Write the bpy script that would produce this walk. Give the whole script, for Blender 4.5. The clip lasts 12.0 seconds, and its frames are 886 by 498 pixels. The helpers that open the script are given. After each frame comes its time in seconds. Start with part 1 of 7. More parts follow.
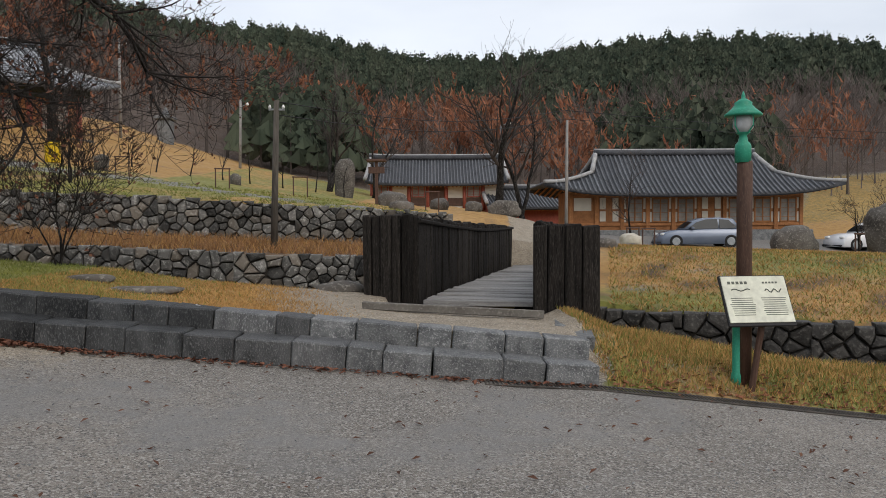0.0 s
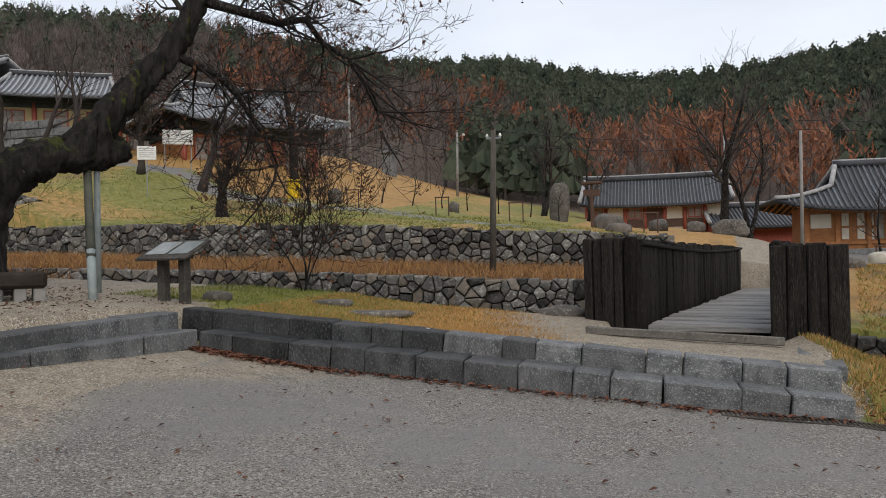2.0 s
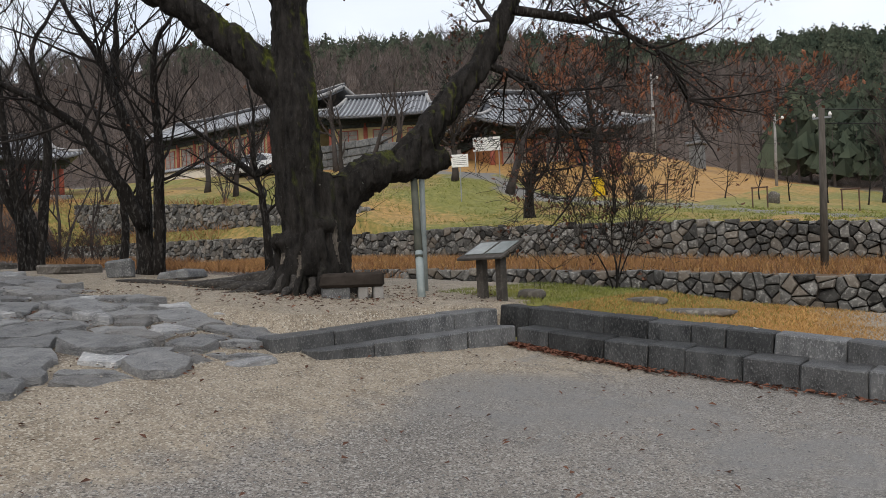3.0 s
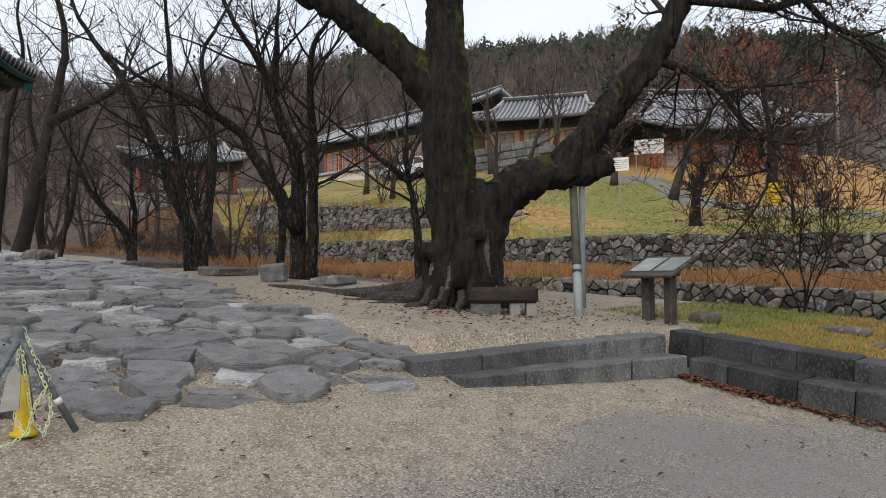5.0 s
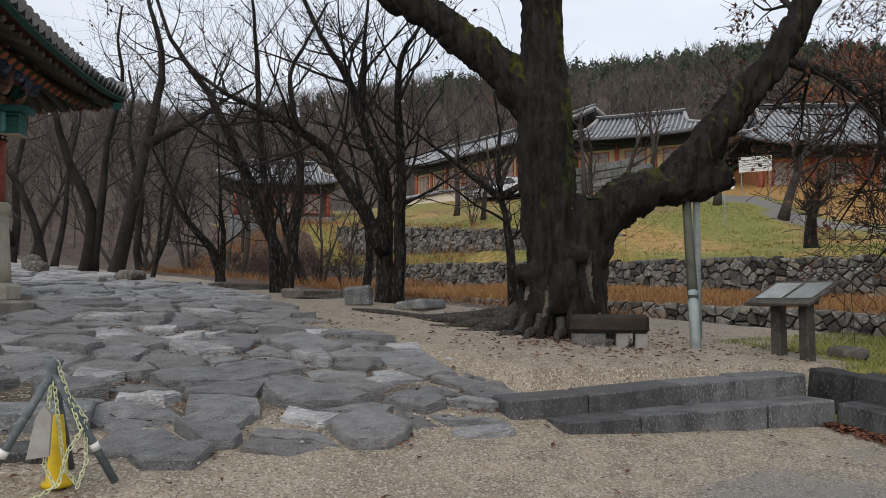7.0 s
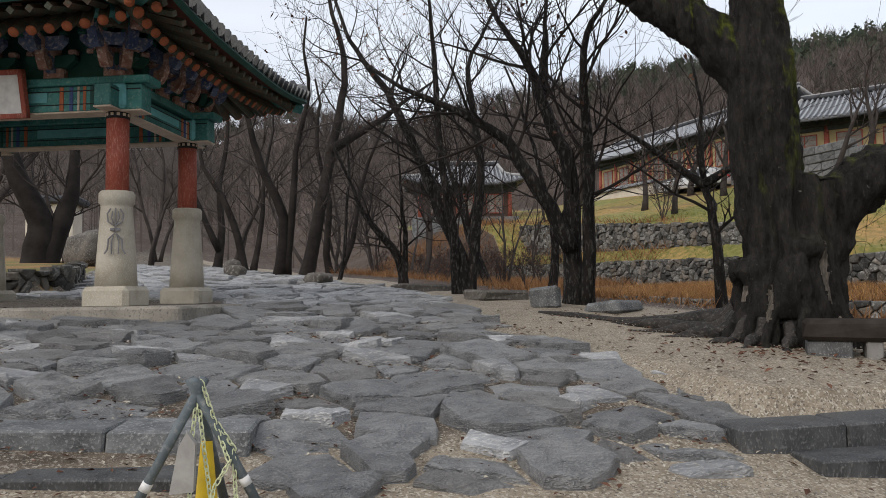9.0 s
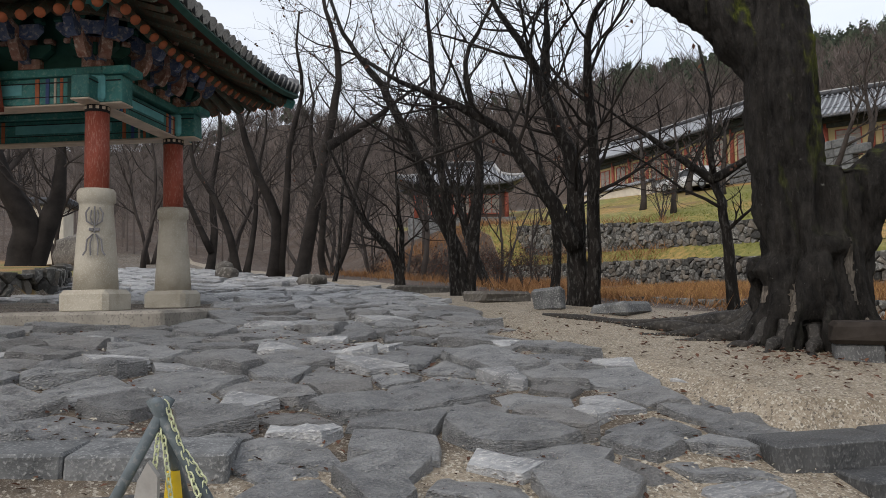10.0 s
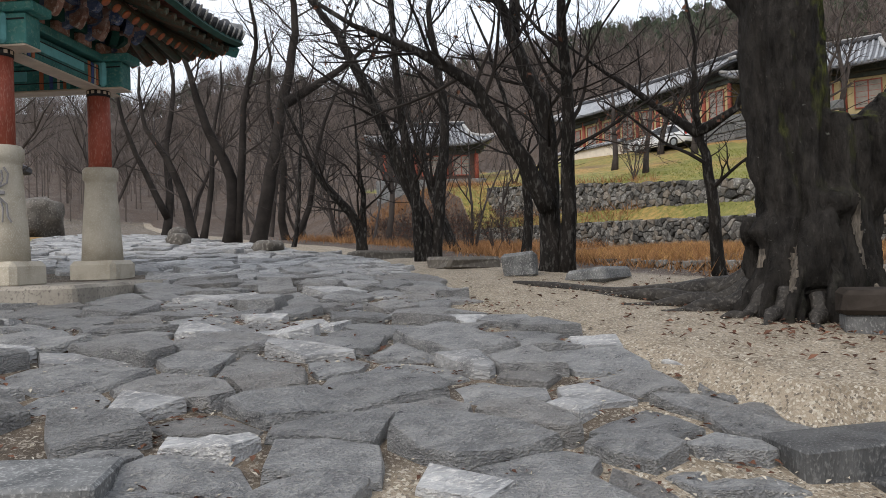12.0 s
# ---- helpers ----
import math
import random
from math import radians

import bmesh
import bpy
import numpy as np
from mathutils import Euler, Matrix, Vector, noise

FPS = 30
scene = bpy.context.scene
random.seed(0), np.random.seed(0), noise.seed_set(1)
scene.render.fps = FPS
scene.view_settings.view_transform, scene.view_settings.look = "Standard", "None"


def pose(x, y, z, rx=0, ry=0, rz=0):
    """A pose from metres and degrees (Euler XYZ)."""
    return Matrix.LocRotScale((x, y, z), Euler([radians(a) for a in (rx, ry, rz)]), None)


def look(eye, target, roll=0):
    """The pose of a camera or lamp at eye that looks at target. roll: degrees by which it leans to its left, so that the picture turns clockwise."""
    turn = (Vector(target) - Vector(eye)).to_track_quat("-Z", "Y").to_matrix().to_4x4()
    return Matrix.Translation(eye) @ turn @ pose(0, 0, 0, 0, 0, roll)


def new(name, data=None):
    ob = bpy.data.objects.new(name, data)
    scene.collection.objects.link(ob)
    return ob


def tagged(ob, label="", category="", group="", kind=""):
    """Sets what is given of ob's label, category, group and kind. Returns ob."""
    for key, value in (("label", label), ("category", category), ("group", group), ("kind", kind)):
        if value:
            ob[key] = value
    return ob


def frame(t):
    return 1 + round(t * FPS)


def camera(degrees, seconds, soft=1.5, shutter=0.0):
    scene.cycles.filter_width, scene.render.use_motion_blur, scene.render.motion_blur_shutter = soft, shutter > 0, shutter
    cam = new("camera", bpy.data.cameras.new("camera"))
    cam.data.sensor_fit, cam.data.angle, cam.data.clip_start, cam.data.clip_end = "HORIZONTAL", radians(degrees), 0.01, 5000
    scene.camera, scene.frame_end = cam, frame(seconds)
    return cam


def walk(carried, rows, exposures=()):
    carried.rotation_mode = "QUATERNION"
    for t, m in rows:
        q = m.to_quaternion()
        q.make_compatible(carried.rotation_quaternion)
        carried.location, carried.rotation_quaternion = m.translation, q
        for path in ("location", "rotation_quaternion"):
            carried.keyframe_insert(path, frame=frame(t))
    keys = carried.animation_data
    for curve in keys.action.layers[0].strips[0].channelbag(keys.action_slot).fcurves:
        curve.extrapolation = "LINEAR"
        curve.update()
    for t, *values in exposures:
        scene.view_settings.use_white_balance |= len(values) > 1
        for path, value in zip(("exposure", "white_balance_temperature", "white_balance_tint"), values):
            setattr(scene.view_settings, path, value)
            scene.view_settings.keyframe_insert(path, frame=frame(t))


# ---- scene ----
cam = camera(60.2, 12.0, soft=0.7)
PATH = [
    (0, (-0.454, 0.536, 1.527), (-0.386, 2.534, 1.469), -0.3),
    (0.5, (-0.467, 0.53, 1.526), (-0.407, 2.529, 1.475), -0.2),
    (1, (-0.494, 0.514, 1.531), (-0.452, 2.513, 1.535), -0.4),
    (1.5, (-0.527, 0.486, 1.535), (-0.724, 2.477, 1.547), -0.9),
    (2, (-0.555, 0.488, 1.534), (-1.036, 2.429, 1.547), -1.4),
    (2.5, (-0.599, 0.479, 1.537), (-1.468, 2.281, 1.56), -2.3),
    (3, (-0.675, 0.502, 1.517), (-1.861, 2.112, 1.554), -2.5),
    (3.5, (-0.81, 0.594, 1.54), (-2.093, 2.127, 1.58), -2.2),
    (3.7, (-0.854, 0.626, 1.553), (-2.17, 2.131, 1.618), -2.2),
    (5.3, (-1.254, 1.151, 1.678), (-2.747, 2.48, 1.739), -0.5),
    (5.5, (-1.304, 1.201, 1.681), (-2.798, 2.528, 1.778), -0.5),
    (6, (-1.485, 1.377, 1.684), (-3.11, 2.537, 1.803), -0.2),
    (6.5, (-1.679, 1.497, 1.68), (-3.311, 2.648, 1.801), 0.1),
    (7, (-1.862, 1.584, 1.688), (-3.489, 2.741, 1.803), -0.3),
    (7.5, (-2.045, 1.717, 1.697), (-3.739, 2.775, 1.812), -0.4),
    (7.7, (-2.119, 1.741, 1.698), (-3.884, 2.675, 1.811), 0.0),
    (9.3, (-2.779, 2.038, 1.715), (-4.634, 2.777, 1.833), -0.8),
    (9.5, (-2.864, 2.069, 1.707), (-4.717, 2.811, 1.827), -0.8),
    (10, (-3.115, 2.127, 1.723), (-4.965, 2.877, 1.844), -1.1),
    (10.5, (-3.335, 2.229, 1.726), (-5.185, 2.979, 1.846), -1.3),
    (11, (-3.531, 2.344, 1.736), (-5.379, 3.1, 1.851), -1.5),
    (11.5, (-3.736, 2.44, 1.758), (-5.56, 3.258, 1.824), -1.9),
    (12, (-3.916, 2.59, 1.766), (-5.741, 3.408, 1.788), -1.8),
]
walk(cam, [(t, look(e, g, r)) for t, e, g, r in PATH], [(0.0, 0.0), (2.5, 0.0), (3.5, 0.3), (5.5, 0.12), (6.2, 0.0), (7.5, 0.0), (9.5, 0.12), (11.2, 0.22), (12.0, 0.45)])

# ---- light: a white overcast sky and a broad, weak sun ----
world = bpy.data.worlds.new("overcast")
scene.world = world
world.use_nodes = True
wn, wl = world.node_tree.nodes, world.node_tree.links
wn.clear()
SUN_EL, SUN_AZ = radians(42), radians(150)
sky = wn.new("ShaderNodeTexSky")
sky.sky_type = "NISHITA"
sky.sun_disc = False
sky.sun_elevation, sky.sun_rotation = SUN_EL, SUN_AZ
sky.air_density, sky.dust_density = 1.0, 4.0
bg_sky = wn.new("ShaderNodeBackground")
bg_sky.inputs["Strength"].default_value = 0.06
wl.new(sky.outputs[0], bg_sky.inputs["Color"])
wtc = wn.new("ShaderNodeTexCoord")
wmap = wn.new("ShaderNodeMapping")
wmap.inputs["Scale"].default_value = (1.0, 1.0, 3.2)
wl.new(wtc.outputs["Generated"], wmap.inputs["Vector"])
wno = wn.new("ShaderNodeTexNoise")
wno.inputs["Scale"].default_value, wno.inputs["Detail"].default_value = 2.2, 5.0
wl.new(wmap.outputs[0], wno.inputs["Vector"])
wra = wn.new("ShaderNodeValToRGB")
wra.color_ramp.elements[0].position, wra.color_ramp.elements[1].position = 0.32, 0.68
wra.color_ramp.elements[0].color = (0.69, 0.71, 0.755, 1)
wra.color_ramp.elements[1].color = (0.90, 0.905, 0.925, 1)
wl.new(wno.outputs[0], wra.inputs[0])
bg_cloud = wn.new("ShaderNodeBackground")
bg_cloud.inputs["Strength"].default_value = 0.88
wl.new(wra.outputs[0], bg_cloud.inputs["Color"])
wadd = wn.new("ShaderNodeAddShader")
wl.new(bg_cloud.outputs[0], wadd.inputs[0])
wl.new(bg_sky.outputs[0], wadd.inputs[1])
wout = wn.new("ShaderNodeOutputWorld")
wl.new(wadd.outputs[0], wout.inputs[0])
sun = new("sun", bpy.data.lights.new("sun", "SUN"))
sun.data.energy, sun.data.angle, sun.data.color = 0.5, radians(30), (1.0, 0.97, 0.92)
sun.matrix_world = look((0, 0, 40), (-math.sin(SUN_AZ) * 40, -math.cos(SUN_AZ) * 40, 40 - 40 * math.tan(SUN_EL)))


# ---- materials ----
def nodes_of(name):
    m = bpy.data.materials.new(name)
    m.use_nodes = True
    nt = m.node_tree
    return m, nt.nodes, nt.links, nt.nodes["Principled BSDF"]


def tex_noise(n, l, scale, detail=4.0, vec=None, rough=0.6):
    t = n.new("ShaderNodeTexNoise")
    t.inputs["Scale"].default_value, t.inputs["Detail"].default_value, t.inputs["Roughness"].default_value = scale, detail, rough
    if vec is not None:
        l.new(vec, t.inputs["Vector"])
    return t.outputs[0]


def mix_col(n, l, fac, a, b, mode="MIX"):
    m = n.new("ShaderNodeMix")
    m.data_type, m.blend_type = "RGBA", mode
    for sock, v in ((m.inputs[0], fac), (m.inputs[6], a), (m.inputs[7], b)):
        if isinstance(v, (int, float)):
            sock.default_value = v
        elif isinstance(v, tuple):
            sock.default_value = (*v[:3], 1)
        else:
            l.new(v, sock)
    return m.outputs[2]


def ramp(n, l, fac, lo, hi, a=0.0, b=1.0):
    r = n.new("ShaderNodeMapRange")
    r.inputs["From Min"].default_value, r.inputs["From Max"].default_value = lo, hi
    r.inputs["To Min"].default_value, r.inputs["To Max"].default_value = a, b
    l.new(fac, r.inputs["Value"])
    return r.outputs[0]


def math_node(n, l, op, a, b):
    m = n.new("ShaderNodeMath")
    m.operation = op
    for sock, v in ((m.inputs[0], a), (m.inputs[1], b)):
        if isinstance(v, (int, float)):
            sock.default_value = v
        else:
            l.new(v, sock)
    return m.outputs[0]


def bump(n, l, bsdf, height, strength, dist):
    b = n.new("ShaderNodeBump")
    b.inputs["Strength"].default_value, b.inputs["Distance"].default_value = strength, dist
    l.new(height, b.inputs["Height"])
    l.new(b.outputs[0], bsdf.inputs["Normal"])


def surface(name, c1, c2, c3=None, scale=6.0, fine=60.0, rough=0.8, rough2=None, metal=0.0, bmp=0.4, dist=0.01, vary=0.0, stretch=(1, 1, 1), island=False, spec=0.3, stone=False):
    """A weathered surface: two colours by a broad noise, a third in fine grain, roughness that follows, fine relief."""
    m, n, l, bsdf = nodes_of(name)
    tc = n.new("ShaderNodeTexCoord")
    mp = n.new("ShaderNodeMapping")
    mp.inputs["Scale"].default_value = stretch
    l.new(tc.outputs["Object"], mp.inputs["Vector"])
    oi = n.new("ShaderNodeObjectInfo")
    off = n.new("ShaderNodeVectorMath")
    off.operation = "MULTIPLY_ADD"
    l.new(oi.outputs["Random"], off.inputs[0])
    off.inputs[1].default_value = (37, 53, 71)
    l.new(mp.outputs[0], off.inputs[2])
    v = off.outputs[0]
    broad = tex_noise(n, l, scale, 5.0, v)
    grain = tex_noise(n, l, fine, 3.0, v)
    col = mix_col(n, l, ramp(n, l, broad, 0.32, 0.68), c1, c2)
    if c3 is not None:
        col = mix_col(n, l, ramp(n, l, grain, 0.52, 0.72), col, c3)
    if vary:
        if island:
            ge = n.new("ShaderNodeNewGeometry")
            rnd = ge.outputs["Random Per Island"]
        else:
            rnd = oi.outputs["Random"]
        k = ramp(n, l, rnd, 0, 1, 1 - vary, 1 + vary)
        hsv = n.new("ShaderNodeHueSaturation")
        l.new(k, hsv.inputs["Value"])
        l.new(col, hsv.inputs["Color"])
        col = hsv.outputs[0]
        tint = math_node(n, l, "FRACT", math_node(n, l, "MULTIPLY", rnd, 17.3), 0.0)
        col = mix_col(n, l, ramp(n, l, tint, 0.62, 1.0, 0.0, min(0.6, vary)), col, (0.20, 0.165, 0.125), "MIX") if stone else col
    l.new(col, bsdf.inputs["Base Color"])
    l.new(ramp(n, l, broad, 0.3, 0.7, rough, rough if rough2 is None else rough2), bsdf.inputs["Roughness"])
    bsdf.inputs["Metallic"].default_value = metal
    bsdf.inputs["Specular IOR Level"].default_value = spec
    h = math_node(n, l, "ADD", math_node(n, l, "MULTIPLY", grain, 0.5), broad)
    bump(n, l, bsdf, h, bmp, dist)
    return m


def paint(name, c, rough=0.55):
    return surface(name, tuple(v * 0.82 for v in c), tuple(min(1, v * 1.12) for v in c), scale=9, fine=90, rough=rough, rough2=rough + 0.15, bmp=0.15, dist=0.003)


STONE = surface("slate_paving", (0.150, 0.155, 0.161), (0.37, 0.375, 0.375), (0.45, 0.44, 0.42), scale=5.5, fine=44, rough=0.25, rough2=0.65, bmp=1.0, dist=0.10, stone=True, vary=0.28, stretch=(2.6, 1.1, 2.6), spec=0.6)
WALLSTONE = surface("field_stone", (0.050, 0.049, 0.045), (0.150, 0.146, 0.135), (0.30, 0.295, 0.27), scale=2.5, fine=12, rough=0.85, bmp=0.8, dist=0.04, stone=True, vary=0.7)
WALLSTONE_I = surface("field_stone_rubble", (0.050, 0.049, 0.045), (0.150, 0.146, 0.135), (0.30, 0.295, 0.27), scale=2.5, fine=12, rough=0.85, bmp=0.8, dist=0.04, stone=True, vary=0.7, island=True)
GRANITE = surface("granite", (0.060, 0.064, 0.067), (0.19, 0.196, 0.197), (0.33, 0.335, 0.33), scale=5.5, fine=55, rough=0.55, rough2=0.85, bmp=0.9, dist=0.02, vary=0.25)
GRANITE_DARK = surface("granite_wet", (0.014, 0.0155, 0.017), (0.066, 0.069, 0.070), (0.12, 0.122, 0.12), scale=3.2, fine=46, rough=0.38, rough2=0.8, bmp=0.9, dist=0.02, vary=0.4, stretch=(1.6, 1.6, 0.7), spec=0.25)
GRANITE_MID = surface("granite_damp", (0.032, 0.034, 0.036), (0.118, 0.121, 0.122), (0.21, 0.212, 0.21), scale=3.6, fine=48, rough=0.45, rough2=0.8, bmp=0.9, dist=0.02, vary=0.35, stretch=(1.5, 1.5, 0.8), spec=0.4)
PALE = surface("pale_granite", (0.34, 0.305, 0.24), (0.49, 0.455, 0.38), (0.58, 0.55, 0.48), scale=4, fine=90, rough=0.8, bmp=0.25, dist=0.005)
WOOD_BLACK = surface("charred_timber", (0.007, 0.0065, 0.006), (0.028, 0.024, 0.021), (0.070, 0.064, 0.057), scale=3.0, fine=18, rough=0.85, bmp=1.0, dist=0.02, vary=0.45, spec=0.12, stretch=(9, 9, 0.7))
WOOD_GREY = surface("weathered_deck", (0.16, 0.155, 0.15), (0.30, 0.295, 0.285), (0.36, 0.36, 0.35), scale=3.0, fine=25, rough=0.6, rough2=0.85, bmp=0.6, dist=0.008, vary=0.25, stretch=(0.8, 9, 9))
WOOD_BROWN = surface("brown_timber", (0.27, 0.115, 0.042), (0.42, 0.185, 0.070), (0.19, 0.085, 0.038), scale=3.0, fine=20, rough=0.7, bmp=0.35, dist=0.006, vary=0.12)
WOOD_DARK = surface("dark_stained_timber", (0.050, 0.028, 0.020), (0.100, 0.055, 0.038), (0.13, 0.08, 0.06), scale=4.0, fine=24, rough=0.65, bmp=0.5, dist=0.006, stretch=(7, 7, 0.8))
WOOD_BOARD = surface("weathered_board", (0.075, 0.068, 0.060), (0.14, 0.13, 0.115), (0.19, 0.18, 0.16), scale=4.0, fine=24, rough=0.7, bmp=0.5, dist=0.005, vary=0.15)
BARK = surface("wet_bark", (0.007, 0.0065, 0.006), (0.024, 0.021, 0.019), (0.085, 0.082, 0.076), scale=5.0, fine=24, rough=0.8, spec=0.12, bmp=1.0, dist=0.05, stretch=(1, 1, 0.35))
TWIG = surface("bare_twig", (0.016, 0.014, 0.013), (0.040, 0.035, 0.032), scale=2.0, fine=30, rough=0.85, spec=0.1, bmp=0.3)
# Next two twig colours are paled with distance: haze put into the base tone.
TWIG_MID = surface("mid_twig_hazed", (0.034, 0.029, 0.027), (0.072, 0.062, 0.057), scale=2.0, fine=30, rough=0.85, spec=0.1, bmp=0.3)
TWIG_FAR = surface("far_twig_hazed", (0.066, 0.056, 0.052), (0.125, 0.104, 0.094), scale=0.08, fine=3, rough=0.9, bmp=0.1, vary=0.3, island=True)
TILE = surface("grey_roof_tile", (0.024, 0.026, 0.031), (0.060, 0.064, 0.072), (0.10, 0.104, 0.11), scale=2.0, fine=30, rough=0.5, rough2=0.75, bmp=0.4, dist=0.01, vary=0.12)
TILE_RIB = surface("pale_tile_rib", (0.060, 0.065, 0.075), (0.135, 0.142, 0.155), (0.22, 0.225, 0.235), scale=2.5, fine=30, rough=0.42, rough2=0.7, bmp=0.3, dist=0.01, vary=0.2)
# Wet tile whose light base colour paints the sky's reflection.
TILE_SHEEN = surface("wet_tile_sky_sheen", (0.20, 0.215, 0.235), (0.33, 0.345, 0.365), (0.42, 0.43, 0.44), scale=2.5, fine=30, rough=0.3, rough2=0.5, bmp=0.3, dist=0.01, vary=0.15, spec=0.6)
TILE_EDGE = surface("mortared_tile", (0.25, 0.25, 0.25), (0.42, 0.42, 0.41), (0.16, 0.16, 0.17), scale=4, fine=30, rough=0.75, bmp=0.3)
PLASTER = surface("lime_plaster", (0.55, 0.51, 0.43), (0.66, 0.62, 0.53), scale=2.0, fine=40, rough=0.9, bmp=0.15)
PLASTER_Y = surface("ochre_plaster", (0.40, 0.33, 0.17), (0.50, 0.42, 0.24), scale=2.0, fine=40, rough=0.9, bmp=0.15)
PAPER = surface("paper_window", (0.20, 0.19, 0.17), (0.32, 0.30, 0.27), scale=3, fine=50, rough=0.8, bmp=0.1)
RED = surface("red_oxide_paint", (0.24, 0.055, 0.035), (0.34, 0.085, 0.055), (0.42, 0.20, 0.15), scale=5, fine=26, rough=0.6, bmp=0.3, dist=0.004, stretch=(3, 3, 0.8))
TEAL = surface("green_beam_paint", (0.028, 0.135, 0.128), (0.070, 0.25, 0.235), (0.16, 0.29, 0.25), scale=5, fine=30, rough=0.55, bmp=0.3, dist=0.004, vary=0.2)
TEAL_DARK = surface("dark_green_paint", (0.012, 0.060, 0.050), (0.026, 0.100, 0.080), scale=5, fine=30, rough=0.6, bmp=0.3, dist=0.004, vary=0.2)
TURQ = paint("turquoise_paint", (0.15, 0.41, 0.43))
BLUE = paint("blue_paint", (0.06, 0.09, 0.24))
ORANGE = paint("orange_paint", (0.42, 0.13, 0.06))
CREAM = paint("cream_paint", (0.55, 0.45, 0.36))
BLACK = paint("black_paint", (0.018, 0.018, 0.02))
GREEN_METAL = surface("green_enamel", (0.020, 0.215, 0.135), (0.035, 0.30, 0.19), (0.05, 0.33, 0.22), scale=7, fine=50, rough=0.38, rough2=0.55, bmp=0.1, dist=0.002)
STEEL = surface("galvanised_steel", (0.24, 0.26, 0.27), (0.36, 0.38, 0.39), scale=8, fine=60, rough=0.45, rough2=0.6, metal=0.5, bmp=0.1)
PIPE = surface("grey_blue_pipe", (0.075, 0.095, 0.105), (0.13, 0.155, 0.165), (0.20, 0.21, 0.21), scale=8, fine=40, rough=0.5, rough2=0.7, bmp=0.15, dist=0.003)
CONCRETE = surface("concrete", (0.19, 0.185, 0.175), (0.29, 0.28, 0.265), (0.20, 0.19, 0.18), scale=3, fine=50, rough=0.85, bmp=0.25)
YELLOW = paint("yellow_plastic", (0.62, 0.42, 0.01), 0.45)
CHAINMAT = paint("pale_yellow_plastic", (0.64, 0.68, 0.44), 0.45)
WHITE = paint("white_paint", (0.72, 0.72, 0.70), 0.5)
CARPAINT = surface("slate_blue_car_paint", (0.15, 0.18, 0.235), (0.18, 0.21, 0.265), scale=1.5, fine=200, rough=0.25, metal=0.3, bmp=0.02, spec=0.6)
CARWHITE = surface("white_car_paint", (0.62, 0.63, 0.64), (0.70, 0.71, 0.72), scale=1.5, fine=200, rough=0.25, bmp=0.02, spec=0.6)
CARGLASS = surface("car_glass", (0.010, 0.012, 0.014), (0.018, 0.02, 0.024), scale=1, fine=10, rough=0.08, bmp=0.0, spec=0.8)
RUBBER = surface("tyre_rubber", (0.012, 0.012, 0.012), (0.022, 0.022, 0.022), scale=20, fine=90, rough=0.85, bmp=0.2)
BOULDER = surface("boulder_stone", (0.055, 0.050, 0.044), (0.145, 0.132, 0.115), (0.24, 0.225, 0.20), scale=1.6, fine=14, rough=0.85, bmp=0.8, dist=0.05, vary=0.15)
DRYBLADE = surface("dry_grass_blade", (0.32, 0.18, 0.060), (0.47, 0.285, 0.105), scale=1.2, fine=20, rough=0.9, bmp=0.0, vary=0.3, island=True)
GREENBLADE = surface("green_grass_blade", (0.115, 0.145, 0.030), (0.225, 0.225, 0.055), scale=1.0, fine=20, rough=0.85, bmp=0.0, vary=0.3, island=True)
RUSTBLADE = surface("brown_reed_blade", (0.20, 0.095, 0.040), (0.30, 0.165, 0.075), scale=0.7, fine=20, rough=0.9, bmp=0.0, vary=0.35, island=True)
DEADLEAF = surface("dead_leaf", (0.060, 0.026, 0.016), (0.13, 0.06, 0.035), scale=8, fine=60, rough=0.8, bmp=0.1, vary=0.4, island=True)
REDLEAF = surface("russet_leaf", (0.15, 0.055, 0.030), (0.24, 0.105, 0.055), scale=0.3, fine=3, rough=0.85, bmp=0.0, vary=0.35, island=True)
PINE = surface("pine_needles", (0.032, 0.046, 0.034), (0.085, 0.098, 0.068), scale=0.15, fine=4, rough=0.9, spec=0.05, bmp=0.0, vary=0.35, island=True)
MOSS = surface("moss", (0.055, 0.075, 0.012), (0.11, 0.125, 0.022), scale=12, fine=80, rough=0.95, bmp=0.8, dist=0.015)


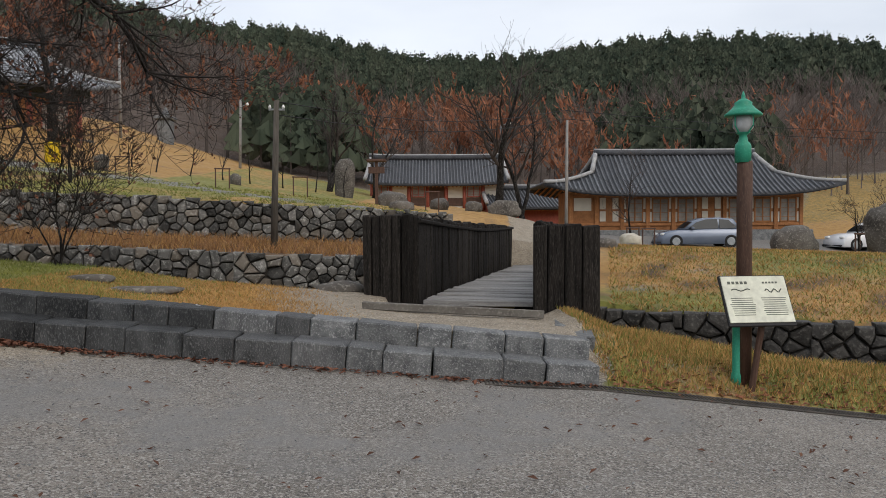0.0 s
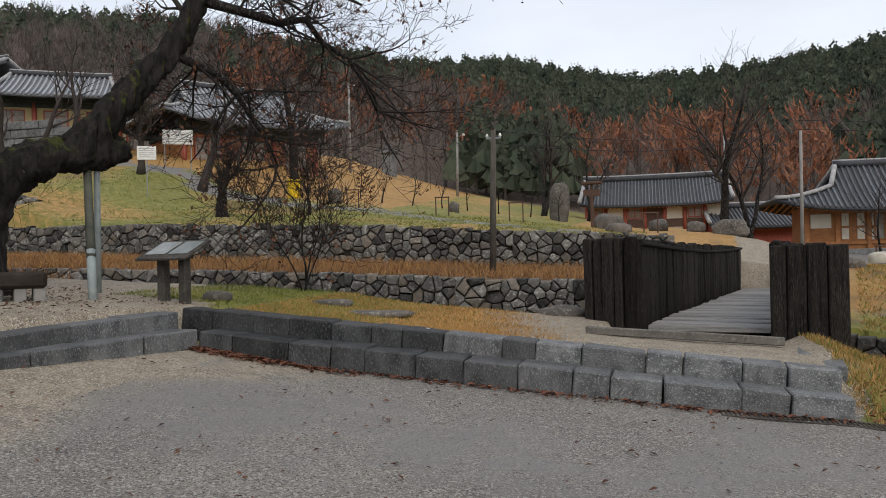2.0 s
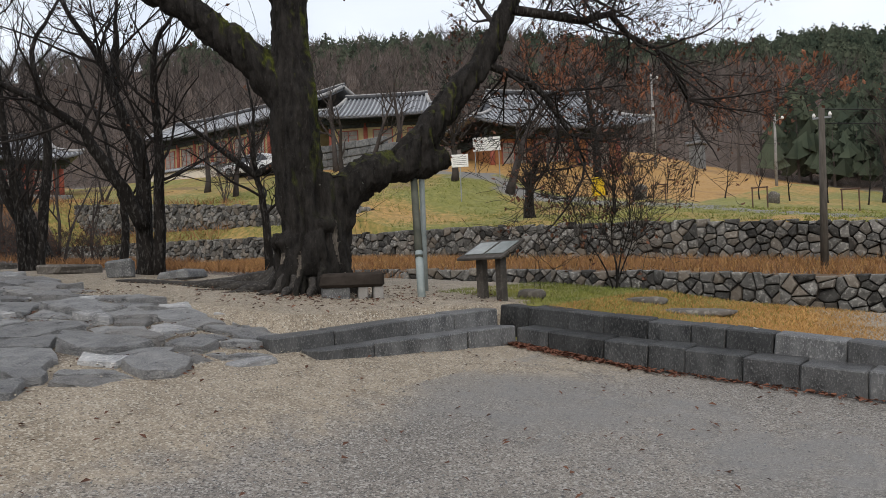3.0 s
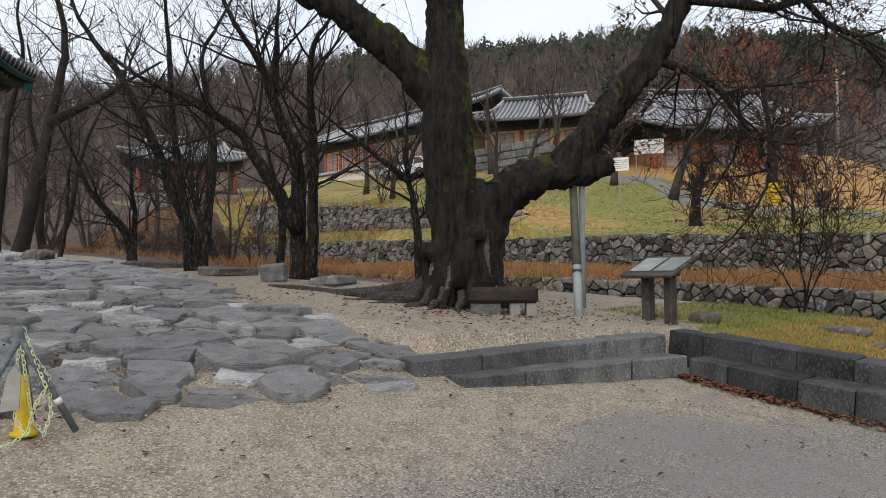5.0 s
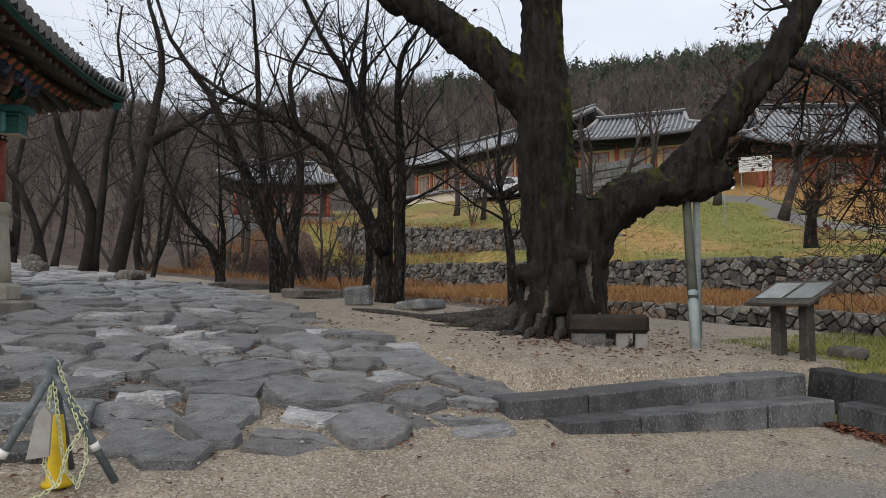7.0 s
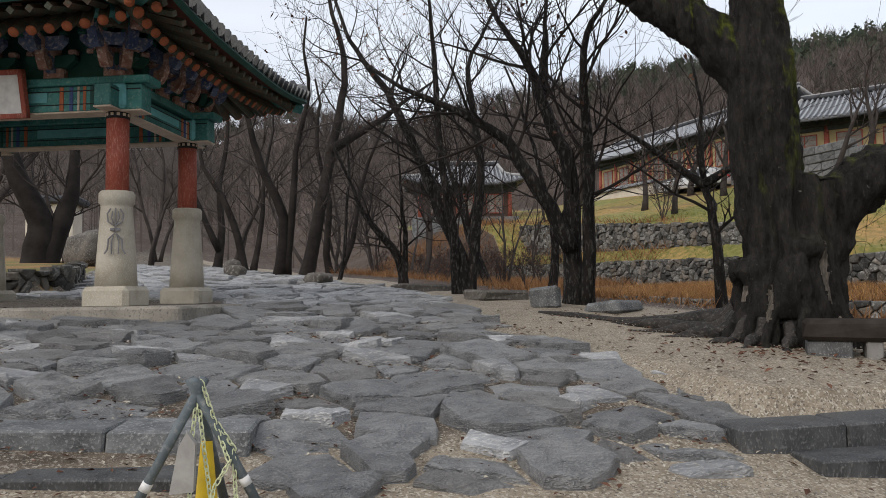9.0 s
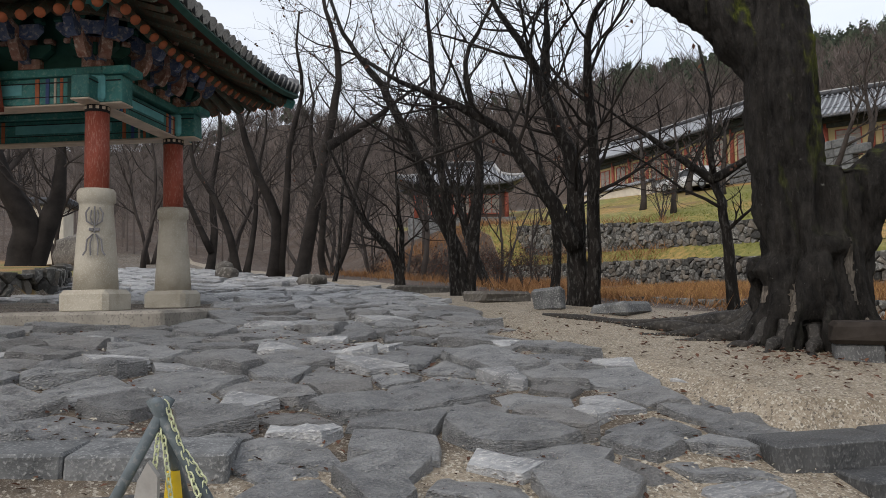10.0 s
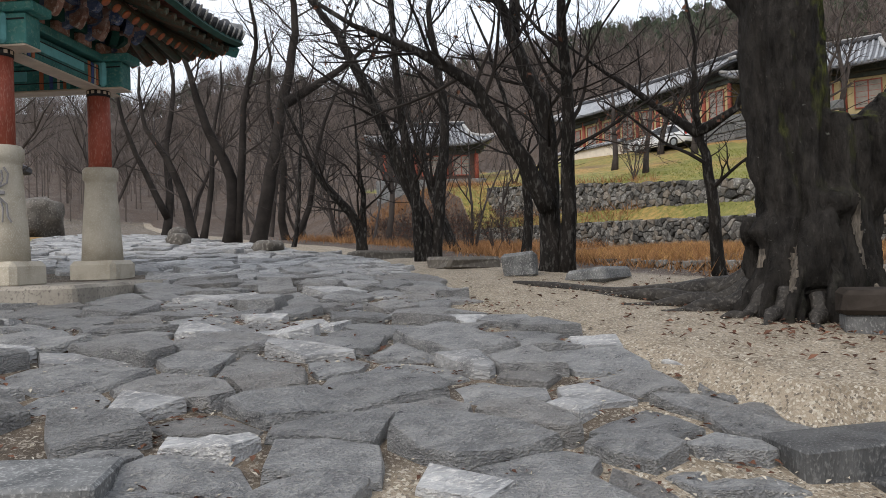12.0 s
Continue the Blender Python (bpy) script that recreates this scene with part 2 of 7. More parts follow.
# ---- mesh helpers ----
class Geo:
    """Gathers vertices and faces for one mesh."""

    def __init__(self):
        self.v, self.f = [], []

    def add(self, verts, faces):
        o = len(self.v)
        self.v.extend(verts)
        self.f.extend([tuple(i + o for i in f) for f in faces])

    def box(self, centre, size, rz=0.0, bevel=0.006, jitter=0.0, rng=random, m=None):
        """A box with chamfered edges."""
        h = [s / 2 for s in size]
        b = min(bevel, min(h) * 0.45)
        out, idx = [], {}
        for sx in (-1, 1):
            for sy in (-1, 1):
                for sz in (-1, 1):
                    j = [rng.uniform(-jitter, jitter) for _ in range(3)] if jitter else (0, 0, 0)
                    for a in range(3):
                        p = [sx * (h[0] - (0 if a == 0 else b)), sy * (h[1] - (0 if a == 1 else b)), sz * (h[2] - (0 if a == 2 else b))]
                        idx[sx, sy, sz, a] = len(out)
                        out.append([p[k] + j[k] for k in range(3)])
        faces = []
        for a in range(3):
            o1, o2 = [k for k in range(3) if k != a]
            for s in (-1, 1):
                loop = []
                for u, w in ((-1, -1), (1, -1), (1, 1), (-1, 1)):
                    k = [0, 0, 0]
                    k[a], k[o1], k[o2] = s, u, w
                    loop.append(idx[(*k, a)])
                flip = (s > 0) == (a == 1)
                faces.append(tuple(reversed(loop)) if flip else tuple(loop))
        for a in range(3):
            o1, o2 = [k for k in range(3) if k != a]
            for u in (-1, 1):
                for w in (-1, 1):
                    k0, k1 = [0, 0, 0], [0, 0, 0]
                    k0[a], k1[a] = -1, 1
                    k0[o1] = k1[o1] = u
                    k0[o2] = k1[o2] = w
                    q = (idx[(*k0, o1)], idx[(*k1, o1)], idx[(*k1, o2)], idx[(*k0, o2)])
                    faces.append(q)
        for sx in (-1, 1):
            for sy in (-1, 1):
                for sz in (-1, 1):
                    faces.append(tuple(idx[sx, sy, sz, a] for a in range(3)))
        if m is None:
            m = pose(*centre, 0, 0, rz)
        else:
            m = m @ pose(*centre, 0, 0, rz)
        self.add([m @ Vector(p) for p in out], faces)
        return self

    def tube(self, pts, radii, sides=8, cap=True):
        pts = [Vector(p) for p in pts]
        rings, up = [], None
        for i, p in enumerate(pts):
            d = (pts[min(i + 1, len(pts) - 1)] - pts[max(i - 1, 0)])
            d = d.normalized() if d.length > 1e-9 else Vector((0, 0, 1))
            if up is None:
                up = Vector((1, 0, 0)) if abs(d.x) < 0.8 else Vector((0, 1, 0))
            s = d.cross(up).normalized()
            up = s.cross(d).normalized()
            r = radii[i] if not isinstance(radii, (int, float)) else radii
            rings.append([p + (s * math.cos(k * math.tau / sides) + up * math.sin(k * math.tau / sides)) * r for k in range(sides)])
        verts = [q for r in rings for q in r]
        faces = []
        for i in range(len(pts) - 1):
            for k in range(sides):
                a, b = i * sides + k, i * sides + (k + 1) % sides
                faces.append((a, b, b + sides, a + sides))
        if cap:
            faces.append(tuple(reversed(range(sides))))
            faces.append(tuple(range(len(verts) - sides, len(verts))))
        self.add(verts, faces)
        return self

    def lathe(self, profile, sides=16, centre=(0, 0, 0)):
        c = Vector(centre)
        verts = [c + Vector((r * math.cos(k * math.tau / sides), r * math.sin(k * math.tau / sides), z)) for r, z in profile for k in range(sides)]
        faces = []
        for i in range(len(profile) - 1):
            for k in range(sides):
                a, b = i * sides + k, i * sides + (k + 1) % sides
                faces.append((a, b, b + sides, a + sides))
        faces.append(tuple(reversed(range(sides))))
        faces.append(tuple(range(len(verts) - sides, len(verts))))
        self.add(verts, faces)
        return self

    def extrude(self, outline, thick, m):
        """A flat outline in x and z, thick along y."""
        k = len(outline)
        verts = [m @ Vector((x, -thick / 2, z)) for x, z in outline] + [m @ Vector((x, thick / 2, z)) for x, z in outline]
        faces = [tuple(range(k)), tuple(reversed(range(k, 2 * k)))] + [(i, i + k, (i + 1) % k + k, (i + 1) % k) for i in range(k)]
        self.add(verts, faces)
        return self

    def data(self, name, material, smooth=False):
        me = bpy.data.meshes.new(name)
        me.from_pydata([tuple(v) for v in self.v], [], self.f)
        me.materials.append(material)
        if smooth:
            me.shade_smooth()
        me.update()
        return me


def thing(name, loc=(0, 0, 0), rz=0.0, label="", category="", group="", kind=""):
    ob = new(name)
    ob.empty_display_size = 0.1
    ob.matrix_basis = pose(*loc, 0, 0, rz)
    return tagged(ob, label, category, group, kind)


def part(name, geo, material, parent, label="", smooth=False, m=None):
    """One mesh under a thing or a part, in the coordinates of its parent."""
    me = geo if isinstance(geo, bpy.types.Mesh) else geo.data(name, material, smooth)
    ob = new(name, me)
    ob.parent = parent
    if m is not None:
        ob.matrix_basis = m
    return tagged(ob, label)


def solo(name, geo, material, label, category, group="", kind="", smooth=False, m=None):
    ob = new(name, geo if isinstance(geo, bpy.types.Mesh) else geo.data(name, material, smooth))
    if m is not None:
        ob.matrix_basis = m
    return tagged(ob, label, category, group, kind)


def boulder(seed, size, rough=0.25, detail=3, flat=0.0):
    """A worn rock about its base point."""
    bm = bmesh.new()
    bmesh.ops.create_icosphere(bm, subdivisions=detail, radius=1.0)
    o = Vector((seed * 7.3, seed * 3.1, seed * 1.7))
    for v in bm.verts:
        d = v.co.normalized()
        k = 1 + rough * (noise.noise(d * 1.3 + o) + 0.8 * (0.35 - abs(noise.noise(d * 2.3 + o))) * 1.6 + 0.4 * noise.noise(d * 5.0 + o) + 0.2 * noise.noise(d * 11.0 + o))
        p = d * k
        q = Vector([math.copysign(abs(c) ** 0.75, c) for c in p])
        v.co = Vector((q.x * size[0] / 2, q.y * size[1] / 2, (q.z * 0.5 + 0.42) * size[2]))
    g = Geo()
    bm.verts.ensure_lookup_table()
    g.add([v.co.copy() for v in bm.verts], [tuple(v.index for v in f.verts) for f in bm.faces])
    bm.free()
    return g


def step(a, b, v):
    u = min(1.0, max(0.0, (v - a) / (b - a)))
    return u * u * (3 - 2 * u)


# ---- the lie of the land ----
RISE_S = [-60, -4.3, -1.3, 0, 1.7, 3.9, 5.5, 6.4, 7.1, 8.7, 13, 17, 20, 24, 40, 60]
RISE_Z = [-1.5, -0.40, -0.05, 0.02, 0.16, 0.34, 0.57, 0.74, 0.90, 1.22, 1.60, 1.78, 2.05, 2.3, 3.2, 4.5]


def plaza(x):
    return float(np.interp(-x, RISE_S, RISE_Z))


def near_edge(x):
    return float(np.interp(x, [-60, -30, -24, -17, -13, -10, -7, 2, 4, 6, 12, 40], [7.5, 8.5, 8.6, 10.0, 9.6, 11.2, 12.9, 12.9, 10.6, 9.6, 8.0, 2.0]))


def far_edge(x):
    return float(np.interp(x, [-60, -32, -24, -18, -14, -1, 2.6, 6, 12, 40], [11.5, 12.0, 12.6, 18.2, 19.6, 19.6, 14.2, 12.8, 11.2, 6.0]))


def curb_front(x):
    return 8.15 + (x + 5.5) * (-0.0264)


def terrace(x):
    return float(np.interp(-x, [-30, 1.8, 10.7, 16, 24, 32, 60], [0.1, 0.74, 1.14, 1.32, 1.6, 1.75, 2.6]))


def ledge(x):
    """Top of the first terrace wall, and the narrow grass ledge behind it."""
    return float(np.interp(-x, [0, 2, 6.3, 10, 14, 19, 21, 24, 27, 31.5, 36, 60], [1.85, 1.98, 2.31, 2.47, 2.65, 2.74, 2.72, 2.85, 2.92, 3.05, 3.15, 3.6]))


def lawn(x, y):
    edge = float(np.interp(-x, [0, 2, 6.3, 10, 14, 19, 21, 22.6, 28.6, 33.5, 41.6, 60], [1.85, 1.98, 2.31, 2.47, 2.65, 2.74, 3.1, 3.85, 4.25, 4.62, 5.3, 6.6]))
    k = float(np.interp(-x, [0, 6, 14, 20, 26, 33, 42, 60], [0.035, 0.066, 0.11, 0.16, 0.20, 0.22, 0.225, 0.24]))
    z = edge + k * min(34.0, max(0.0, y - 23.2))
    return z if z < 8 else 8 + 2.6 * (1 - math.exp(-(z - 8) / 2.6))


def hill(x, y):
    r, az = math.hypot(x, y), math.degrees(math.atan2(-x, y))
    el = float(np.interp(az, [-180, -60, -32, -25, -19, -15, -11, -5, 1, 7, 16, 24, 34, 45, 51, 57, 63, 67, 71, 74, 79, 84, 96, 110, 180], [6, 7.3, 9.2, 10.3, 11.4, 11.7, 11.6, 11.1, 11.1, 10.8, 10.5, 11.8, 13.4, 12.9, 12.2, 11.8, 11.4, 10.2, 8.9, 8.9, 10.4, 10.0, 9.4, 8, 6]))
    r0 = float(np.interp(az, [-180, -30, -5, 15, 30, 60, 75, 100, 180], [60, 58, 60, 66, 74, 80, 60, 46, 60]))
    peak = 185.0
    u = (r - r0) / (peak - r0)
    if u <= 0:
        return 0.0
    top = math.tan(radians(el)) * peak - 1.0
    lump = 2.6 * noise.noise(Vector((x * 0.018, y * 0.018, 3.1))) * min(1, u * 3)
    return top * (min(u, 1.0) ** 1.15) + lump - max(0, u - 1) * 4


def land(x, y):
    ne, fe = near_edge(x), far_edge(x)
    z = plaza(x)
    cf = curb_front(x)
    # the raised bed behind the kerbs
    cx = -5.5 - (8.15 - y) * 0.26
    if x < 1.62 and y > cf + 0.58 and x > -5.6:
        z = plaza(x) + (0.385 if x < 1.3 else 0.385 * step(1.62, 1.3, x))
    if y > 5.9 and x < cx - 0.52 and x > -14:
        z = max(z, 0.94 + (-x - 5.5) * 0.085)
    if x >= 1.3 and y > cf:
        z = plaza(x) + 0.22 * step(8.0, 8.8, y) + 0.25 * step(2.4, 1.5, x) * step(8.6, 9.6, y)
    # the grass bank held by the low wall beside the lane
    if x < -17.3 and y < 0.55 - 0.5 * step(-18.2, -17.3, x):
        z = plaza(x) + 0.36 * step(-26, -22, x)
    # the stream bed
    if y > ne - 0.6:
        bed = plaza(x) - 1.15 + 0.12 * noise.noise(Vector((x * 0.8, y * 0.8, 0)))
        z = z + (bed - z) * step(ne - 0.5, ne + 0.7, y)
    if y > fe + 0.22:
        left = terrace(x) + 0.28 * step(fe, fe + 3.4, y)
        if y > 23.42:
            left = ledge(x) + 0.7 * step(23.3, 24.8, y) if (x < -22.2 and y < 24.95) else lawn(x, y)
        elif x < -20 and y > fe + 0.6:
            left = terrace(x) + 0.25 * step(fe, 23, y)
        if x < -44 and y < 26:
            bankz = terrace(x) + (lawn(x, 26) - terrace(x)) * step(fe + 1.0, 25, y)
            left += (bankz - left) * step(-44, -48, x)
        d = y - fe
        right = 0.02 - 0.035 * max(0, x - 3) + 1.02 * step(-0.6, 8.4, d) - 0.22 * step(9, 16, d) + 0.45 * step(37.5, 40.5, y) + 0.02 * max(0, y - 44)
        right += 0.05 * max(0, x - 18) * step(26, 60, y)
        w = step(-0.5, 3.6, x + 0.06 * (y - 20)) + (step(1.5, 8.0, x) - step(-0.5, 3.6, x + 0.06 * (y - 20))) * step(24.5, 29, y)
        z = left + (right - left) * w
    if 11.0 < y < 23.8 and abs(x - 0.41 - (y - 11.45) * 0.238) < 1.35:
        z = min(z, 0.20)
    return z + hill(x, y)


def axis(lo, mid0, mid1, hi, fine, grow):
    vals = list(np.arange(mid0, mid1, fine))
    s, v = fine, mid1
    while v < hi:
        vals.append(v)
        s = min(s * grow, 26)
        v += s
    s, v = fine, mid0 - fine
    while v > lo:
        vals.insert(0, v)
        s = min(s * grow, 26)
        v -= s
    return [lo] + vals + [hi]


XS = axis(-620, -13, 6, 620, 0.17, 1.07)
YS = axis(-300, 2, 24, 640, 0.17, 1.08)
g = Geo()
soil, sward = [], []
for yv in YS:
    for xv in XS:
        nz = noise.noise(Vector((xv * 0.9, yv * 0.9, 7)))
        n2 = noise.noise(Vector((xv * 0.25, yv * 0.25, 2)))
        zz = land(xv, yv)
        zz += 0.012 * noise.noise(Vector((xv * 2.3, yv * 2.3, 0))) + (0.10 * nz if yv > 24 else 0)
        g.v.append((xv, yv, zz))
        ne, fe, cf = near_edge(xv), far_edge(xv), curb_front(xv)
        sand = green = dry = litter = mud = road = 0.0
        if yv < ne:
            if xv > -5.6 and xv < 1.45 and yv > cf + 0.3:
                appr = step(-2.6, -1.5, xv + 0.35 * nz + 0.25 * (yv - 9))
                dry = (1 - appr) * step(-4.4, -3.0, xv + nz)
                green = (1 - appr) * (1 - dry)
                sand = appr
            elif xv >= 1.3 and yv > cf - 0.1:
                green = 0.6 + 0.5 * nz
                dry = 1 - green
            elif xv < -5.3 and yv > 5.2:
                sand = 1.0
                green = 0.7 * step(9.2, 10.0, yv + 0.6 * nz) * step(-7.8, -6.4, xv)
                litter = step(-10.2, -11.5, xv) * step(ne - 2.2, ne - 0.6, yv)
            elif xv < -17.3 and yv < 0.6:
                green, dry, litter = 0.7 + nz, 0.5 - nz, 0.4
            elif xv < -5:
                sand = 0.75
                mud = step(-6.4, -7.4, xv) * 0.85
            else:
                sand = 0.75 * step(-2.8, -5.6, xv - 0.22 * (yv - 5) + 0.8 * n2)
                road = 0.5 * step(-0.2, 0.5, n2 + 0.7 * nz) * step(3.6, 5.6, yv)
        elif yv < fe:
            mud = 1.0
        elif xv > 1.5 + 0.06 * (yv - 20) and yv < 31:
            dry = 0.55 + 0.9 * n2 + 0.35 * nz
            green = 0.60 - 0.8 * n2 + 0.3 * nz
            litter = 0.30 + 0.5 * nz
        elif yv < 23.2:
            dry, litter = 0.45, 0.5
            if xv < -20:
                litter = 0.8
        else:
            green = 0.75
            dry = 0.35 + 0.4 * n2
            if xv < -12 and yv > 37:
                dry, green = 1.0, 0.1
            if xv > -3:
                dry, green, sand = 0.8, 0.1, 0.35
            if yv > 31 and xv > 4 and yv < 44:
                road, green, dry, sand = 0.6, 0, 0, 0.5
            if xv < -12 and yv > 30:
                litter = 0.45 * step(0, 0.3, n2)
            track = 27.0 + 7.0 * step(-2, -14, xv) + 5.0 * step(-14, -40, xv)
            if abs(yv - track) < 0.9 and xv < 0:
                road, green, dry, litter = 1.0, 0, 0, 0
        if 21.5 < yv < 36 and abs(xv - 3.25 - 0.12 * (yv - 24)) < 0.9 + 0.3 * nz:
            sand, dry, green, litter = 1.0, 0.0, 0.0, 0.0
        if hill(xv, yv) > 0.4:
            green, dry, sand, road, litter = 0.0, 0.12, 0, 0, 1.0
            if xv > 26 and yv < 72 and xv > yv * 0.49:
                green, dry, litter = 0.6, 0.5, 0.1
        if xv < -14 and ne > yv > ne - 2.0:
            litter = max(litter, 0.7)
        soil.append((min(1, max(0, sand)), min(1, max(0, road)), min(1, max(0, mud)), 1))
        sward.append((min(1, max(0, green)), min(1, max(0, dry)), min(1, max(0, litter)), 1))
W = len(XS)
g.f = [(j * W + i, j * W + i + 1, (j + 1) * W + i + 1, (j + 1) * W + i) for j in range(len(YS) - 1) for i in range(W - 1)]

m, n, l, bsdf = nodes_of("open_ground")
tc = n.new("ShaderNodeTexCoord")
P = tc.outputs["Object"]
a1, a2 = n.new("ShaderNodeVertexColor"), n.new("ShaderNodeVertexColor")
a1.layer_name, a2.layer_name = "soil", "sward"
s1, s2 = n.new("ShaderNodeSeparateColor"), n.new("ShaderNodeSeparateColor")
l.new(a1.outputs[0], s1.inputs[0])
l.new(a2.outputs[0], s2.inputs[0])
big, mid, fine = tex_noise(n, l, 0.45, 4, P), tex_noise(n, l, 4.0, 5, P), tex_noise(n, l, 46, 3, P, 0.75)
vor = n.new("ShaderNodeTexVoronoi")
vor.inputs["Scale"].default_value = 75
l.new(P, vor.inputs["Vector"])
cell = n.new("ShaderNodeSeparateColor")
l.new(vor.outputs["Color"], cell.inputs[0])
patch = tex_noise(n, l, 1.6, 6, P, 0.7)
gravel = mix_col(n, l, ramp(n, l, big, 0.35, 0.65), (0.150, 0.138, 0.122), (0.235, 0.210, 0.178))
gravel = mix_col(n, l, ramp(n, l, patch, 0.50, 0.72, 0, 0.55), gravel, (0.125, 0.115, 0.105))
grit = tex_noise(n, l, 130, 2, P, 0.8)
gravel = mix_col(n, l, ramp(n, l, grit, 0.56, 0.72), gravel, (0.42, 0.40, 0.37))
gravel = mix_col(n, l, ramp(n, l, grit, 0.44, 0.30), gravel, (0.06, 0.055, 0.05))
gravel = mix_col(n, l, ramp(n, l, cell.outputs[0], 0.62, 0.95), gravel, (0.37, 0.355, 0.325))
gravel = mix_col(n, l, ramp(n, l, cell.outputs[1], 0.70, 0.95), gravel, (0.075, 0.07, 0.066))
sandc = mix_col(n, l, ramp(n, l, mid, 0.35, 0.68), (0.215, 0.176, 0.126), (0.335, 0.282, 0.210))
sandc = mix_col(n, l, ramp(n, l, cell.outputs[0], 0.60, 0.95), sandc, (0.46, 0.42, 0.345))
sandc = mix_col(n, l, ramp(n, l, cell.outputs[1], 0.78, 0.98), sandc, (0.12, 0.10, 0.078))
roadc = mix_col(n, l, ramp(n, l, fine, 0.4, 0.7), (0.165, 0.162, 0.155), (0.255, 0.248, 0.236))
mudc = mix_col(n, l, ramp(n, l, mid, 0.35, 0.68), (0.045, 0.035, 0.026), (0.15, 0.118, 0.085))
mudc = mix_col(n, l, ramp(n, l, cell.outputs[0], 0.70, 0.95), mudc, (0.30, 0.27, 0.225))
greenc = mix_col(n, l, ramp(n, l, mid, 0.3, 0.7), (0.130, 0.140, 0.030), (0.25, 0.235, 0.068))
dryc = mix_col(n, l, ramp(n, l, mid, 0.3, 0.7), (0.275, 0.155, 0.052), (0.45, 0.275, 0.098))
litc = mix_col(n, l, ramp(n, l, mid, 0.3, 0.7), (0.048, 0.034, 0.026), (0.105, 0.072, 0.052))
col = gravel


def weight(sock):
    k = math_node(n, l, "ADD", sock, math_node(n, l, "MULTIPLY", math_node(n, l, "SUBTRACT", mid, 0.5), 0.75))
    return ramp(n, l, k, 0.30, 0.62)


for sock, c in ((s1.outputs[0], sandc), (s1.outputs[1], roadc), (s1.outputs[2], mudc), (s2.outputs[0], greenc), (s2.outputs[1], dryc), (s2.outputs[2], litc)):
    col = mix_col(n, l, weight(sock), col, c)
bare_soil = math_node(n, l, "SUBTRACT", 1.0, math_node(n, l, "MAXIMUM", s2.outputs[0], s2.outputs[1]))
col = mix_col(n, l, math_node(n, l, "MULTIPLY", bare_soil, ramp(n, l, grit, 0.58, 0.74, 0, 0.75)), col, (0.44, 0.42, 0.385))
col = mix_col(n, l, math_node(n, l, "MULTIPLY", bare_soil, ramp(n, l, grit, 0.42, 0.28, 0, 0.75)), col, (0.06, 0.055, 0.05))
col = mix_col(n, l, ramp(n, l, fine, 0.55, 0.8, 0, 0.35), col, (0.07, 0.06, 0.05))
l.new(col, bsdf.inputs["Base Color"])
l.new(ramp(n, l, big, 0.35, 0.7, 0.92, 0.62), bsdf.inputs["Roughness"])
bsdf.inputs["Specular IOR Level"].default_value = 0.25
bump(n, l, bsdf, math_node(n, l, "ADD", fine, math_node(n, l, "MULTIPLY", cell.outputs[2], 0.4)), 0.6, 0.02)
GROUND = m
me = g.data("ground", GROUND, True)
for nm, vals in (("soil", soil), ("sward", sward)):
    att = me.color_attributes.new(nm, "FLOAT_COLOR", "POINT")
    att.data.foreach_set("color", np.array(vals, dtype=np.float32).ravel())
ground = new("ground", me)
tagged(ground, "gravel forecourt rising into grass banks and wooded hills", "ground", kind="structure")


# ---- kerbs and steps of granite blocks ----
def kerb_run(name, label, p0, p1, z0, z1, width, height, material, blocks, seed):
    """A course of granite blocks from p0 to p1; z0 and z1 are the tops."""
    rng = random.Random(seed)
    run = thing(name, (p0[0], p0[1], 0), label=label, category="kerb", kind="structure")
    dx, dy = p1[0] - p0[0], p1[1] - p0[1]
    length, ang = math.hypot(dx, dy), math.atan2(dy, dx)
    cuts = [0.0]
    for i in range(blocks - 1):
        cuts.append((i + 1 + rng.uniform(-0.22, 0.22)) / blocks)
    cuts.append(1.0)
    pitch = math.degrees(math.atan2(z1 - z0, length))
    for a, b in zip(cuts, cuts[1:]):
        gg = Geo().box((0, 0, 0), ((b - a) * length - 0.008, width, height), bevel=0.014, jitter=0.009, rng=rng)
        t = (a + b) / 2
        part("block", gg, material(t, rng) if callable(material) else material, run, m=pose(dx * t, dy * t, z0 + (z1 - z0) * t - height / 2 + rng.uniform(-0.006, 0.006), 0, -pitch, math.degrees(ang) + rng.uniform(-0.3, 0.3)))
    return run


cfl, cfr = curb_front(-5.5), curb_front(1.33)
zl, zr = plaza(-5.5), plaza(1.33)
# long flight: paler worn blocks near the bridge, dark wet ones towards the corner


def worn(t, rng):
    k = t + rng.uniform(-0.06, 0.06)
    return GRANITE_DARK if k < 0.44 else GRANITE_MID if k < 0.62 else GRANITE


kerb_run("step_lower", "granite lower step along the forecourt, dark and wet at one end", (-5.3, curb_front(-5.3) + 0.2), (1.33, cfr + 0.2), plaza(-5.3) + 0.19, zr + 0.195, 0.42, 0.32, worn, 13, 1)
kerb_run("step_upper", "granite upper step beside the lawn, dark and wet at one end", (-5.78, curb_front(-5.78) + 0.57), (1.33, cfr + 0.57), plaza(-5.6) + 0.385, zr + 0.39, 0.36, 0.38, worn, 15, 3)
kerb_run("step_return", "grey granite slab ending the upper step", (1.25, cfr + 0.78), (1.62, 10.9), zr + 0.385, zr + 0.40, 0.42, 0.35, GRANITE, 3, 5)
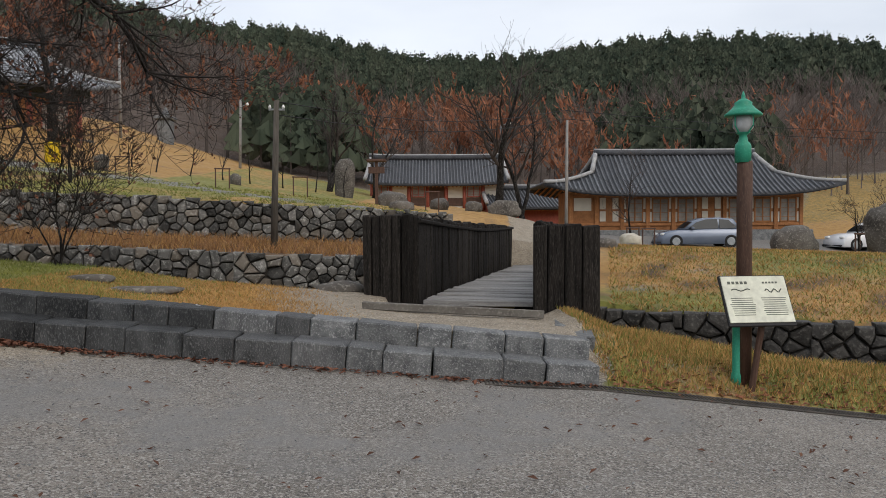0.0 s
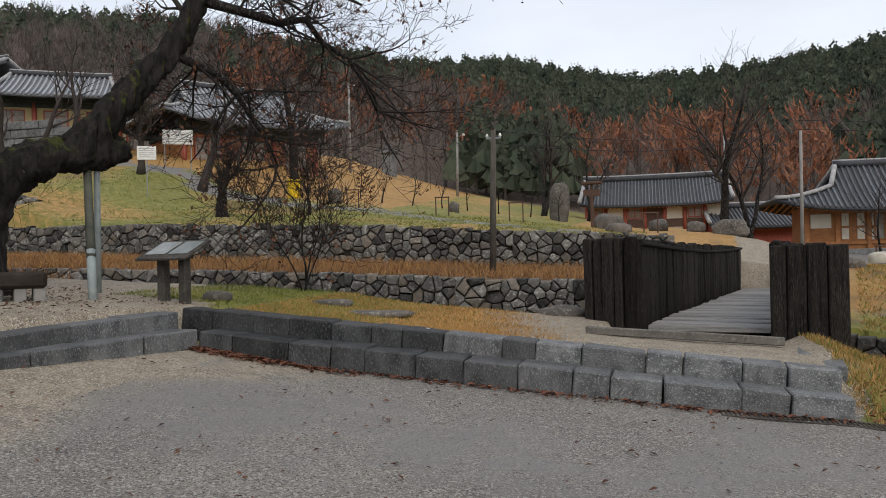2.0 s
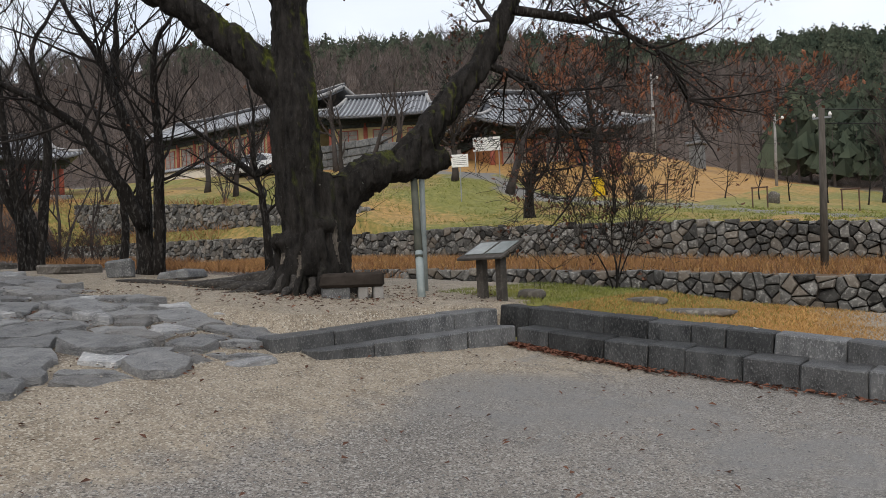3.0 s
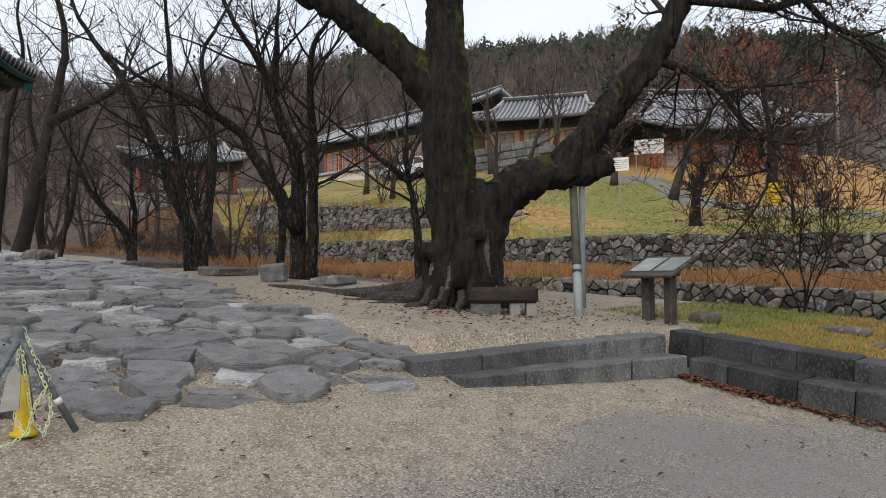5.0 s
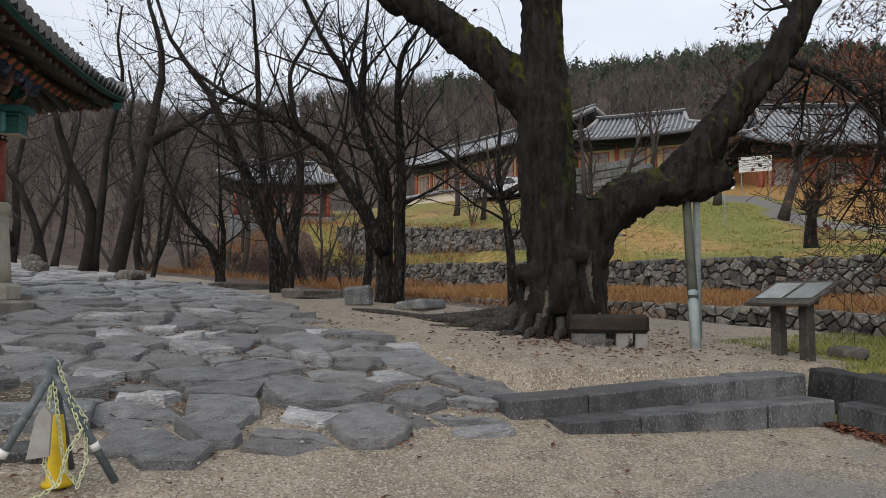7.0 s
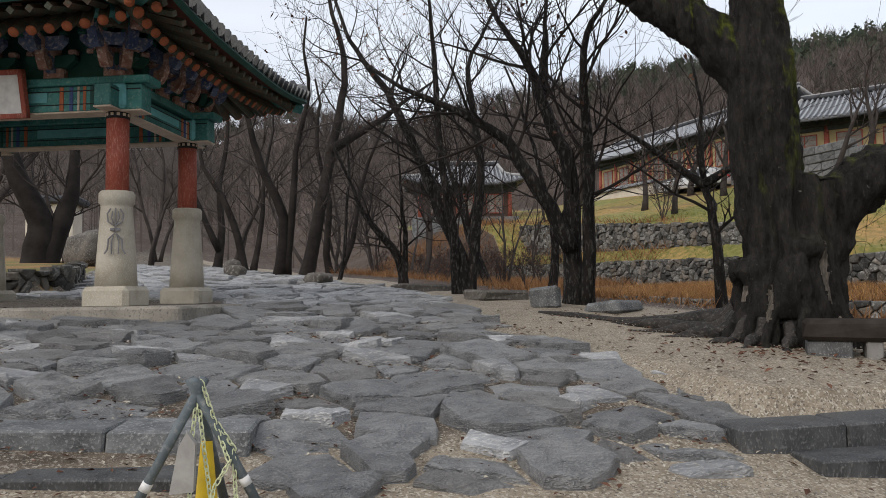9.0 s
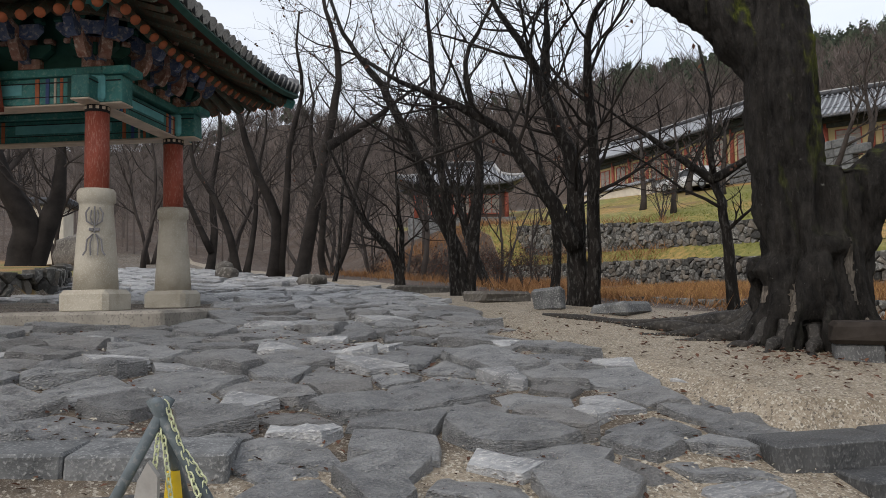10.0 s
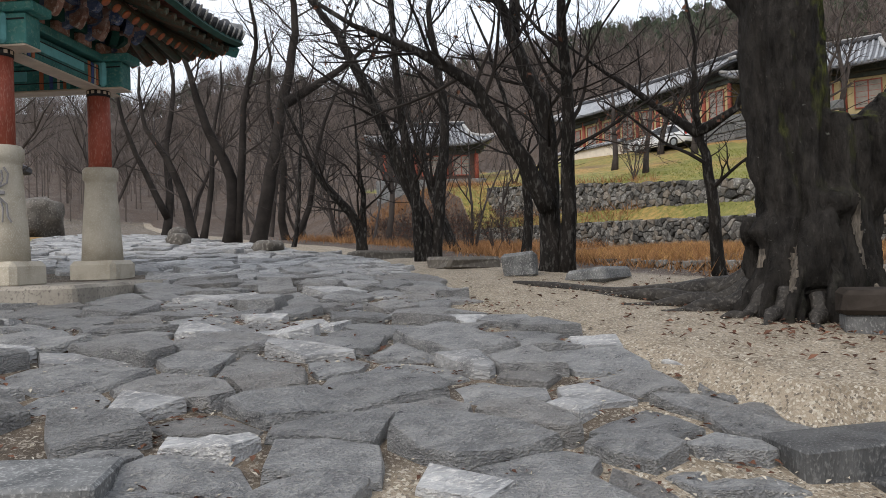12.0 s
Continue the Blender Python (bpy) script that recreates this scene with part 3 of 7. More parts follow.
# short flight back towards the old paving
kerb_run("step_lower", "dark granite lower step below the gravel bed", (-5.48, 8.18), (-6.12, 5.62), plaza(-5.5) + 0.19, 0.735, 0.40, 0.34, GRANITE_MID, 4, 6)
kerb_run("step_upper", "grey granite kerb holding the gravel bed", (-5.80, 8.32), (-6.50, 5.42), 0.95, 0.87, 0.36, 0.40, GRANITE_MID, 4, 7)
# grating over the drain at the foot of the steps
GRATE = surface("rusted_grate", (0.05, 0.045, 0.04), (0.11, 0.095, 0.08), scale=8, fine=50, rough=0.7, metal=0.3)
gr = thing("drain_grating", (0, 0, 0), label="rusty steel drain grating along the step foot", category="drain", kind="structure")
bars = Geo()
for i in range(150):
    xx = 0.2 + i * 0.04
    bars.box((xx, curb_front(min(xx, 1.4)) - 0.12, plaza(xx) + 0.010), (0.012, 0.2, 0.012), bevel=0.002)
part("grate_bar", bars, GRATE, gr)
for off in (-0.23, -0.01):
    fr = Geo().tube([(xx, curb_front(min(xx, 1.4)) + off, plaza(xx) + 0.010) for xx in np.arange(0.2, 6.3, 0.5)], 0.009, 6)
    part("grate_rail", fr, GRATE, gr)
# long timber sill set in the sandy approach
solo("ground_sill", Geo().box((0, 0, 0), (2.3, 0.07, 0.10), bevel=0.012, jitter=0.008), WOOD_BOARD, "weathered timber sill sunk in the sandy approach", "timber", m=pose(0.0, 10.15, 0.475, 0, 3.3, -2))
# flat stones lying in the lawn
for i, (x, y, sx, sy, rz) in enumerate(((-3.9, 10.2, 1.0, 0.35, 4), (-1.65, 12.55, 0.75, 0.55, 30), (-2.3, 12.7, 0.7, 0.4, -10), (-4.75, 10.7, 0.6, 0.35, 8))):
    solo("flat_stone", boulder(20 + i, (sx, sy, 0.26 if i == 1 else 0.12), 0.16), BOULDER, "flat grey stone lying in the dry lawn", "stone", group="flat stones in the lawn", smooth=True, m=pose(x, y, land(x, y) - 0.03, 0, 0, rz))


# ---- wooden plank bridge ----
def plank_wall(name, label, p0, p1, z0, z1, height, count, seed, w=None, thick=0.13):
    rng = random.Random(seed)
    wall = thing(name, (p0[0], p0[1], 0), label=label, category="bridge fence", group="bridge fences")
    dx, dy = p1[0] - p0[0], p1[1] - p0[1]
    length, ang = math.hypot(dx, dy), math.degrees(math.atan2(dy, dx))
    cuts = np.cumsum([rng.uniform(0.7, 1.3) for _ in range(count)])
    cuts = np.concatenate([[0], cuts / cuts[-1]])
    for a, b in zip(cuts, cuts[1:]):
        t, wd = (a + b) / 2, (b - a) * length - 0.022
        h = height + rng.uniform(-0.05, 0.03)
        gg = Geo().box((0, 0, h / 2 - 0.15), (wd, thick + rng.uniform(-0.03, 0.03), h + 0.3), bevel=0.018, jitter=0.010, rng=rng)
        part("plank", gg, WOOD_BLACK, wall, m=pose(dx * t, dy * t, z0 + (z1 - z0) * t, rng.uniform(-0.7, 0.7), rng.uniform(-0.5, 0.5), ang + rng.uniform(-2, 2)))
    return wall


LF0, LF1 = (-0.50, 11.75), (2.42, 24.0)
plank_wall("bridge_fence_end", "black charred timber end panel of the bridge fence", (-1.25, 12.22), (-0.52, 11.72), 0.50, 0.47, 1.22, 5, 11, thick=0.15)
plank_wall("bridge_fence", "long row of black charred bridge planks", LF0, LF1, 0.44, 0.30, 1.22, 48, 12)
plank_wall("bridge_fence_end", "black charred timber panel beside the bridge deck", (1.13, 10.95), (2.06, 10.93), 0.30, 0.25, 1.28, 4, 13, thick=0.16)
plank_wall("bridge_fence", "long row of black charred bridge planks", (1.22, 11.05), (4.2, 23.6), 0.40, 0.30, 1.19, 48, 14)
sag = thing("bridge_rail", (0, 0, 0), label="black timber rail along the fence top", category="rail")
part("rail", Geo().tube([(-0.42 + 2.92 * t, 11.75 + 12.25 * t, 1.62 - 0.14 * t - 0.10 * math.sin(math.pi * t)) for t in np.linspace(0, 1, 9)], 0.035, 6), WOOD_BLACK, sag)
deck = thing("bridge_deck", (0, 0, 0), label="wet weathered grey timber bridge deck", category="bridge")
rng = random.Random(4)
for i in range(56):
    t = (i + 0.5) / 56
    cx, cy = (LF0[0] + 1.2) / 2 + 0.06 + 2.95 * t, 11.45 + 12.4 * t
    part("deck_plank", Geo().box((0, 0, 0), (1.62 + rng.uniform(-0.05, 0.05), 0.212, 0.08), bevel=0.01, jitter=0.007, rng=rng), WOOD_GREY, deck,
         m=pose(cx, cy, 0.43 - 0.13 * t + rng.uniform(-0.012, 0.012), 0, rng.uniform(-0.8, 0.8), -13.5 + rng.uniform(-1.2, 1.2)))
for s in (-0.62, 0.62):
    part("girder", Geo().tube([(0.41 + s, 11.5, 0.22), (3.36 + s, 23.9, 0.10)], 0.15, 8), WOOD_BLACK, deck)

# ---- green lamp post with its notice board ----
lz = land(2.95, 8.45)
lamp = thing("lamp_post", (2.95, 8.42, lz), label="brown lamp post with a green lantern on the verge", category="street lamp")
H0 = 2.90 - lz
part("base_tube", Geo().lathe([(0.062, -0.1), (0.062, 0.06), (0.05, 0.10), (0.048, 0.75), (0.055, 0.78)], 14, (-0.05, 0, 0)), GREEN_METAL, lamp, "green enamelled foot", True)
part("post", Geo().lathe([(0.078, -0.1), (0.078, H0 - 0.72), (0.07, H0 - 0.70)], 14, (0.02, 0, 0)), WOOD_DARK, lamp, "dark brown timber post", True)
part("collar", Geo().lathe([(0.082, H0 - 0.72), (0.082, H0 - 0.55), (0.075, H0 - 0.53), (0.05, H0 - 0.50), (0.038, H0 - 0.44), (0.055, H0 - 0.42), (0.075, H0 - 0.41)], 14), GREEN_METAL, lamp, "green collar", True)
LANT = paint("lantern_glass", (0.42, 0.44, 0.45), 0.2)
part("lantern", Geo().lathe([(0.06, H0 - 0.41), (0.10, H0 - 0.36), (0.105, H0 - 0.27), (0.085, H0 - 0.23)], 16), LANT, lamp, "frosted glass bowl", True)
for k in range(4):
    a = k * math.pi / 2 + 0.5
    part("lantern_rib", Geo().tube([(0.06 * math.cos(a), 0.06 * math.sin(a), H0 - 0.42), (0.125 * math.cos(a), 0.125 * math.sin(a), H0 - 0.34), (0.12 * math.cos(a), 0.12 * math.sin(a), H0 - 0.22)], 0.008, 5), GREEN_METAL, lamp)
part("lantern_roof", Geo().lathe([(0.02, H0 - 0.235), (0.185, H0 - 0.24), (0.19, H0 - 0.22), (0.13, H0 - 0.17), (0.085, H0 - 0.12), (0.09, H0 - 0.10), (0.05, H0 - 0.07), (0.018, H0 - 0.05), (0.022, H0 - 0.03), (0.004, H0 + 0.02)], 18), GREEN_METAL, lamp, "green bell-shaped cap", True)
board = thing("notice_board", (3.02, 8.22, lz), 4, "pale notice board with painted map fixed below the lamp", "sign")
bt = pose(0, 0, 0.87, -28)
FACE = paint("notice_face", (0.62, 0.63, 0.52), 0.45)
part("frame", Geo().box((0, 0.012, 0), (0.72, 0.03, 0.56), bevel=0.006), BLACK, board, "dark metal frame", m=bt)
part("panel", Geo().box((0, -0.008, 0.01), (0.69, 0.016, 0.51), bevel=0.003), FACE, board, "pale cream printed face", m=bt)
INK = paint("faded_ink", (0.10, 0.11, 0.09))
ink = Geo()
rng = random.Random(8)
for r in range(9):
    for c in (0, 1):
        ink.box((-0.17 + c * 0.34, -0.018, 0.02 - r * 0.023), (0.25 + rng.uniform(-0.03, 0.02), 0.003, 0.006), bevel=0.0005)
for k in range(5):
    ink.box((-0.27 + k * 0.045, -0.018, 0.19), (0.03, 0.003, 0.03), bevel=0.0005)
    ink.box((0.10 + k * 0.035, -0.018, 0.19), (0.022, 0.003, 0.02), bevel=0.0005)
ink.tube([(-0.26 + 0.2 * t, -0.018, 0.11 + 0.012 * math.sin(t * 9)) for t in np.linspace(0, 1, 9)], 0.006, 4)
ink.tube([(0.10 + 0.18 * t, -0.018, 0.10 + 0.02 * math.sin(t * 14)) for t in np.linspace(0, 1, 12)], 0.006, 4)
part("lettering", ink, INK, board, "illegible dark print", m=bt)
part("bracket", Geo().box((0, 0.12, 0.81), (0.06, 0.2, 0.05)), BLACK, board)
stake = solo("leaning_stake", Geo().tube([(0, 0, -0.1), (0.05, -0.02, 0.30), (0.085, -0.05, 0.62)], 0.035, 8), WOOD_DARK, "dark leaning timber stake behind the notice board", "stake", m=pose(3.0, 8.3, lz))

# ---- information desk on two posts ----
iz = land(-6.25, 9.1)
WOOD_DESK = surface("dark_desk_timber", (0.030, 0.027, 0.024), (0.075, 0.068, 0.060), (0.11, 0.10, 0.09), scale=4.0, fine=24, rough=0.7, bmp=0.5, dist=0.005, vary=0.15, spec=0.2)
info = thing("information_desk", (-6.24, 9.13, iz), -8, "weathered timber information desk with a slanted top", "sign")
it = pose(0, 0, 0.66, 24, 0, 0)
for k, dz in enumerate((-0.19, 0.0, 0.19)):
    part("board", Geo().box((0, dz, 0), (0.78, 0.185, 0.035), bevel=0.006, jitter=0.003), WOOD_DESK, info, m=it @ pose(0, 0, 0, 0, 0, 0))
part("plaque", Geo().box((-0.16, 0.02, 0.024), (0.32, 0.38, 0.012), bevel=0.003), surface("plaque_glaze", (0.15, 0.165, 0.16), (0.26, 0.28, 0.265), scale=5, fine=40, rough=0.25), info, "pale glossy printed plaque", m=it)
part("plaque", Geo().box((0.20, 0.02, 0.024), (0.30, 0.38, 0.012), bevel=0.003), surface("plaque_dark", (0.10, 0.12, 0.11), (0.18, 0.20, 0.19), scale=5, fine=40, rough=0.25), info, "dull green printed plaque", m=it)
for s in (-0.17, 0.17):
    part("leg", Geo().box((s, 0, 0.27), (0.12, 0.12, 0.74), bevel=0.012, jitter=0.006), WOOD_DESK, info)
part("crossbar", Geo().box((0, 0, 0.58), (0.56, 0.10, 0.06), bevel=0.01), WOOD_DESK, info)
solo("foot_stone", boulder(31, (0.4, 0.28, 0.16), 0.15), BOULDER, "grey stone at the desk's foot", "stone", smooth=True, m=pose(-6.0, 9.75, land(-6, 9.75) - 0.02))

# ---- low bench of a stone slab on blocks ----
bz = land(-7.60, 7.86)
bench = thing("stone_bench", (-7.60, 7.86, bz), 47, "low bench of a dark slab on concrete blocks", "bench")
part("slab", Geo().box((0, 0, 0.235), (0.84, 0.40, 0.20), bevel=0.035, jitter=0.022), surface("dark_slab", (0.022, 0.018, 0.015), (0.05, 0.042, 0.036), scale=5, fine=30, spec=0.1, rough=0.85, bmp=0.6, dist=0.01), bench, "dark weathered slab")
for s in (-0.22, 0.13, 0.33):
    part("block", Geo().box((s, -0.02, 0.045), (0.13 if s > 0 else 0.36, 0.26, 0.19), bevel=0.012), CONCRETE if s > 0 else GRANITE_MID, bench)

# ---- props under the old tree's limb ----
prop = thing("tree_prop", (-7.08, 8.67, land(-7.08, 8.67)), label="grey-green timber prop holding up a tree limb", category="tree prop", group="tree props")
part("pole", Geo().tube([(0.03, -0.04, -0.15), (-0.18, 0.20, 0.62)], 0.055, 12), surface("pale_wrap", (0.19, 0.23, 0.23), (0.28, 0.32, 0.315), scale=8, fine=40, rough=0.6), prop, "pale grey lower sleeve", True)
part("pole", Geo().tube([(-0.15, 0.165, 0.52), (-0.76, 0.88, 1.98)], [0.058, 0.05], 12), surface("olive_prop", (0.05, 0.055, 0.045), (0.09, 0.095, 0.075), scale=6, fine=30, rough=0.7), prop, "dark olive upper pole", True)
prop2 = thing("tree_prop", (-7.62, 9.45, land(-7.62, 9.45)), label="pale steel tube propping a tree limb", category="tree prop", group="tree props")
part("pole", Geo().tube([(0, 0, -0.25), (-0.06, 0.10, 1.72)], 0.042, 12), surface("pale_tube", (0.16, 0.19, 0.19), (0.24, 0.27, 0.265), scale=8, fine=40, rough=0.5), prop2, "", True)

# ---- old stair block and tripod barrier at the forecourt's edge ----
kerb_run("stair_block", "moss-stained granite stair block beside the paving", (-7.1, 2.60), (-7.62, 0.9), 1.0, 1.04, 0.42, 0.26, GRANITE, 2, 21)
kerb_run("stair_block", "dark granite bottom stair beside the paving", (-6.72, 2.38), (-7.2, 0.8), 0.84, 0.88, 0.40, 0.22, GRANITE_MID, 2, 22)
bar = thing("tripod_barrier", (-6.22, 2.25, plaza(-6.22)), label="grey pipe tripod barrier hung with plastic chain", category="barrier")
top = Vector((0.10, -0.03, 0.60))
for foot in ((0.12, 0.27, 0.02), (0.02, -0.33, 0.02), (-0.24, 0.12, 0.05)):
    f = Vector(foot)
    part("leg", Geo().tube([f, top + (top - f).normalized() * 0.07], 0.021, 10), PIPE, bar, smooth=True)
for foot in ((0.12, 0.27, 0.02), (0.02, -0.33, 0.02)):
    f = Vector(foot)
    d = top - f
    part("band", Geo().tube([f + d * 0.30, f + d * 0.36], 0.0235, 10), WHITE, bar, "white reflective band", True)


def chain(parent, pts):
    """Oval links one after another along a line."""
    gg = Geo()
    pts = [Vector(p) for p in pts]
    seg = [(b - a).length for a, b in zip(pts, pts[1:])]
    total, k = sum(seg), 0
    d = 0.0
    while d < total:
        i, s = 0, d
        while i < len(seg) - 1 and s > seg[i]:
            s -= seg[i]
            i += 1
        c, t = pts[i].lerp(pts[i + 1], min(1, s / seg[i])), (pts[i + 1] - pts[i]).normalized()
        u = t.orthogonal().normalized()
        if k % 2:
            u = t.cross(u)
        gg.tube([c + t * 0.020 * math.cos(q) + u * 0.010 * math.sin(q) for q in np.linspace(0, math.tau, 9)], 0.0032, 5, False)
        d += 0.028
        k += 1
    part("chain", gg, CHAINMAT, parent, "pale yellow plastic chain")


chain(bar, [top + Vector((0.02, 0.02, 0.04)), (0.12, 0.06, 0.42), (0.14, 0.10, 0.30), (0.13, 0.04, 0.20), (0.14, 0.0, 0.05), (0.2, -0.1, 0.015), (0.28, -0.2, 0.01)])
chain(bar, [top + Vector((0.0, 0.0, 0.02)), (0.11, 0.0, 0.35), (0.12, 0.03, 0.12), (0.13, 0.09, 0.03), (0.12, 0.13, 0.14), (0.12, 0.12, 0.36), top])
chain(bar, [top, (0.10, -0.05, 0.4), (0.12, -0.06, 0.15), (0.14, -0.02, 0.05)])
part("cone", Geo().lathe([(0.075, 0.0), (0.075, 0.02), (0.055, 0.03), (0.025, 0.36)], 14, (-0.02, 0.02, 0.01)), YELLOW, bar, "yellow plastic cone under the tripod", True)
part("rag", Geo().extrude([(-0.05, 0.0), (0.05, 0.02), (0.04, 0.22), (0.0, 0.27), (-0.03, 0.2)], 0.03, pose(0.12, -0.09, 0.18, 4, 6, 70)), surface("grey_rag", (0.30, 0.29, 0.27), (0.42, 0.41, 0.39), scale=9, fine=60, rough=0.9), bar, "grey plastic rag")


# ---- tiled Korean roofs ----
def tiled_roof(parent, ridge_len, eave_len, depth, eave_z, ridge_z, hips, rows, lift=0.3, edge=None, gable=0.45, under=None, rib=None):
    """Two concave slopes with rows of round tiles; hips: the lower part runs out to hipped ends."""
    def half(v):
        a, b = ridge_len / 2, eave_len / 2
        if not hips:
            return a + (b - a) * v
        return a + (b - a) * 0.16 * (v / gable) if v < gable else a + (b - a) * (0.16 + 0.84 * (v - gable) / (1 - gable))

    def zed(x, v):
        s = min(1.0, abs(x) / (eave_len / 2))
        return ridge_z - (ridge_z - eave_z) * (1.22 * v - 0.22 * v * v) + lift * s ** 4 * (0.35 + 0.65 * v)

    slab = Geo()
    nu, nv = 16, 8
    for side in (-1, 1):
        verts = []
        for j in range(nv + 1):
            v = j / nv
            for i in range(nu + 1):
                x = half(v) * (2 * i / nu - 1)
                verts.append(Vector((x, side * v * depth / 2, zed(x, v))))
        verts += [p - Vector((0, 0, 0.16)) for p in verts]
        off = (nu + 1) * (nv + 1)
        faces = []
        for j in range(nv):
            for i in range(nu):
                q = (j * (nu + 1) + i, j * (nu + 1) + i + 1, (j + 1) * (nu + 1) + i + 1, (j + 1) * (nu + 1) + i)
                faces += [q if side < 0 else tuple(reversed(q)), tuple(p + off for p in (reversed(q) if side < 0 else q))]
        for i in range(nu):
            a = nv * (nu + 1) + i
            faces.append((a, a + 1, a + 1 + off, a + off))
        for j in range(nv):
            for i in (0, nu):
                a, b = j * (nu + 1) + i, (j + 1) * (nu + 1) + i
                faces.append((a, b, b + off, a + off))
        slab.add(verts, faces)
    if hips:
        for end in (-1, 1):
            verts, k = [], 8
            for j in range(k + 1):
                v = gable + (1 - gable) * j / k
                for i in range(k + 1):
                    y = (2 * i / k - 1) * v * depth / 2
                    verts.append(Vector((end * half(v), y, zed(half(v), v) - 0.02 * lift * (1 - (2 * i / k - 1) ** 2))))
            slab.add(verts, [(j * (k + 1) + i, j * (k + 1) + i + 1, (j + 1) * (k + 1) + i + 1, (j + 1) * (k + 1) + i) for j in range(k) for i in range(k)])
            a = half(gable)
            slab.add([Vector((end * (a - 0.2), -gable * depth / 2, zed(a, gable) - 0.1)), Vector((end * (a - 0.2), gable * depth / 2, zed(a, gable) - 0.1)), Vector((end * (ridge_len / 2 - 0.1), 0, ridge_z))], [(0, 1, 2)])
    # Roofs with their own rib material get a lighter deck, painting sky reflection.
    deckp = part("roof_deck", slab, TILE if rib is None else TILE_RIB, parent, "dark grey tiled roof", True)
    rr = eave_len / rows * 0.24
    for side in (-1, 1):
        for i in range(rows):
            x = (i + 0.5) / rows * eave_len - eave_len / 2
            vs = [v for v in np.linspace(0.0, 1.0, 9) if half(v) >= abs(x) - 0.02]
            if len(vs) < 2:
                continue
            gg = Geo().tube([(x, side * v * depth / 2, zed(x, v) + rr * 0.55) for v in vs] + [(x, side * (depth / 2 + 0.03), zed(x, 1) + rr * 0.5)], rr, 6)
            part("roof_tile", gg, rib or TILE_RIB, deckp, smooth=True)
    if hips:
        for end in (-1, 1):
            k = int(rows * depth / eave_len)
            for i in range(k):
                y = (i + 0.5) / k * depth - depth / 2
                vs = [v for v in np.linspace(gable, 1, 6) if v * depth / 2 >= abs(y)]
                if len(vs) > 1:
                    part("roof_tile", Geo().tube([(end * half(v), y, zed(half(v), v) + rr * 0.5) for v in vs], rr, 6), rib or TILE_RIB, deckp, smooth=True)
    e = edge or TILE
    pts = [(x, 0, zed(x, 0) + 0.12) for x in np.linspace(-ridge_len / 2 - 0.1, ridge_len / 2 + 0.1, 11)]
    part("ridge", Geo().tube(pts, 0.19, 8), TILE, parent, "stacked ridge tiles", True)
    part("ridge_band", Geo().tube([(x, 0, z + 0.17) for x, y, z in pts], 0.07, 6), e, parent, "pale mortar cap", True)
    for side in (-1, 1):
        for end in (-1, 1):
            line = [(end * half(v), side * v * depth / 2, zed(half(v), v) + 0.10) for v in np.linspace(0, gable if hips else 1, 6)]
            part("gable_ridge", Geo().tube(line, 0.13, 7), e, parent, "mortared verge ridge", True)
            if hips:
                line = [(end * half(v), side * v * depth / 2, zed(half(v), v) + 0.08) for v in np.linspace(gable, 1, 6)]
                part("hip_ridge", Geo().tube(line, 0.11, 7), e, parent, "mortared hip ridge", True)
    nr = max(10, int(rows * 0.8))
    raf = under or WOOD_BROWN
    for side in (-1, 1):
        gg = Geo()
        for i in range(nr):
            x = ((i + 0.5) / nr - 0.5) * eave_len * 0.97
            gg.tube([(x * 0.94, side * depth * 0.33, zed(x, 0.66) - 0.24), (x, side * depth * 0.485, zed(x, 0.97) - 0.22)], 0.055, 6)
        tagged(part("rafter", gg, raf, parent, "row of round rafter ends"), kind="stuff")


def lattice(parent, x, z, w, h, y, frame_mat, pane=PAPER):
    win = part("window", Geo().box((x, y, z), (w, 0.05, h), bevel=0.004), pane, parent, "papered lattice window")
    fr = Geo()
    for s in (-1, 1):
        fr.box((x + s * w / 2, y - 0.03, z), (0.07, 0.08, h + 0.07))
        fr.box((x, y - 0.03, z + s * h / 2), (w + 0.07, 0.08, 0.07))
    fr.box((x, y - 0.035, z), (0.06, 0.07, h))
    part("window_frame", fr, frame_mat, win)
    bars_ = Geo()
    for k in range(1, 5):
        bars_.box((x, y - 0.03, z - h / 2 + h * k / 5), (w, 0.025, 0.02), bevel=0.002)
    part("glazing_bar", bars_, frame_mat, win)


# long timber house beyond the parking
HX, HY = 14.3, 44.0
hz = 1.15
house = thing("timber_house", (HX, HY, hz), -1.5, "long brown timber house with a curved grey tiled roof", "house")
part("foundation", Geo().box((0, 0, -0.3), (13.6, 5.2, 0.9), bevel=0.05), GRANITE, house, "low stone footing")
part("wall", Geo().box((0, 0, 1.05), (12.6, 4.2, 2.5), bevel=0.02), WOOD_BROWN, house, "brown timber wall")
bays = 9
for i in range(bays + 1):
    x = (i / bays - 0.5) * 12.6
    part("column", Geo().box((x, -2.12, 1.15), (0.22, 0.22, 2.3), bevel=0.02), WOOD_BROWN, house)
part("beam", Geo().box((0, -2.13, 2.05), (12.8, 0.2, 0.24), bevel=0.02), WOOD_BROWN, house)
part("sill", Geo().box((0, -2.12, 0.45), (12.8, 0.16, 0.16), bevel=0.02), WOOD_BROWN, house)
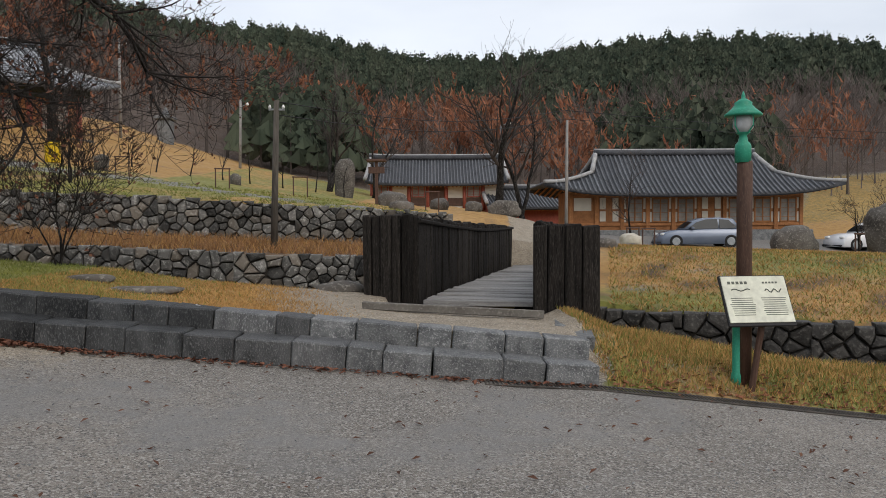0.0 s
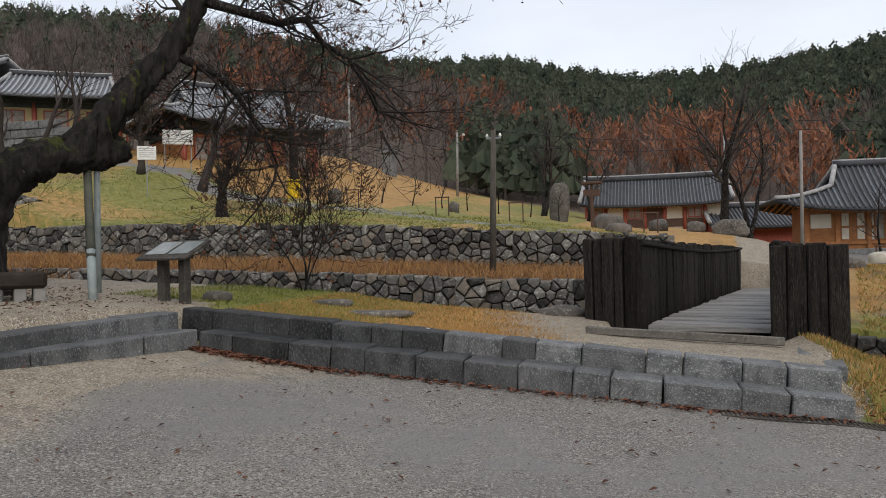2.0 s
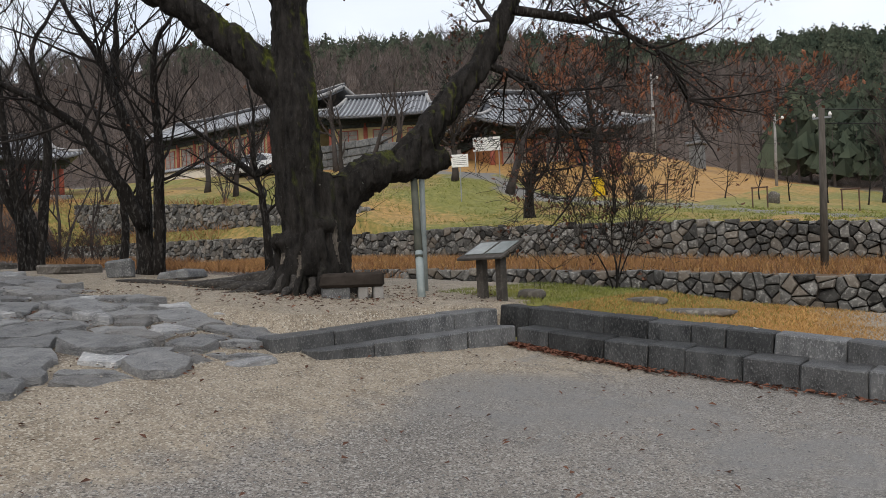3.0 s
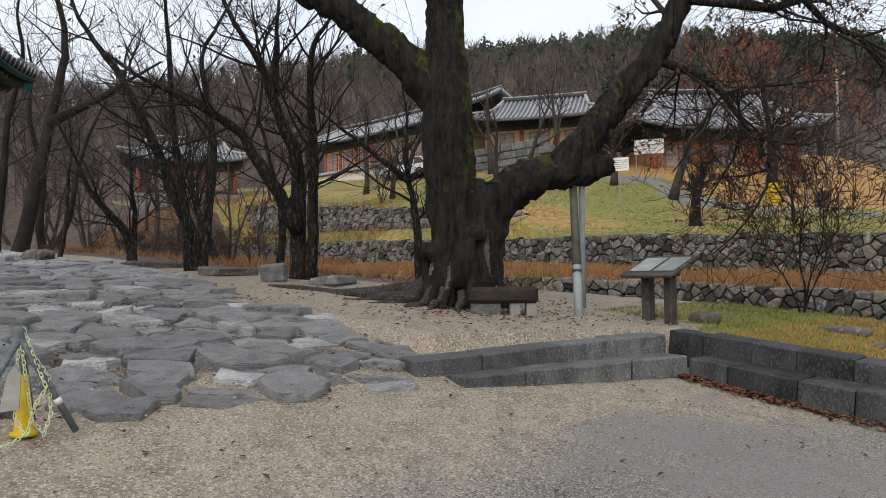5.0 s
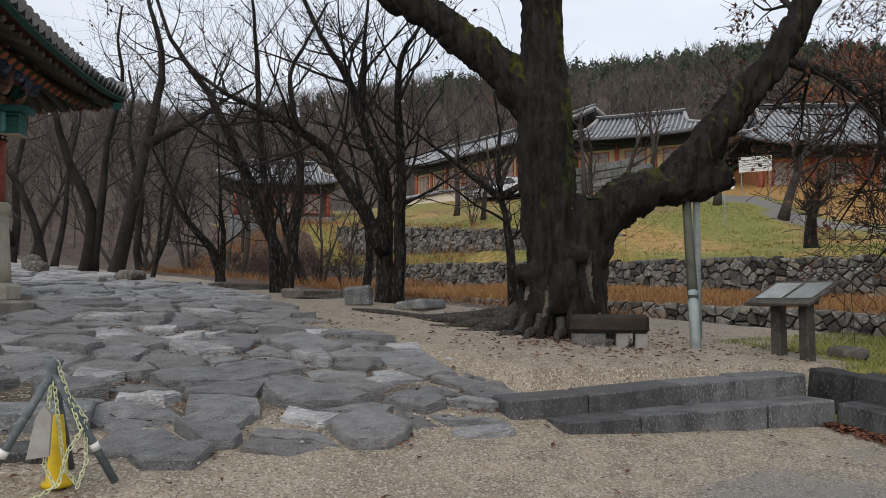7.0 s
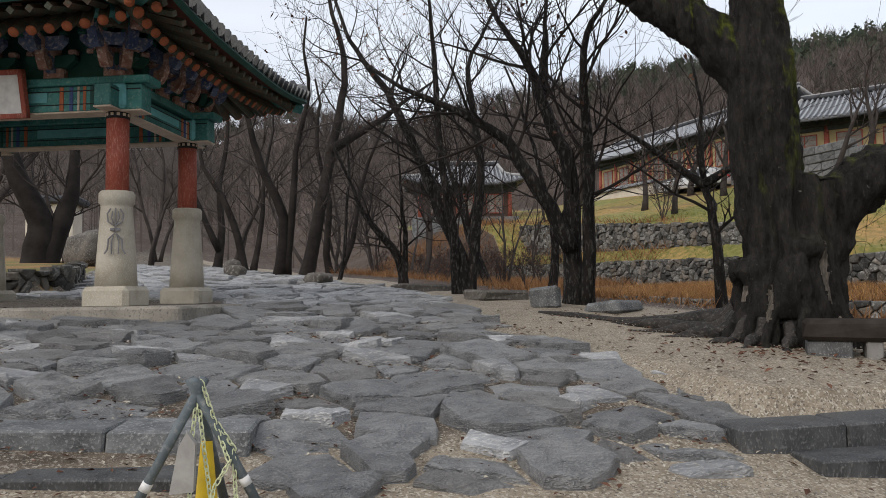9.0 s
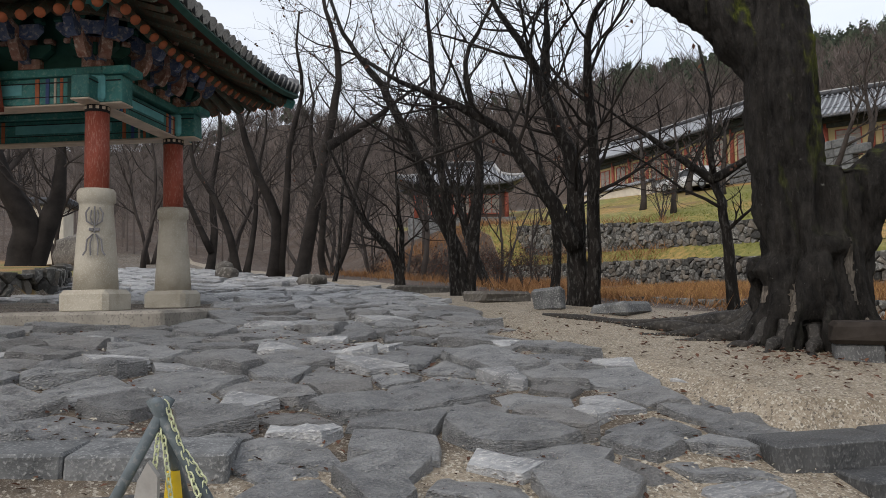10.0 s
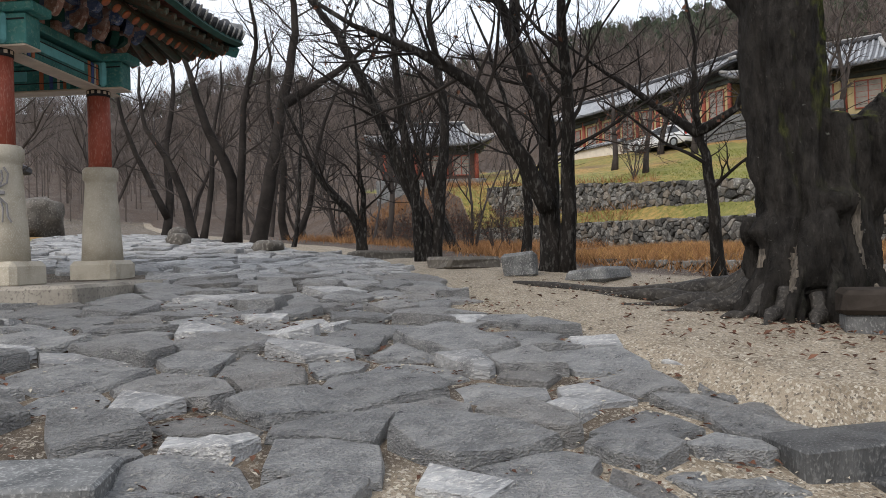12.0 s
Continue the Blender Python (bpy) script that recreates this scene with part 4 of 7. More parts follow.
for i in range(bays):
    x = ((i + 0.5) / bays - 0.5) * 12.6
    if i == 0:
        part("panel", Geo().box((x - 0.05, -2.11, 1.55), (0.95, 0.06, 0.7)), PLASTER, house, "cream plaster panel")
        part("panel", Geo().box((x, -2.11, 0.2), (1.05, 0.06, 0.36)), PLASTER, house, "cream plaster panel")
    elif i % 2 == 0 or i in (3, 7):
        lattice(house, x, 1.22, 0.86, 1.25, -2.12, WOOD_BROWN)
        for s in (-0.56, 0.56):
            part("panel", Geo().box((x + s, -2.11, 1.6), (0.2, 0.06, 0.6)), PLASTER, house, "cream plaster panel")
            part("panel", Geo().box((x + s, -2.11, 0.85), (0.2, 0.06, 0.55)), PLASTER, house, "cream plaster panel")
    else:
        for s in (-0.35, 0.35):
            part("panel", Geo().box((x + s, -2.11, 1.6), (0.32, 0.06, 0.62)), PLASTER, house, "cream plaster panel")
            part("panel", Geo().box((x + s, -2.11, 0.9), (0.32, 0.06, 0.55)), PLASTER, house, "cream plaster panel")
tiled_roof(house, 9.0, 15.9, 7.4, 2.05, 4.42, True, 62, 0.6, TILE_EDGE)

# red-pillared hall further back
hall = thing("temple_annex", (0.9, 52.6, 3.05), -1.0, "grey tiled hall with red pillars and plaster walls", "hall")
part("wall", Geo().box((0, 0, 0.55), (8.6, 3.4, 1.9), bevel=0.02), PLASTER, hall, "plastered wall")
for i in range(8):
    x = (i / 7 - 0.5) * 8.5
    part("column", Geo().lathe([(0.13, -0.4), (0.12, 1.5)], 10, (x, -1.75, 0)), RED, hall, "red pillar", True)
part("dado", Geo().box((0, -1.74, 0.12), (8.6, 0.08, 0.5)), WOOD_DARK, hall, "dark brown dado")
for i in (0, 1, 2, 4, 5, 6):
    x = ((i + 0.5) / 7 - 0.5) * 8.5
    if i in (0, 2, 5):
        lattice(hall, x, 0.85, 0.8, 0.8, -1.75, RED)
# No opening here: a dark panel whose colour stands for the shade inside.
part("doorway", Geo().box((0.0, -1.73, 0.5), (1.1, 0.08, 1.3)), WOOD_DARK, hall, "solid dark panel painting the open doorway's shade")
tiled_roof(hall, 8.9, 9.3, 5.2, 1.25, 3.05, False, 44, 0.22, TILE_EDGE)
# second roof peeping past the long house
shed = thing("small_house", (6.6, 52.0, 1.7), 12, "low house with grey tiled eaves and brick-red wall", "house")
part("wall", Geo().box((0, 0, 0.3), (5.5, 3.0, 2.0), bevel=0.02), RED, shed, "brick-red wall")
tiled_roof(shed, 5.6, 6.2, 4.4, 1.05, 2.3, False, 26, 0.2, TILE_EDGE)


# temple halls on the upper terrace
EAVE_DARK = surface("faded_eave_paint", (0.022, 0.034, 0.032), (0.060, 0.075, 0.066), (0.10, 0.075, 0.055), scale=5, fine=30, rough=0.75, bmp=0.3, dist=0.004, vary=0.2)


def temple(loc, rz, length, depth, wall_h, roof_h, hips, label, rows, plaster=PLASTER_Y, over=1.6):
    t = thing("temple_hall", loc, rz, label, "temple hall", group="temple halls")
    part("plinth", Geo().box((0, 0, -1.6), (length + 1.2, depth + 1.2, 3.4), bevel=0.04), GRANITE, t, "granite plinth")
    part("wall", Geo().box((0, 0, wall_h / 2), (length, depth, wall_h), bevel=0.02), plaster, t, "plastered wall")
    k = max(3, int(length / 2.2))
    for i in range(k + 1):
        for s in (-1, 1):
            part("column", Geo().lathe([(0.17, 0), (0.15, wall_h)], 10, ((i / k - 0.5) * length, s * (depth / 2 + 0.05), 0)), RED, t, "red pillar", True)
    for i in range(k):
        lattice(t, ((i + 0.5) / k - 0.5) * length, wall_h * 0.5, length / k * 0.55, wall_h * 0.62, -depth / 2 - 0.04, RED)
    for s in (-1, 1):
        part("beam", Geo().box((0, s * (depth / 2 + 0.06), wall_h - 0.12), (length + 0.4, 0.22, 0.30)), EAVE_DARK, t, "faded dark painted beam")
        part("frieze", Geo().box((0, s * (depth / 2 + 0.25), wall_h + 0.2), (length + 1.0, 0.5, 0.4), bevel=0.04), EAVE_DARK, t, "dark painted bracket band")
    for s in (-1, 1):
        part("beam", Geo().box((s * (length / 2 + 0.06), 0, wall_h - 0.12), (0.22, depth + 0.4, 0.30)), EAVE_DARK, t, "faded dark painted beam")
    # Temple ribs use the pale tile with sky sheen in its colour.
    tiled_roof(t, length * (0.8 if hips else 1.12), length + over * 2, depth + over * 2, wall_h + 0.25, wall_h + roof_h, hips, rows, 0.6, TILE_EDGE, under=EAVE_DARK, rib=TILE_SHEEN)
    return t


temple((-25.4, 45.3, 6.7), 52, 8.6, 5.6, 2.6, 3.1, True, "shrine hall with dark walls and a curved wet tiled roof painted with sky sheen", 40, WOOD_BROWN, 1.7)
temple((-37.0, 43.6, 9.1), 32, 7.4, 5.0, 2.5, 2.3, True, "painted pavilion hall with ochre walls and tiled roof", 34)
temple((-50.4, 42.2, 9.9), 0, 18.6, 4.6, 2.75, 2.1, False, "long cloister hall with ochre walls and tiled roof", 84, PLASTER_Y, 1.2)
temple((-56.0, 25.0, 7.2), 70, 6.6, 4.4, 2.2, 2.1, True, "dark-walled hall among trees, wet tiled roof painted with sky sheen", 32, WOOD_DARK, 1.3)
# stone retaining wall and low tiled garden wall below the cloister
rw = thing("wall_cloister", (0, 0, 0), label="grey stone retaining wall below the temple halls", category="stone wall", kind="structure")
rng = random.Random(61)
for row in range(6):
    xx = -50.0
    while xx < -32.5:
        w = rng.uniform(0.7, 1.3)
        part("block", Geo().box((0, 0, 0), (w - 0.03, 0.5, 0.47), bevel=0.04, jitter=0.02, rng=rng), GRANITE, rw, m=pose(xx + w / 2, 38.2 - 0.05 * row, 7.2 + 0.48 * row))
        xx += w
gw = thing("garden_wall", (-54.0, 37.6, 8.6), 3, "low plastered garden wall capped with grey tiles", "wall")
part("wall", Geo().box((0, 0, 0.2), (9.0, 0.4, 2.0), bevel=0.02), PLASTER, gw, "pale plaster face")
part("coping", Geo().extrude([(-0.42, 0), (0.42, 0), (0, 0.32)], 9.2, pose(0, 0, 1.2, 0, 0, 90)), TILE, gw, "ridge of grey tiles")
for k in range(30):
    part("end_tile", Geo().tube([(-4.4 + k * 0.303, -0.44, 1.24), (-4.4 + k * 0.303, -0.1, 1.46)], 0.07, 7), TILE_SHEEN, gw)

# ---- the painted one-bay gate ----
AX, AY = Vector((0.47, 0.883, 0)), Vector((-0.883, 0.47, 0))
GC = (-13.82, 0.855)
grz = math.degrees(math.atan2(AX.y, AX.x))
gz = 1.60
solo("gate_plinth", Geo().box((0, 0, 0), (5.3, 3.4, 0.34), bevel=0.03, jitter=0.02), surface("old_plinth", (0.20, 0.185, 0.16), (0.34, 0.315, 0.27), (0.12, 0.11, 0.10), scale=3, fine=40, rough=0.85, bmp=0.5, dist=0.01), "low weathered stone platform under the gate", "platform", m=pose(GC[0] + 0.1, GC[1], gz - 0.145, 0, 0, grz))
gate = thing("temple_gate", (*GC, gz), grz, "painted timber gate on stone pillars with a tiled roof", "gate")
CT = 2.30
for sx in (-1.5, 1.5):
    for sy in (-0.925, 0.925):
        c = part("column", Geo().lathe([(0.130, 1.28), (0.126, CT)], 16, (sx, sy, 0)), RED, gate, "worn red timber column", True)
        part("pedestal", Geo().lathe([(0.235, 0.24), (0.222, 0.5), (0.195, 0.9), (0.176, 1.16), (0.180, 1.20), (0.200, 1.22), (0.200, 1.33), (0.178, 1.36)], 20, (sx, sy, 0)), PALE, c, "pale granite pillar foot", True)
        part("footing", Geo().box((sx, sy, 0.12), (0.56, 0.56, 0.27), bevel=0.05), PALE, c, "square granite footing")
        band = Geo().lathe([(0.133, CT - 0.09), (0.133, CT)], 16, (sx, sy, 0))
        part("column_band", band, BLACK, c, "black painted band", True)
        dots = Geo()
        for k in range(12):
            a = k * math.tau / 12
            dots.box((sx + 0.131 * math.cos(a), sy + 0.131 * math.sin(a), CT - 0.045), (0.012, 0.035, 0.035), math.degrees(a), 0.004)
        tagged(part("band_dot", dots, CREAM, c, "pale painted dots"), kind="stuff")
# carved lotus on the corner pillar foot
car = Geo()
for s in (-1, 1):
    car.tube([(s * 0.012, 0, 0.0), (s * 0.075, 0.0, 0.04), (s * 0.085, 0.006, 0.13), (s * 0.05, 0.012, 0.19)], 0.010, 5)
    car.tube([(s * 0.02, 0, 0.02), (s * 0.04, 0.0, 0.08), (s * 0.03, 0.008, 0.16)], 0.008, 5)
    car.tube([(s * 0.012, -0.004, -0.10), (s * 0.07, -0.01, -0.16), (s * 0.08, -0.022, -0.28), (s * 0.11, -0.03, -0.33)], 0.010, 5)
    car.tube([(s * 0.02, -0.006, -0.12), (s * 0.04, -0.015, -0.2), (s * 0.035, -0.026, -0.33)], 0.008, 5)
    car.box((s * 0.03, 0.0, -0.05), (0.05, 0.02, 0.035), bevel=0.008)
car.tube([(0, 0, -0.09), (0, 0.012, 0.2)], 0.009, 5)
# Grey of these lines paints the shadow inside the cuts.
CARVE_SHADE = paint("carved_shadow_grey", (0.20, 0.195, 0.20))
part("carving", car, CARVE_SHADE, gate, "lotus ornament, its incised shadow painted grey", m=pose(1.5 + 0.088, -0.925 - 0.190, 0.95, 0, 0, 25))


def beam_run(p0, p1, z, h, w, tailed=0.35):
    """A painted beam with panels, lines and coloured end bands."""
    d = Vector((p1[0] - p0[0], p1[1] - p0[1], 0))
    L, ang = d.length, math.degrees(math.atan2(d.y, d.x))
    mid = ((p0[0] + p1[0]) / 2, (p0[1] + p1[1]) / 2, z)
    mm = pose(*mid, 0, 0, ang)
    b = part("beam", Geo().box((0, 0, 0), (L + 2 * tailed, w, h), bevel=0.012), TEAL, gate, "green painted lintel beam", m=mm)
    for s in (-1, 1):
        y = s * (w / 2 + 0.003)
        part("panel", Geo().box((0, y, 0.03), (L * 0.46, 0.01, h * 0.42), bevel=0.002), TURQ, b, "turquoise painted panel")
        stripes = ((0.29, ORANGE, 0.035), (0.33, BLUE, 0.03), (0.36, CREAM, 0.02), (0.385, ORANGE, 0.025), (0.42, TEAL_DARK, 0.05), (0.455, CREAM, 0.015))
        for e in (-1, 1):
            for f, mt, wd in stripes:
                part("band", Geo().box((e * f * L, y, 0), (wd * 1.4, 0.012, h * 0.94), bevel=0.002), mt, b)
        part("line", Geo().box((0, y, h * 0.30), (L + 2 * tailed - 0.02, 0.014, 0.014), bevel=0.002), BLACK, b)
        part("line", Geo().box((0, y, -h * 0.22), (L * 0.9, 0.014, 0.010), bevel=0.002), BLACK, b)
    part("edge", Geo().box((0, 0, -h / 2 - 0.008), (L + 2 * tailed, w + 0.01, 0.02), bevel=0.003), CREAM, b, "pale lower edge")
    return b


bh = 0.30
for sy in (-0.925, 0.925):
    beam_run((-1.5, sy), (1.5, sy), CT + bh / 2, bh, 0.24)
for sx in (-1.5, 1.5):
    beam_run((sx, -0.925), (sx, 0.925), CT + bh / 2 - 0.02, bh * 0.85, 0.20)
for sx in (-1.5, 1.5):
    for sy in (-0.925, 0.925):
        cap = part("capital", Geo().box((sx, sy, CT + 0.16), (0.34, 0.34, 0.30), bevel=0.03), TURQ, gate, "turquoise capital with a flower panel")
        fl = Geo()
        for k in range(8):
            a = k * math.tau / 8
            fl.box((sx + 0.05 * math.cos(a), sy - 0.176, CT + 0.16 + 0.05 * math.sin(a)), (0.025, 0.012, 0.025), 0, 0.004)
            fl.box((sx + 0.176, sy + 0.05 * math.cos(a), CT + 0.16 + 0.05 * math.sin(a)), (0.012, 0.025, 0.025), 0, 0.004)
        part("flower", fl, CREAM, cap, "pale painted flower")
for sy in (-0.925, 0.925):
    part("plate", Geo().box((0, sy, CT + bh + 0.05), (3.9, 0.32, 0.09), bevel=0.012), TEAL, gate, "green plate beam")
for sx in (-1.5, 1.5):
    part("plate", Geo().box((sx, 0, CT + bh + 0.045), (0.30, 2.2, 0.09), bevel=0.012), TEAL, gate, "green plate beam")


RAFT = surface("faded_rafter_paint", (0.050, 0.070, 0.054), (0.125, 0.070, 0.046), (0.08, 0.13, 0.10), scale=6, fine=30, rough=0.75, bmp=0.3, dist=0.004, vary=0.3)
TIP_PINK = surface("faded_pink_paint", (0.22, 0.095, 0.070), (0.42, 0.27, 0.23), (0.58, 0.51, 0.45), scale=8, fine=22, rough=0.75, bmp=0.3, dist=0.004, vary=0.35)
TIP_BLUE = surface("faded_blue_paint", (0.04, 0.07, 0.17), (0.16, 0.19, 0.28), (0.42, 0.39, 0.38), scale=8, fine=22, rough=0.75, bmp=0.3, dist=0.004, vary=0.35)


def arm_outline(L, up):
    pts = [(0, 0)]
    for t in np.linspace(0, 1, 9):
        pts.append((L * t, -0.05 - 0.05 * math.sin(t * 3.1) + up * t ** 2.2))
    for t in np.linspace(1, 0, 9):
        pts.append((L * t * 0.96, 0.06 + (up - 0.02) * t ** 2.4))
    return pts


def bracket_set(x, y, ang, big):
    """Stepped painted bracket arms that carry the eave purlin."""
    base = part("bracket", Geo().box((0, 0, 0.06), (0.26, 0.26, 0.16), bevel=0.03), TIP_PINK, gate, "painted bracket set", m=pose(x, y, CT + bh + 0.10, 0, 0, ang))
    for k in range(3):
        part("bracket_arm", Geo().extrude(arm_outline(0.34 + 0.20 * k, 0.14), 0.10, pose(0.0, 0, 0.14 + k * 0.17)), (TIP_BLUE, TIP_PINK, TEAL_DARK)[k], base)
        part("arm_tip", Geo().extrude([(u, w - 0.01) for u, w in arm_outline(0.16, 0.14)], 0.112, pose(0.22 + 0.20 * k, 0, 0.15 + k * 0.17)), (TIP_PINK, TIP_BLUE, TIP_PINK)[k], base, "faded curled arm tip")
        part("cross_arm", Geo().extrude([(-0.3 + 0.02 * k, 0.0), (-0.2, -0.08), (0.2, -0.08), (0.3 - 0.02 * k, 0.0), (0.3 - 0.02 * k, 0.06), (-0.3 + 0.02 * k, 0.06)], 0.09, pose(0.12 + 0.18 * k, 0, 0.20 + k * 0.17, 0, 0, 90)), (TEAL_DARK, TIP_BLUE, RAFT)[k], base)
        for s in (-0.26, 0.26):
            part("bearing_block", Geo().box((0.12 + 0.18 * k, s, 0.30 + k * 0.17), (0.10, 0.10, 0.06), bevel=0.015), (TIP_PINK, TEAL_DARK, TIP_BLUE)[k], base)
    return base


for sy, a in ((-0.925, -90), (0.925, 90)):
    for x in (-1.5, -0.75, 0.0, 0.75, 1.5):
        bracket_set(x, sy, a, True)
for sx, a in ((-1.5, 180), (1.5, 0)):
    for y in (-0.46, 0.0, 0.46):
        bracket_set(sx, y, a, False)
for sx in (-1.5, 1.5):
    for sy in (-0.925, 0.925):
        bracket_set(sx, sy, math.degrees(math.atan2(sy / 0.925, sx / 1.5)), True)
# inner ceiling box, purlins and double rows of rafters
EA, EB, EZ = 2.74, 2.50, 2.90
part("inner_wall", Geo().box((0, 0, CT + 0.85), (3.1, 1.9, 0.9), bevel=0.02), TEAL_DARK, gate, "dark green panels between the brackets")
for sy in (-1, 1):
    part("purlin", Geo().tube([(-2.45, sy * 1.55, CT + 1.0), (2.45, sy * 1.55, CT + 1.0)], 0.10, 10), TEAL, gate, "round eave purlin", True)
for sx in (-1, 1):
    part("purlin", Geo().tube([(sx * 2.05, -1.8, CT + 1.0), (sx * 2.05, 1.8, CT + 1.0)], 0.10, 10), TEAL, gate, "round eave purlin", True)


def rafters(side, along):
    for i in range(27 if along == "a" else 23):
        k = 27 if along == "a" else 23
        u = (i + 0.5) / k * 2 - 1
        fan = abs(u) ** 3
        if along == "a":
            inn, end = (u * EA * (0.78 if abs(u) > 0.6 else 0.88), side * 1.35), (u * EA * 0.985, side * (EB - 0.42 + 0.1 * fan))
            tip = (u * EA * 0.995, side * (EB - 0.06))
        else:
            inn, end = (side * 1.75, u * EB * (0.78 if abs(u) > 0.6 else 0.88)), (side * (EA - 0.42 + 0.1 * fan), u * EB * 0.985)
            tip = (side * (EA - 0.06), u * EB * 0.995)
        ze = EZ + 0.17 * fan
        r = part("rafter", Geo().tube([(*inn, CT + 1.16), (*end, ze - 0.02)], 0.055, 8), RAFT, gate, "round faded rafter", True)
        dv = (Vector((*end, ze - 0.02)) - Vector((*inn, CT + 1.16))).normalized()
        e = Vector((*end, ze - 0.02))
        part("rafter_end", Geo().tube([e, e + dv * 0.012], 0.054, 10), ORANGE, r, "faded orange painted end", True)
        f0 = Vector((*end, ze + 0.08)) - dv * 0.3
        f1 = Vector((*tip, ze + 0.06))
        part("flying_rafter", Geo().tube([f0, f1], [0.052, 0.044], 4), RAFT, gate, "square faded flying rafter")


rafters(-1, "a")
rafters(1, "a")
rafters(-1, "b")
rafters(1, "b")
for sx in (-1, 1):
    for sy in (-1, 1):
        part("hip_rafter", Geo().tube([(sx * 1.3, sy * 0.9, CT + 1.05), (sx * (EA - 0.05), sy * (EB - 0.05), EZ + 0.21)], [0.11, 0.09], 4), TEAL, gate, "deep corner rafter")
sof = Geo()
K = 24
ringo = [(-1 + 2 * i / K, -1) for i in range(K)] + [(1, -1 + 2 * i / K) for i in range(K)] + [(1 - 2 * i / K, 1) for i in range(K)] + [(-1, 1 - 2 * i / K) for i in range(K)]
outer = [Vector((u * EA, v * EB, EZ + 0.14 + 0.17 * min(abs(u), abs(v)) ** 3)) for u, v in ringo]
inner = [Vector((u * 1.5, v * 1.1, CT + 1.30)) for u, v in ringo]
nn = len(ringo)
sof.add(outer + inner, [(i, (i + 1) % nn, (i + 1) % nn + nn, i + nn) for i in range(nn)])
part("soffit", sof, surface("soffit_red", (0.10, 0.035, 0.025), (0.17, 0.06, 0.04), scale=4, fine=30, rough=0.8), gate, "dark red boarded soffit")
top_ = Geo()
lvl = [(1.0, 0.14, 0.10), (0.8, 0.24, 0.0), (0.55, 0.55, 0.0), (0.2, 1.2, 0.0)]
rings = []
for f, dz, _ in lvl:
    rings.append([Vector((u * (EA * f + (1 - f) * 1.6), v * EB * f, EZ + 0.10 + dz + 0.17 * min(abs(u), abs(v)) ** 3 * f)) for u, v in ringo])
allv = [p for r in rings for p in r]
top_.add(allv, [(j * nn + i, j * nn + (i + 1) % nn, (j + 1) * nn + (i + 1) % nn, (j + 1) * nn + i) for j in range(len(lvl) - 1) for i in range(nn)] + [tuple(range((len(lvl) - 1) * nn, len(lvl) * nn))])
rf = part("roof_deck", top_, TILE, gate, "dark grey tiled roof")
for s, along in ((-1, "a"), (1, "a"), (-1, "b"), (1, "b")):
    k = 30 if along == "a" else 26
    for i in range(k):
        u = (i + 0.5) / k * 2 - 1
        z0 = EZ + 0.27 + 0.17 * abs(u) ** 3
        if along == "a":
            pts = [(u * EA, s * (EB + 0.05), z0), (u * EA, s * EB * 0.9, z0 + 0.05), (u * EA * 0.97, s * EB * max(0.55, abs(u)) * 0.97, z0 + 0.14 + 0.6 * (1 - max(0.55, abs(u))))]
        else:
            pts = [(s * (EA + 0.05), u * EB, z0), (s * EA * 0.92, u * EB, z0 + 0.05), (s * EA * 0.85, u * EB * 0.95, z0 + 0.12)]
        part("roof_tile", Geo().tube(pts, 0.075, 7), TILE, rf, smooth=True)
        part("end_tile", Geo().tube([pts[0], (pts[0][0] * 1.004, pts[0][1] * 1.004, pts[0][2] - 0.005)], 0.08, 9), TILE_EDGE, rf, "pale round end tile")
for sx in (-1, 1):
    for sy in (-1, 1):
        part("hip_ridge", Geo().tube([(sx * EA, sy * EB, EZ + 0.50), (sx * EA * 0.9, sy * EB * 0.9, EZ + 0.50), (sx * EA * 0.75, sy * EB * 0.6, EZ + 0.66)], 0.11, 7), TILE_EDGE, rf, "mortared hip ridge", True)
part("fascia", Geo().tube([p + Vector((0, 0, 0.03)) for p in outer + outer[:1]], 0.05, 4, False), TEAL_DARK, gate, "dark green eave board")
nb = part("name_board", Geo().box((0, 0, 0), (1.15, 0.06, 0.46), bevel=0.01), WHITE, gate, "pale name board with a red frame", m=pose(-0.12, -1.16, CT + 0.20, 12))
frm = Geo()
for sz_ in (-0.25, 0.25):
    frm.box((0, -0.02, sz_), (1.27, 0.08, 0.06), bevel=0.008)
for sx_ in (-0.605, 0.605):
    frm.box((sx_, -0.02, 0), (0.06, 0.08, 0.56), bevel=0.008)
part("frame", frm, RED, nb, "red painted frame")


# ---- rubble walls of field stone ----
def clip(poly, mid, nrm):
    """The part of a convex outline on one side of a line."""
    out = []
    for a, b in zip(poly, poly[1:] + poly[:1]):
        da, db = (a - mid).dot(nrm), (b - mid).dot(nrm)
        if da <= 0:
            out.append(a)
        if da * db < 0:
            out.append(a + (b - a) * (da / (da - db)))
    return out


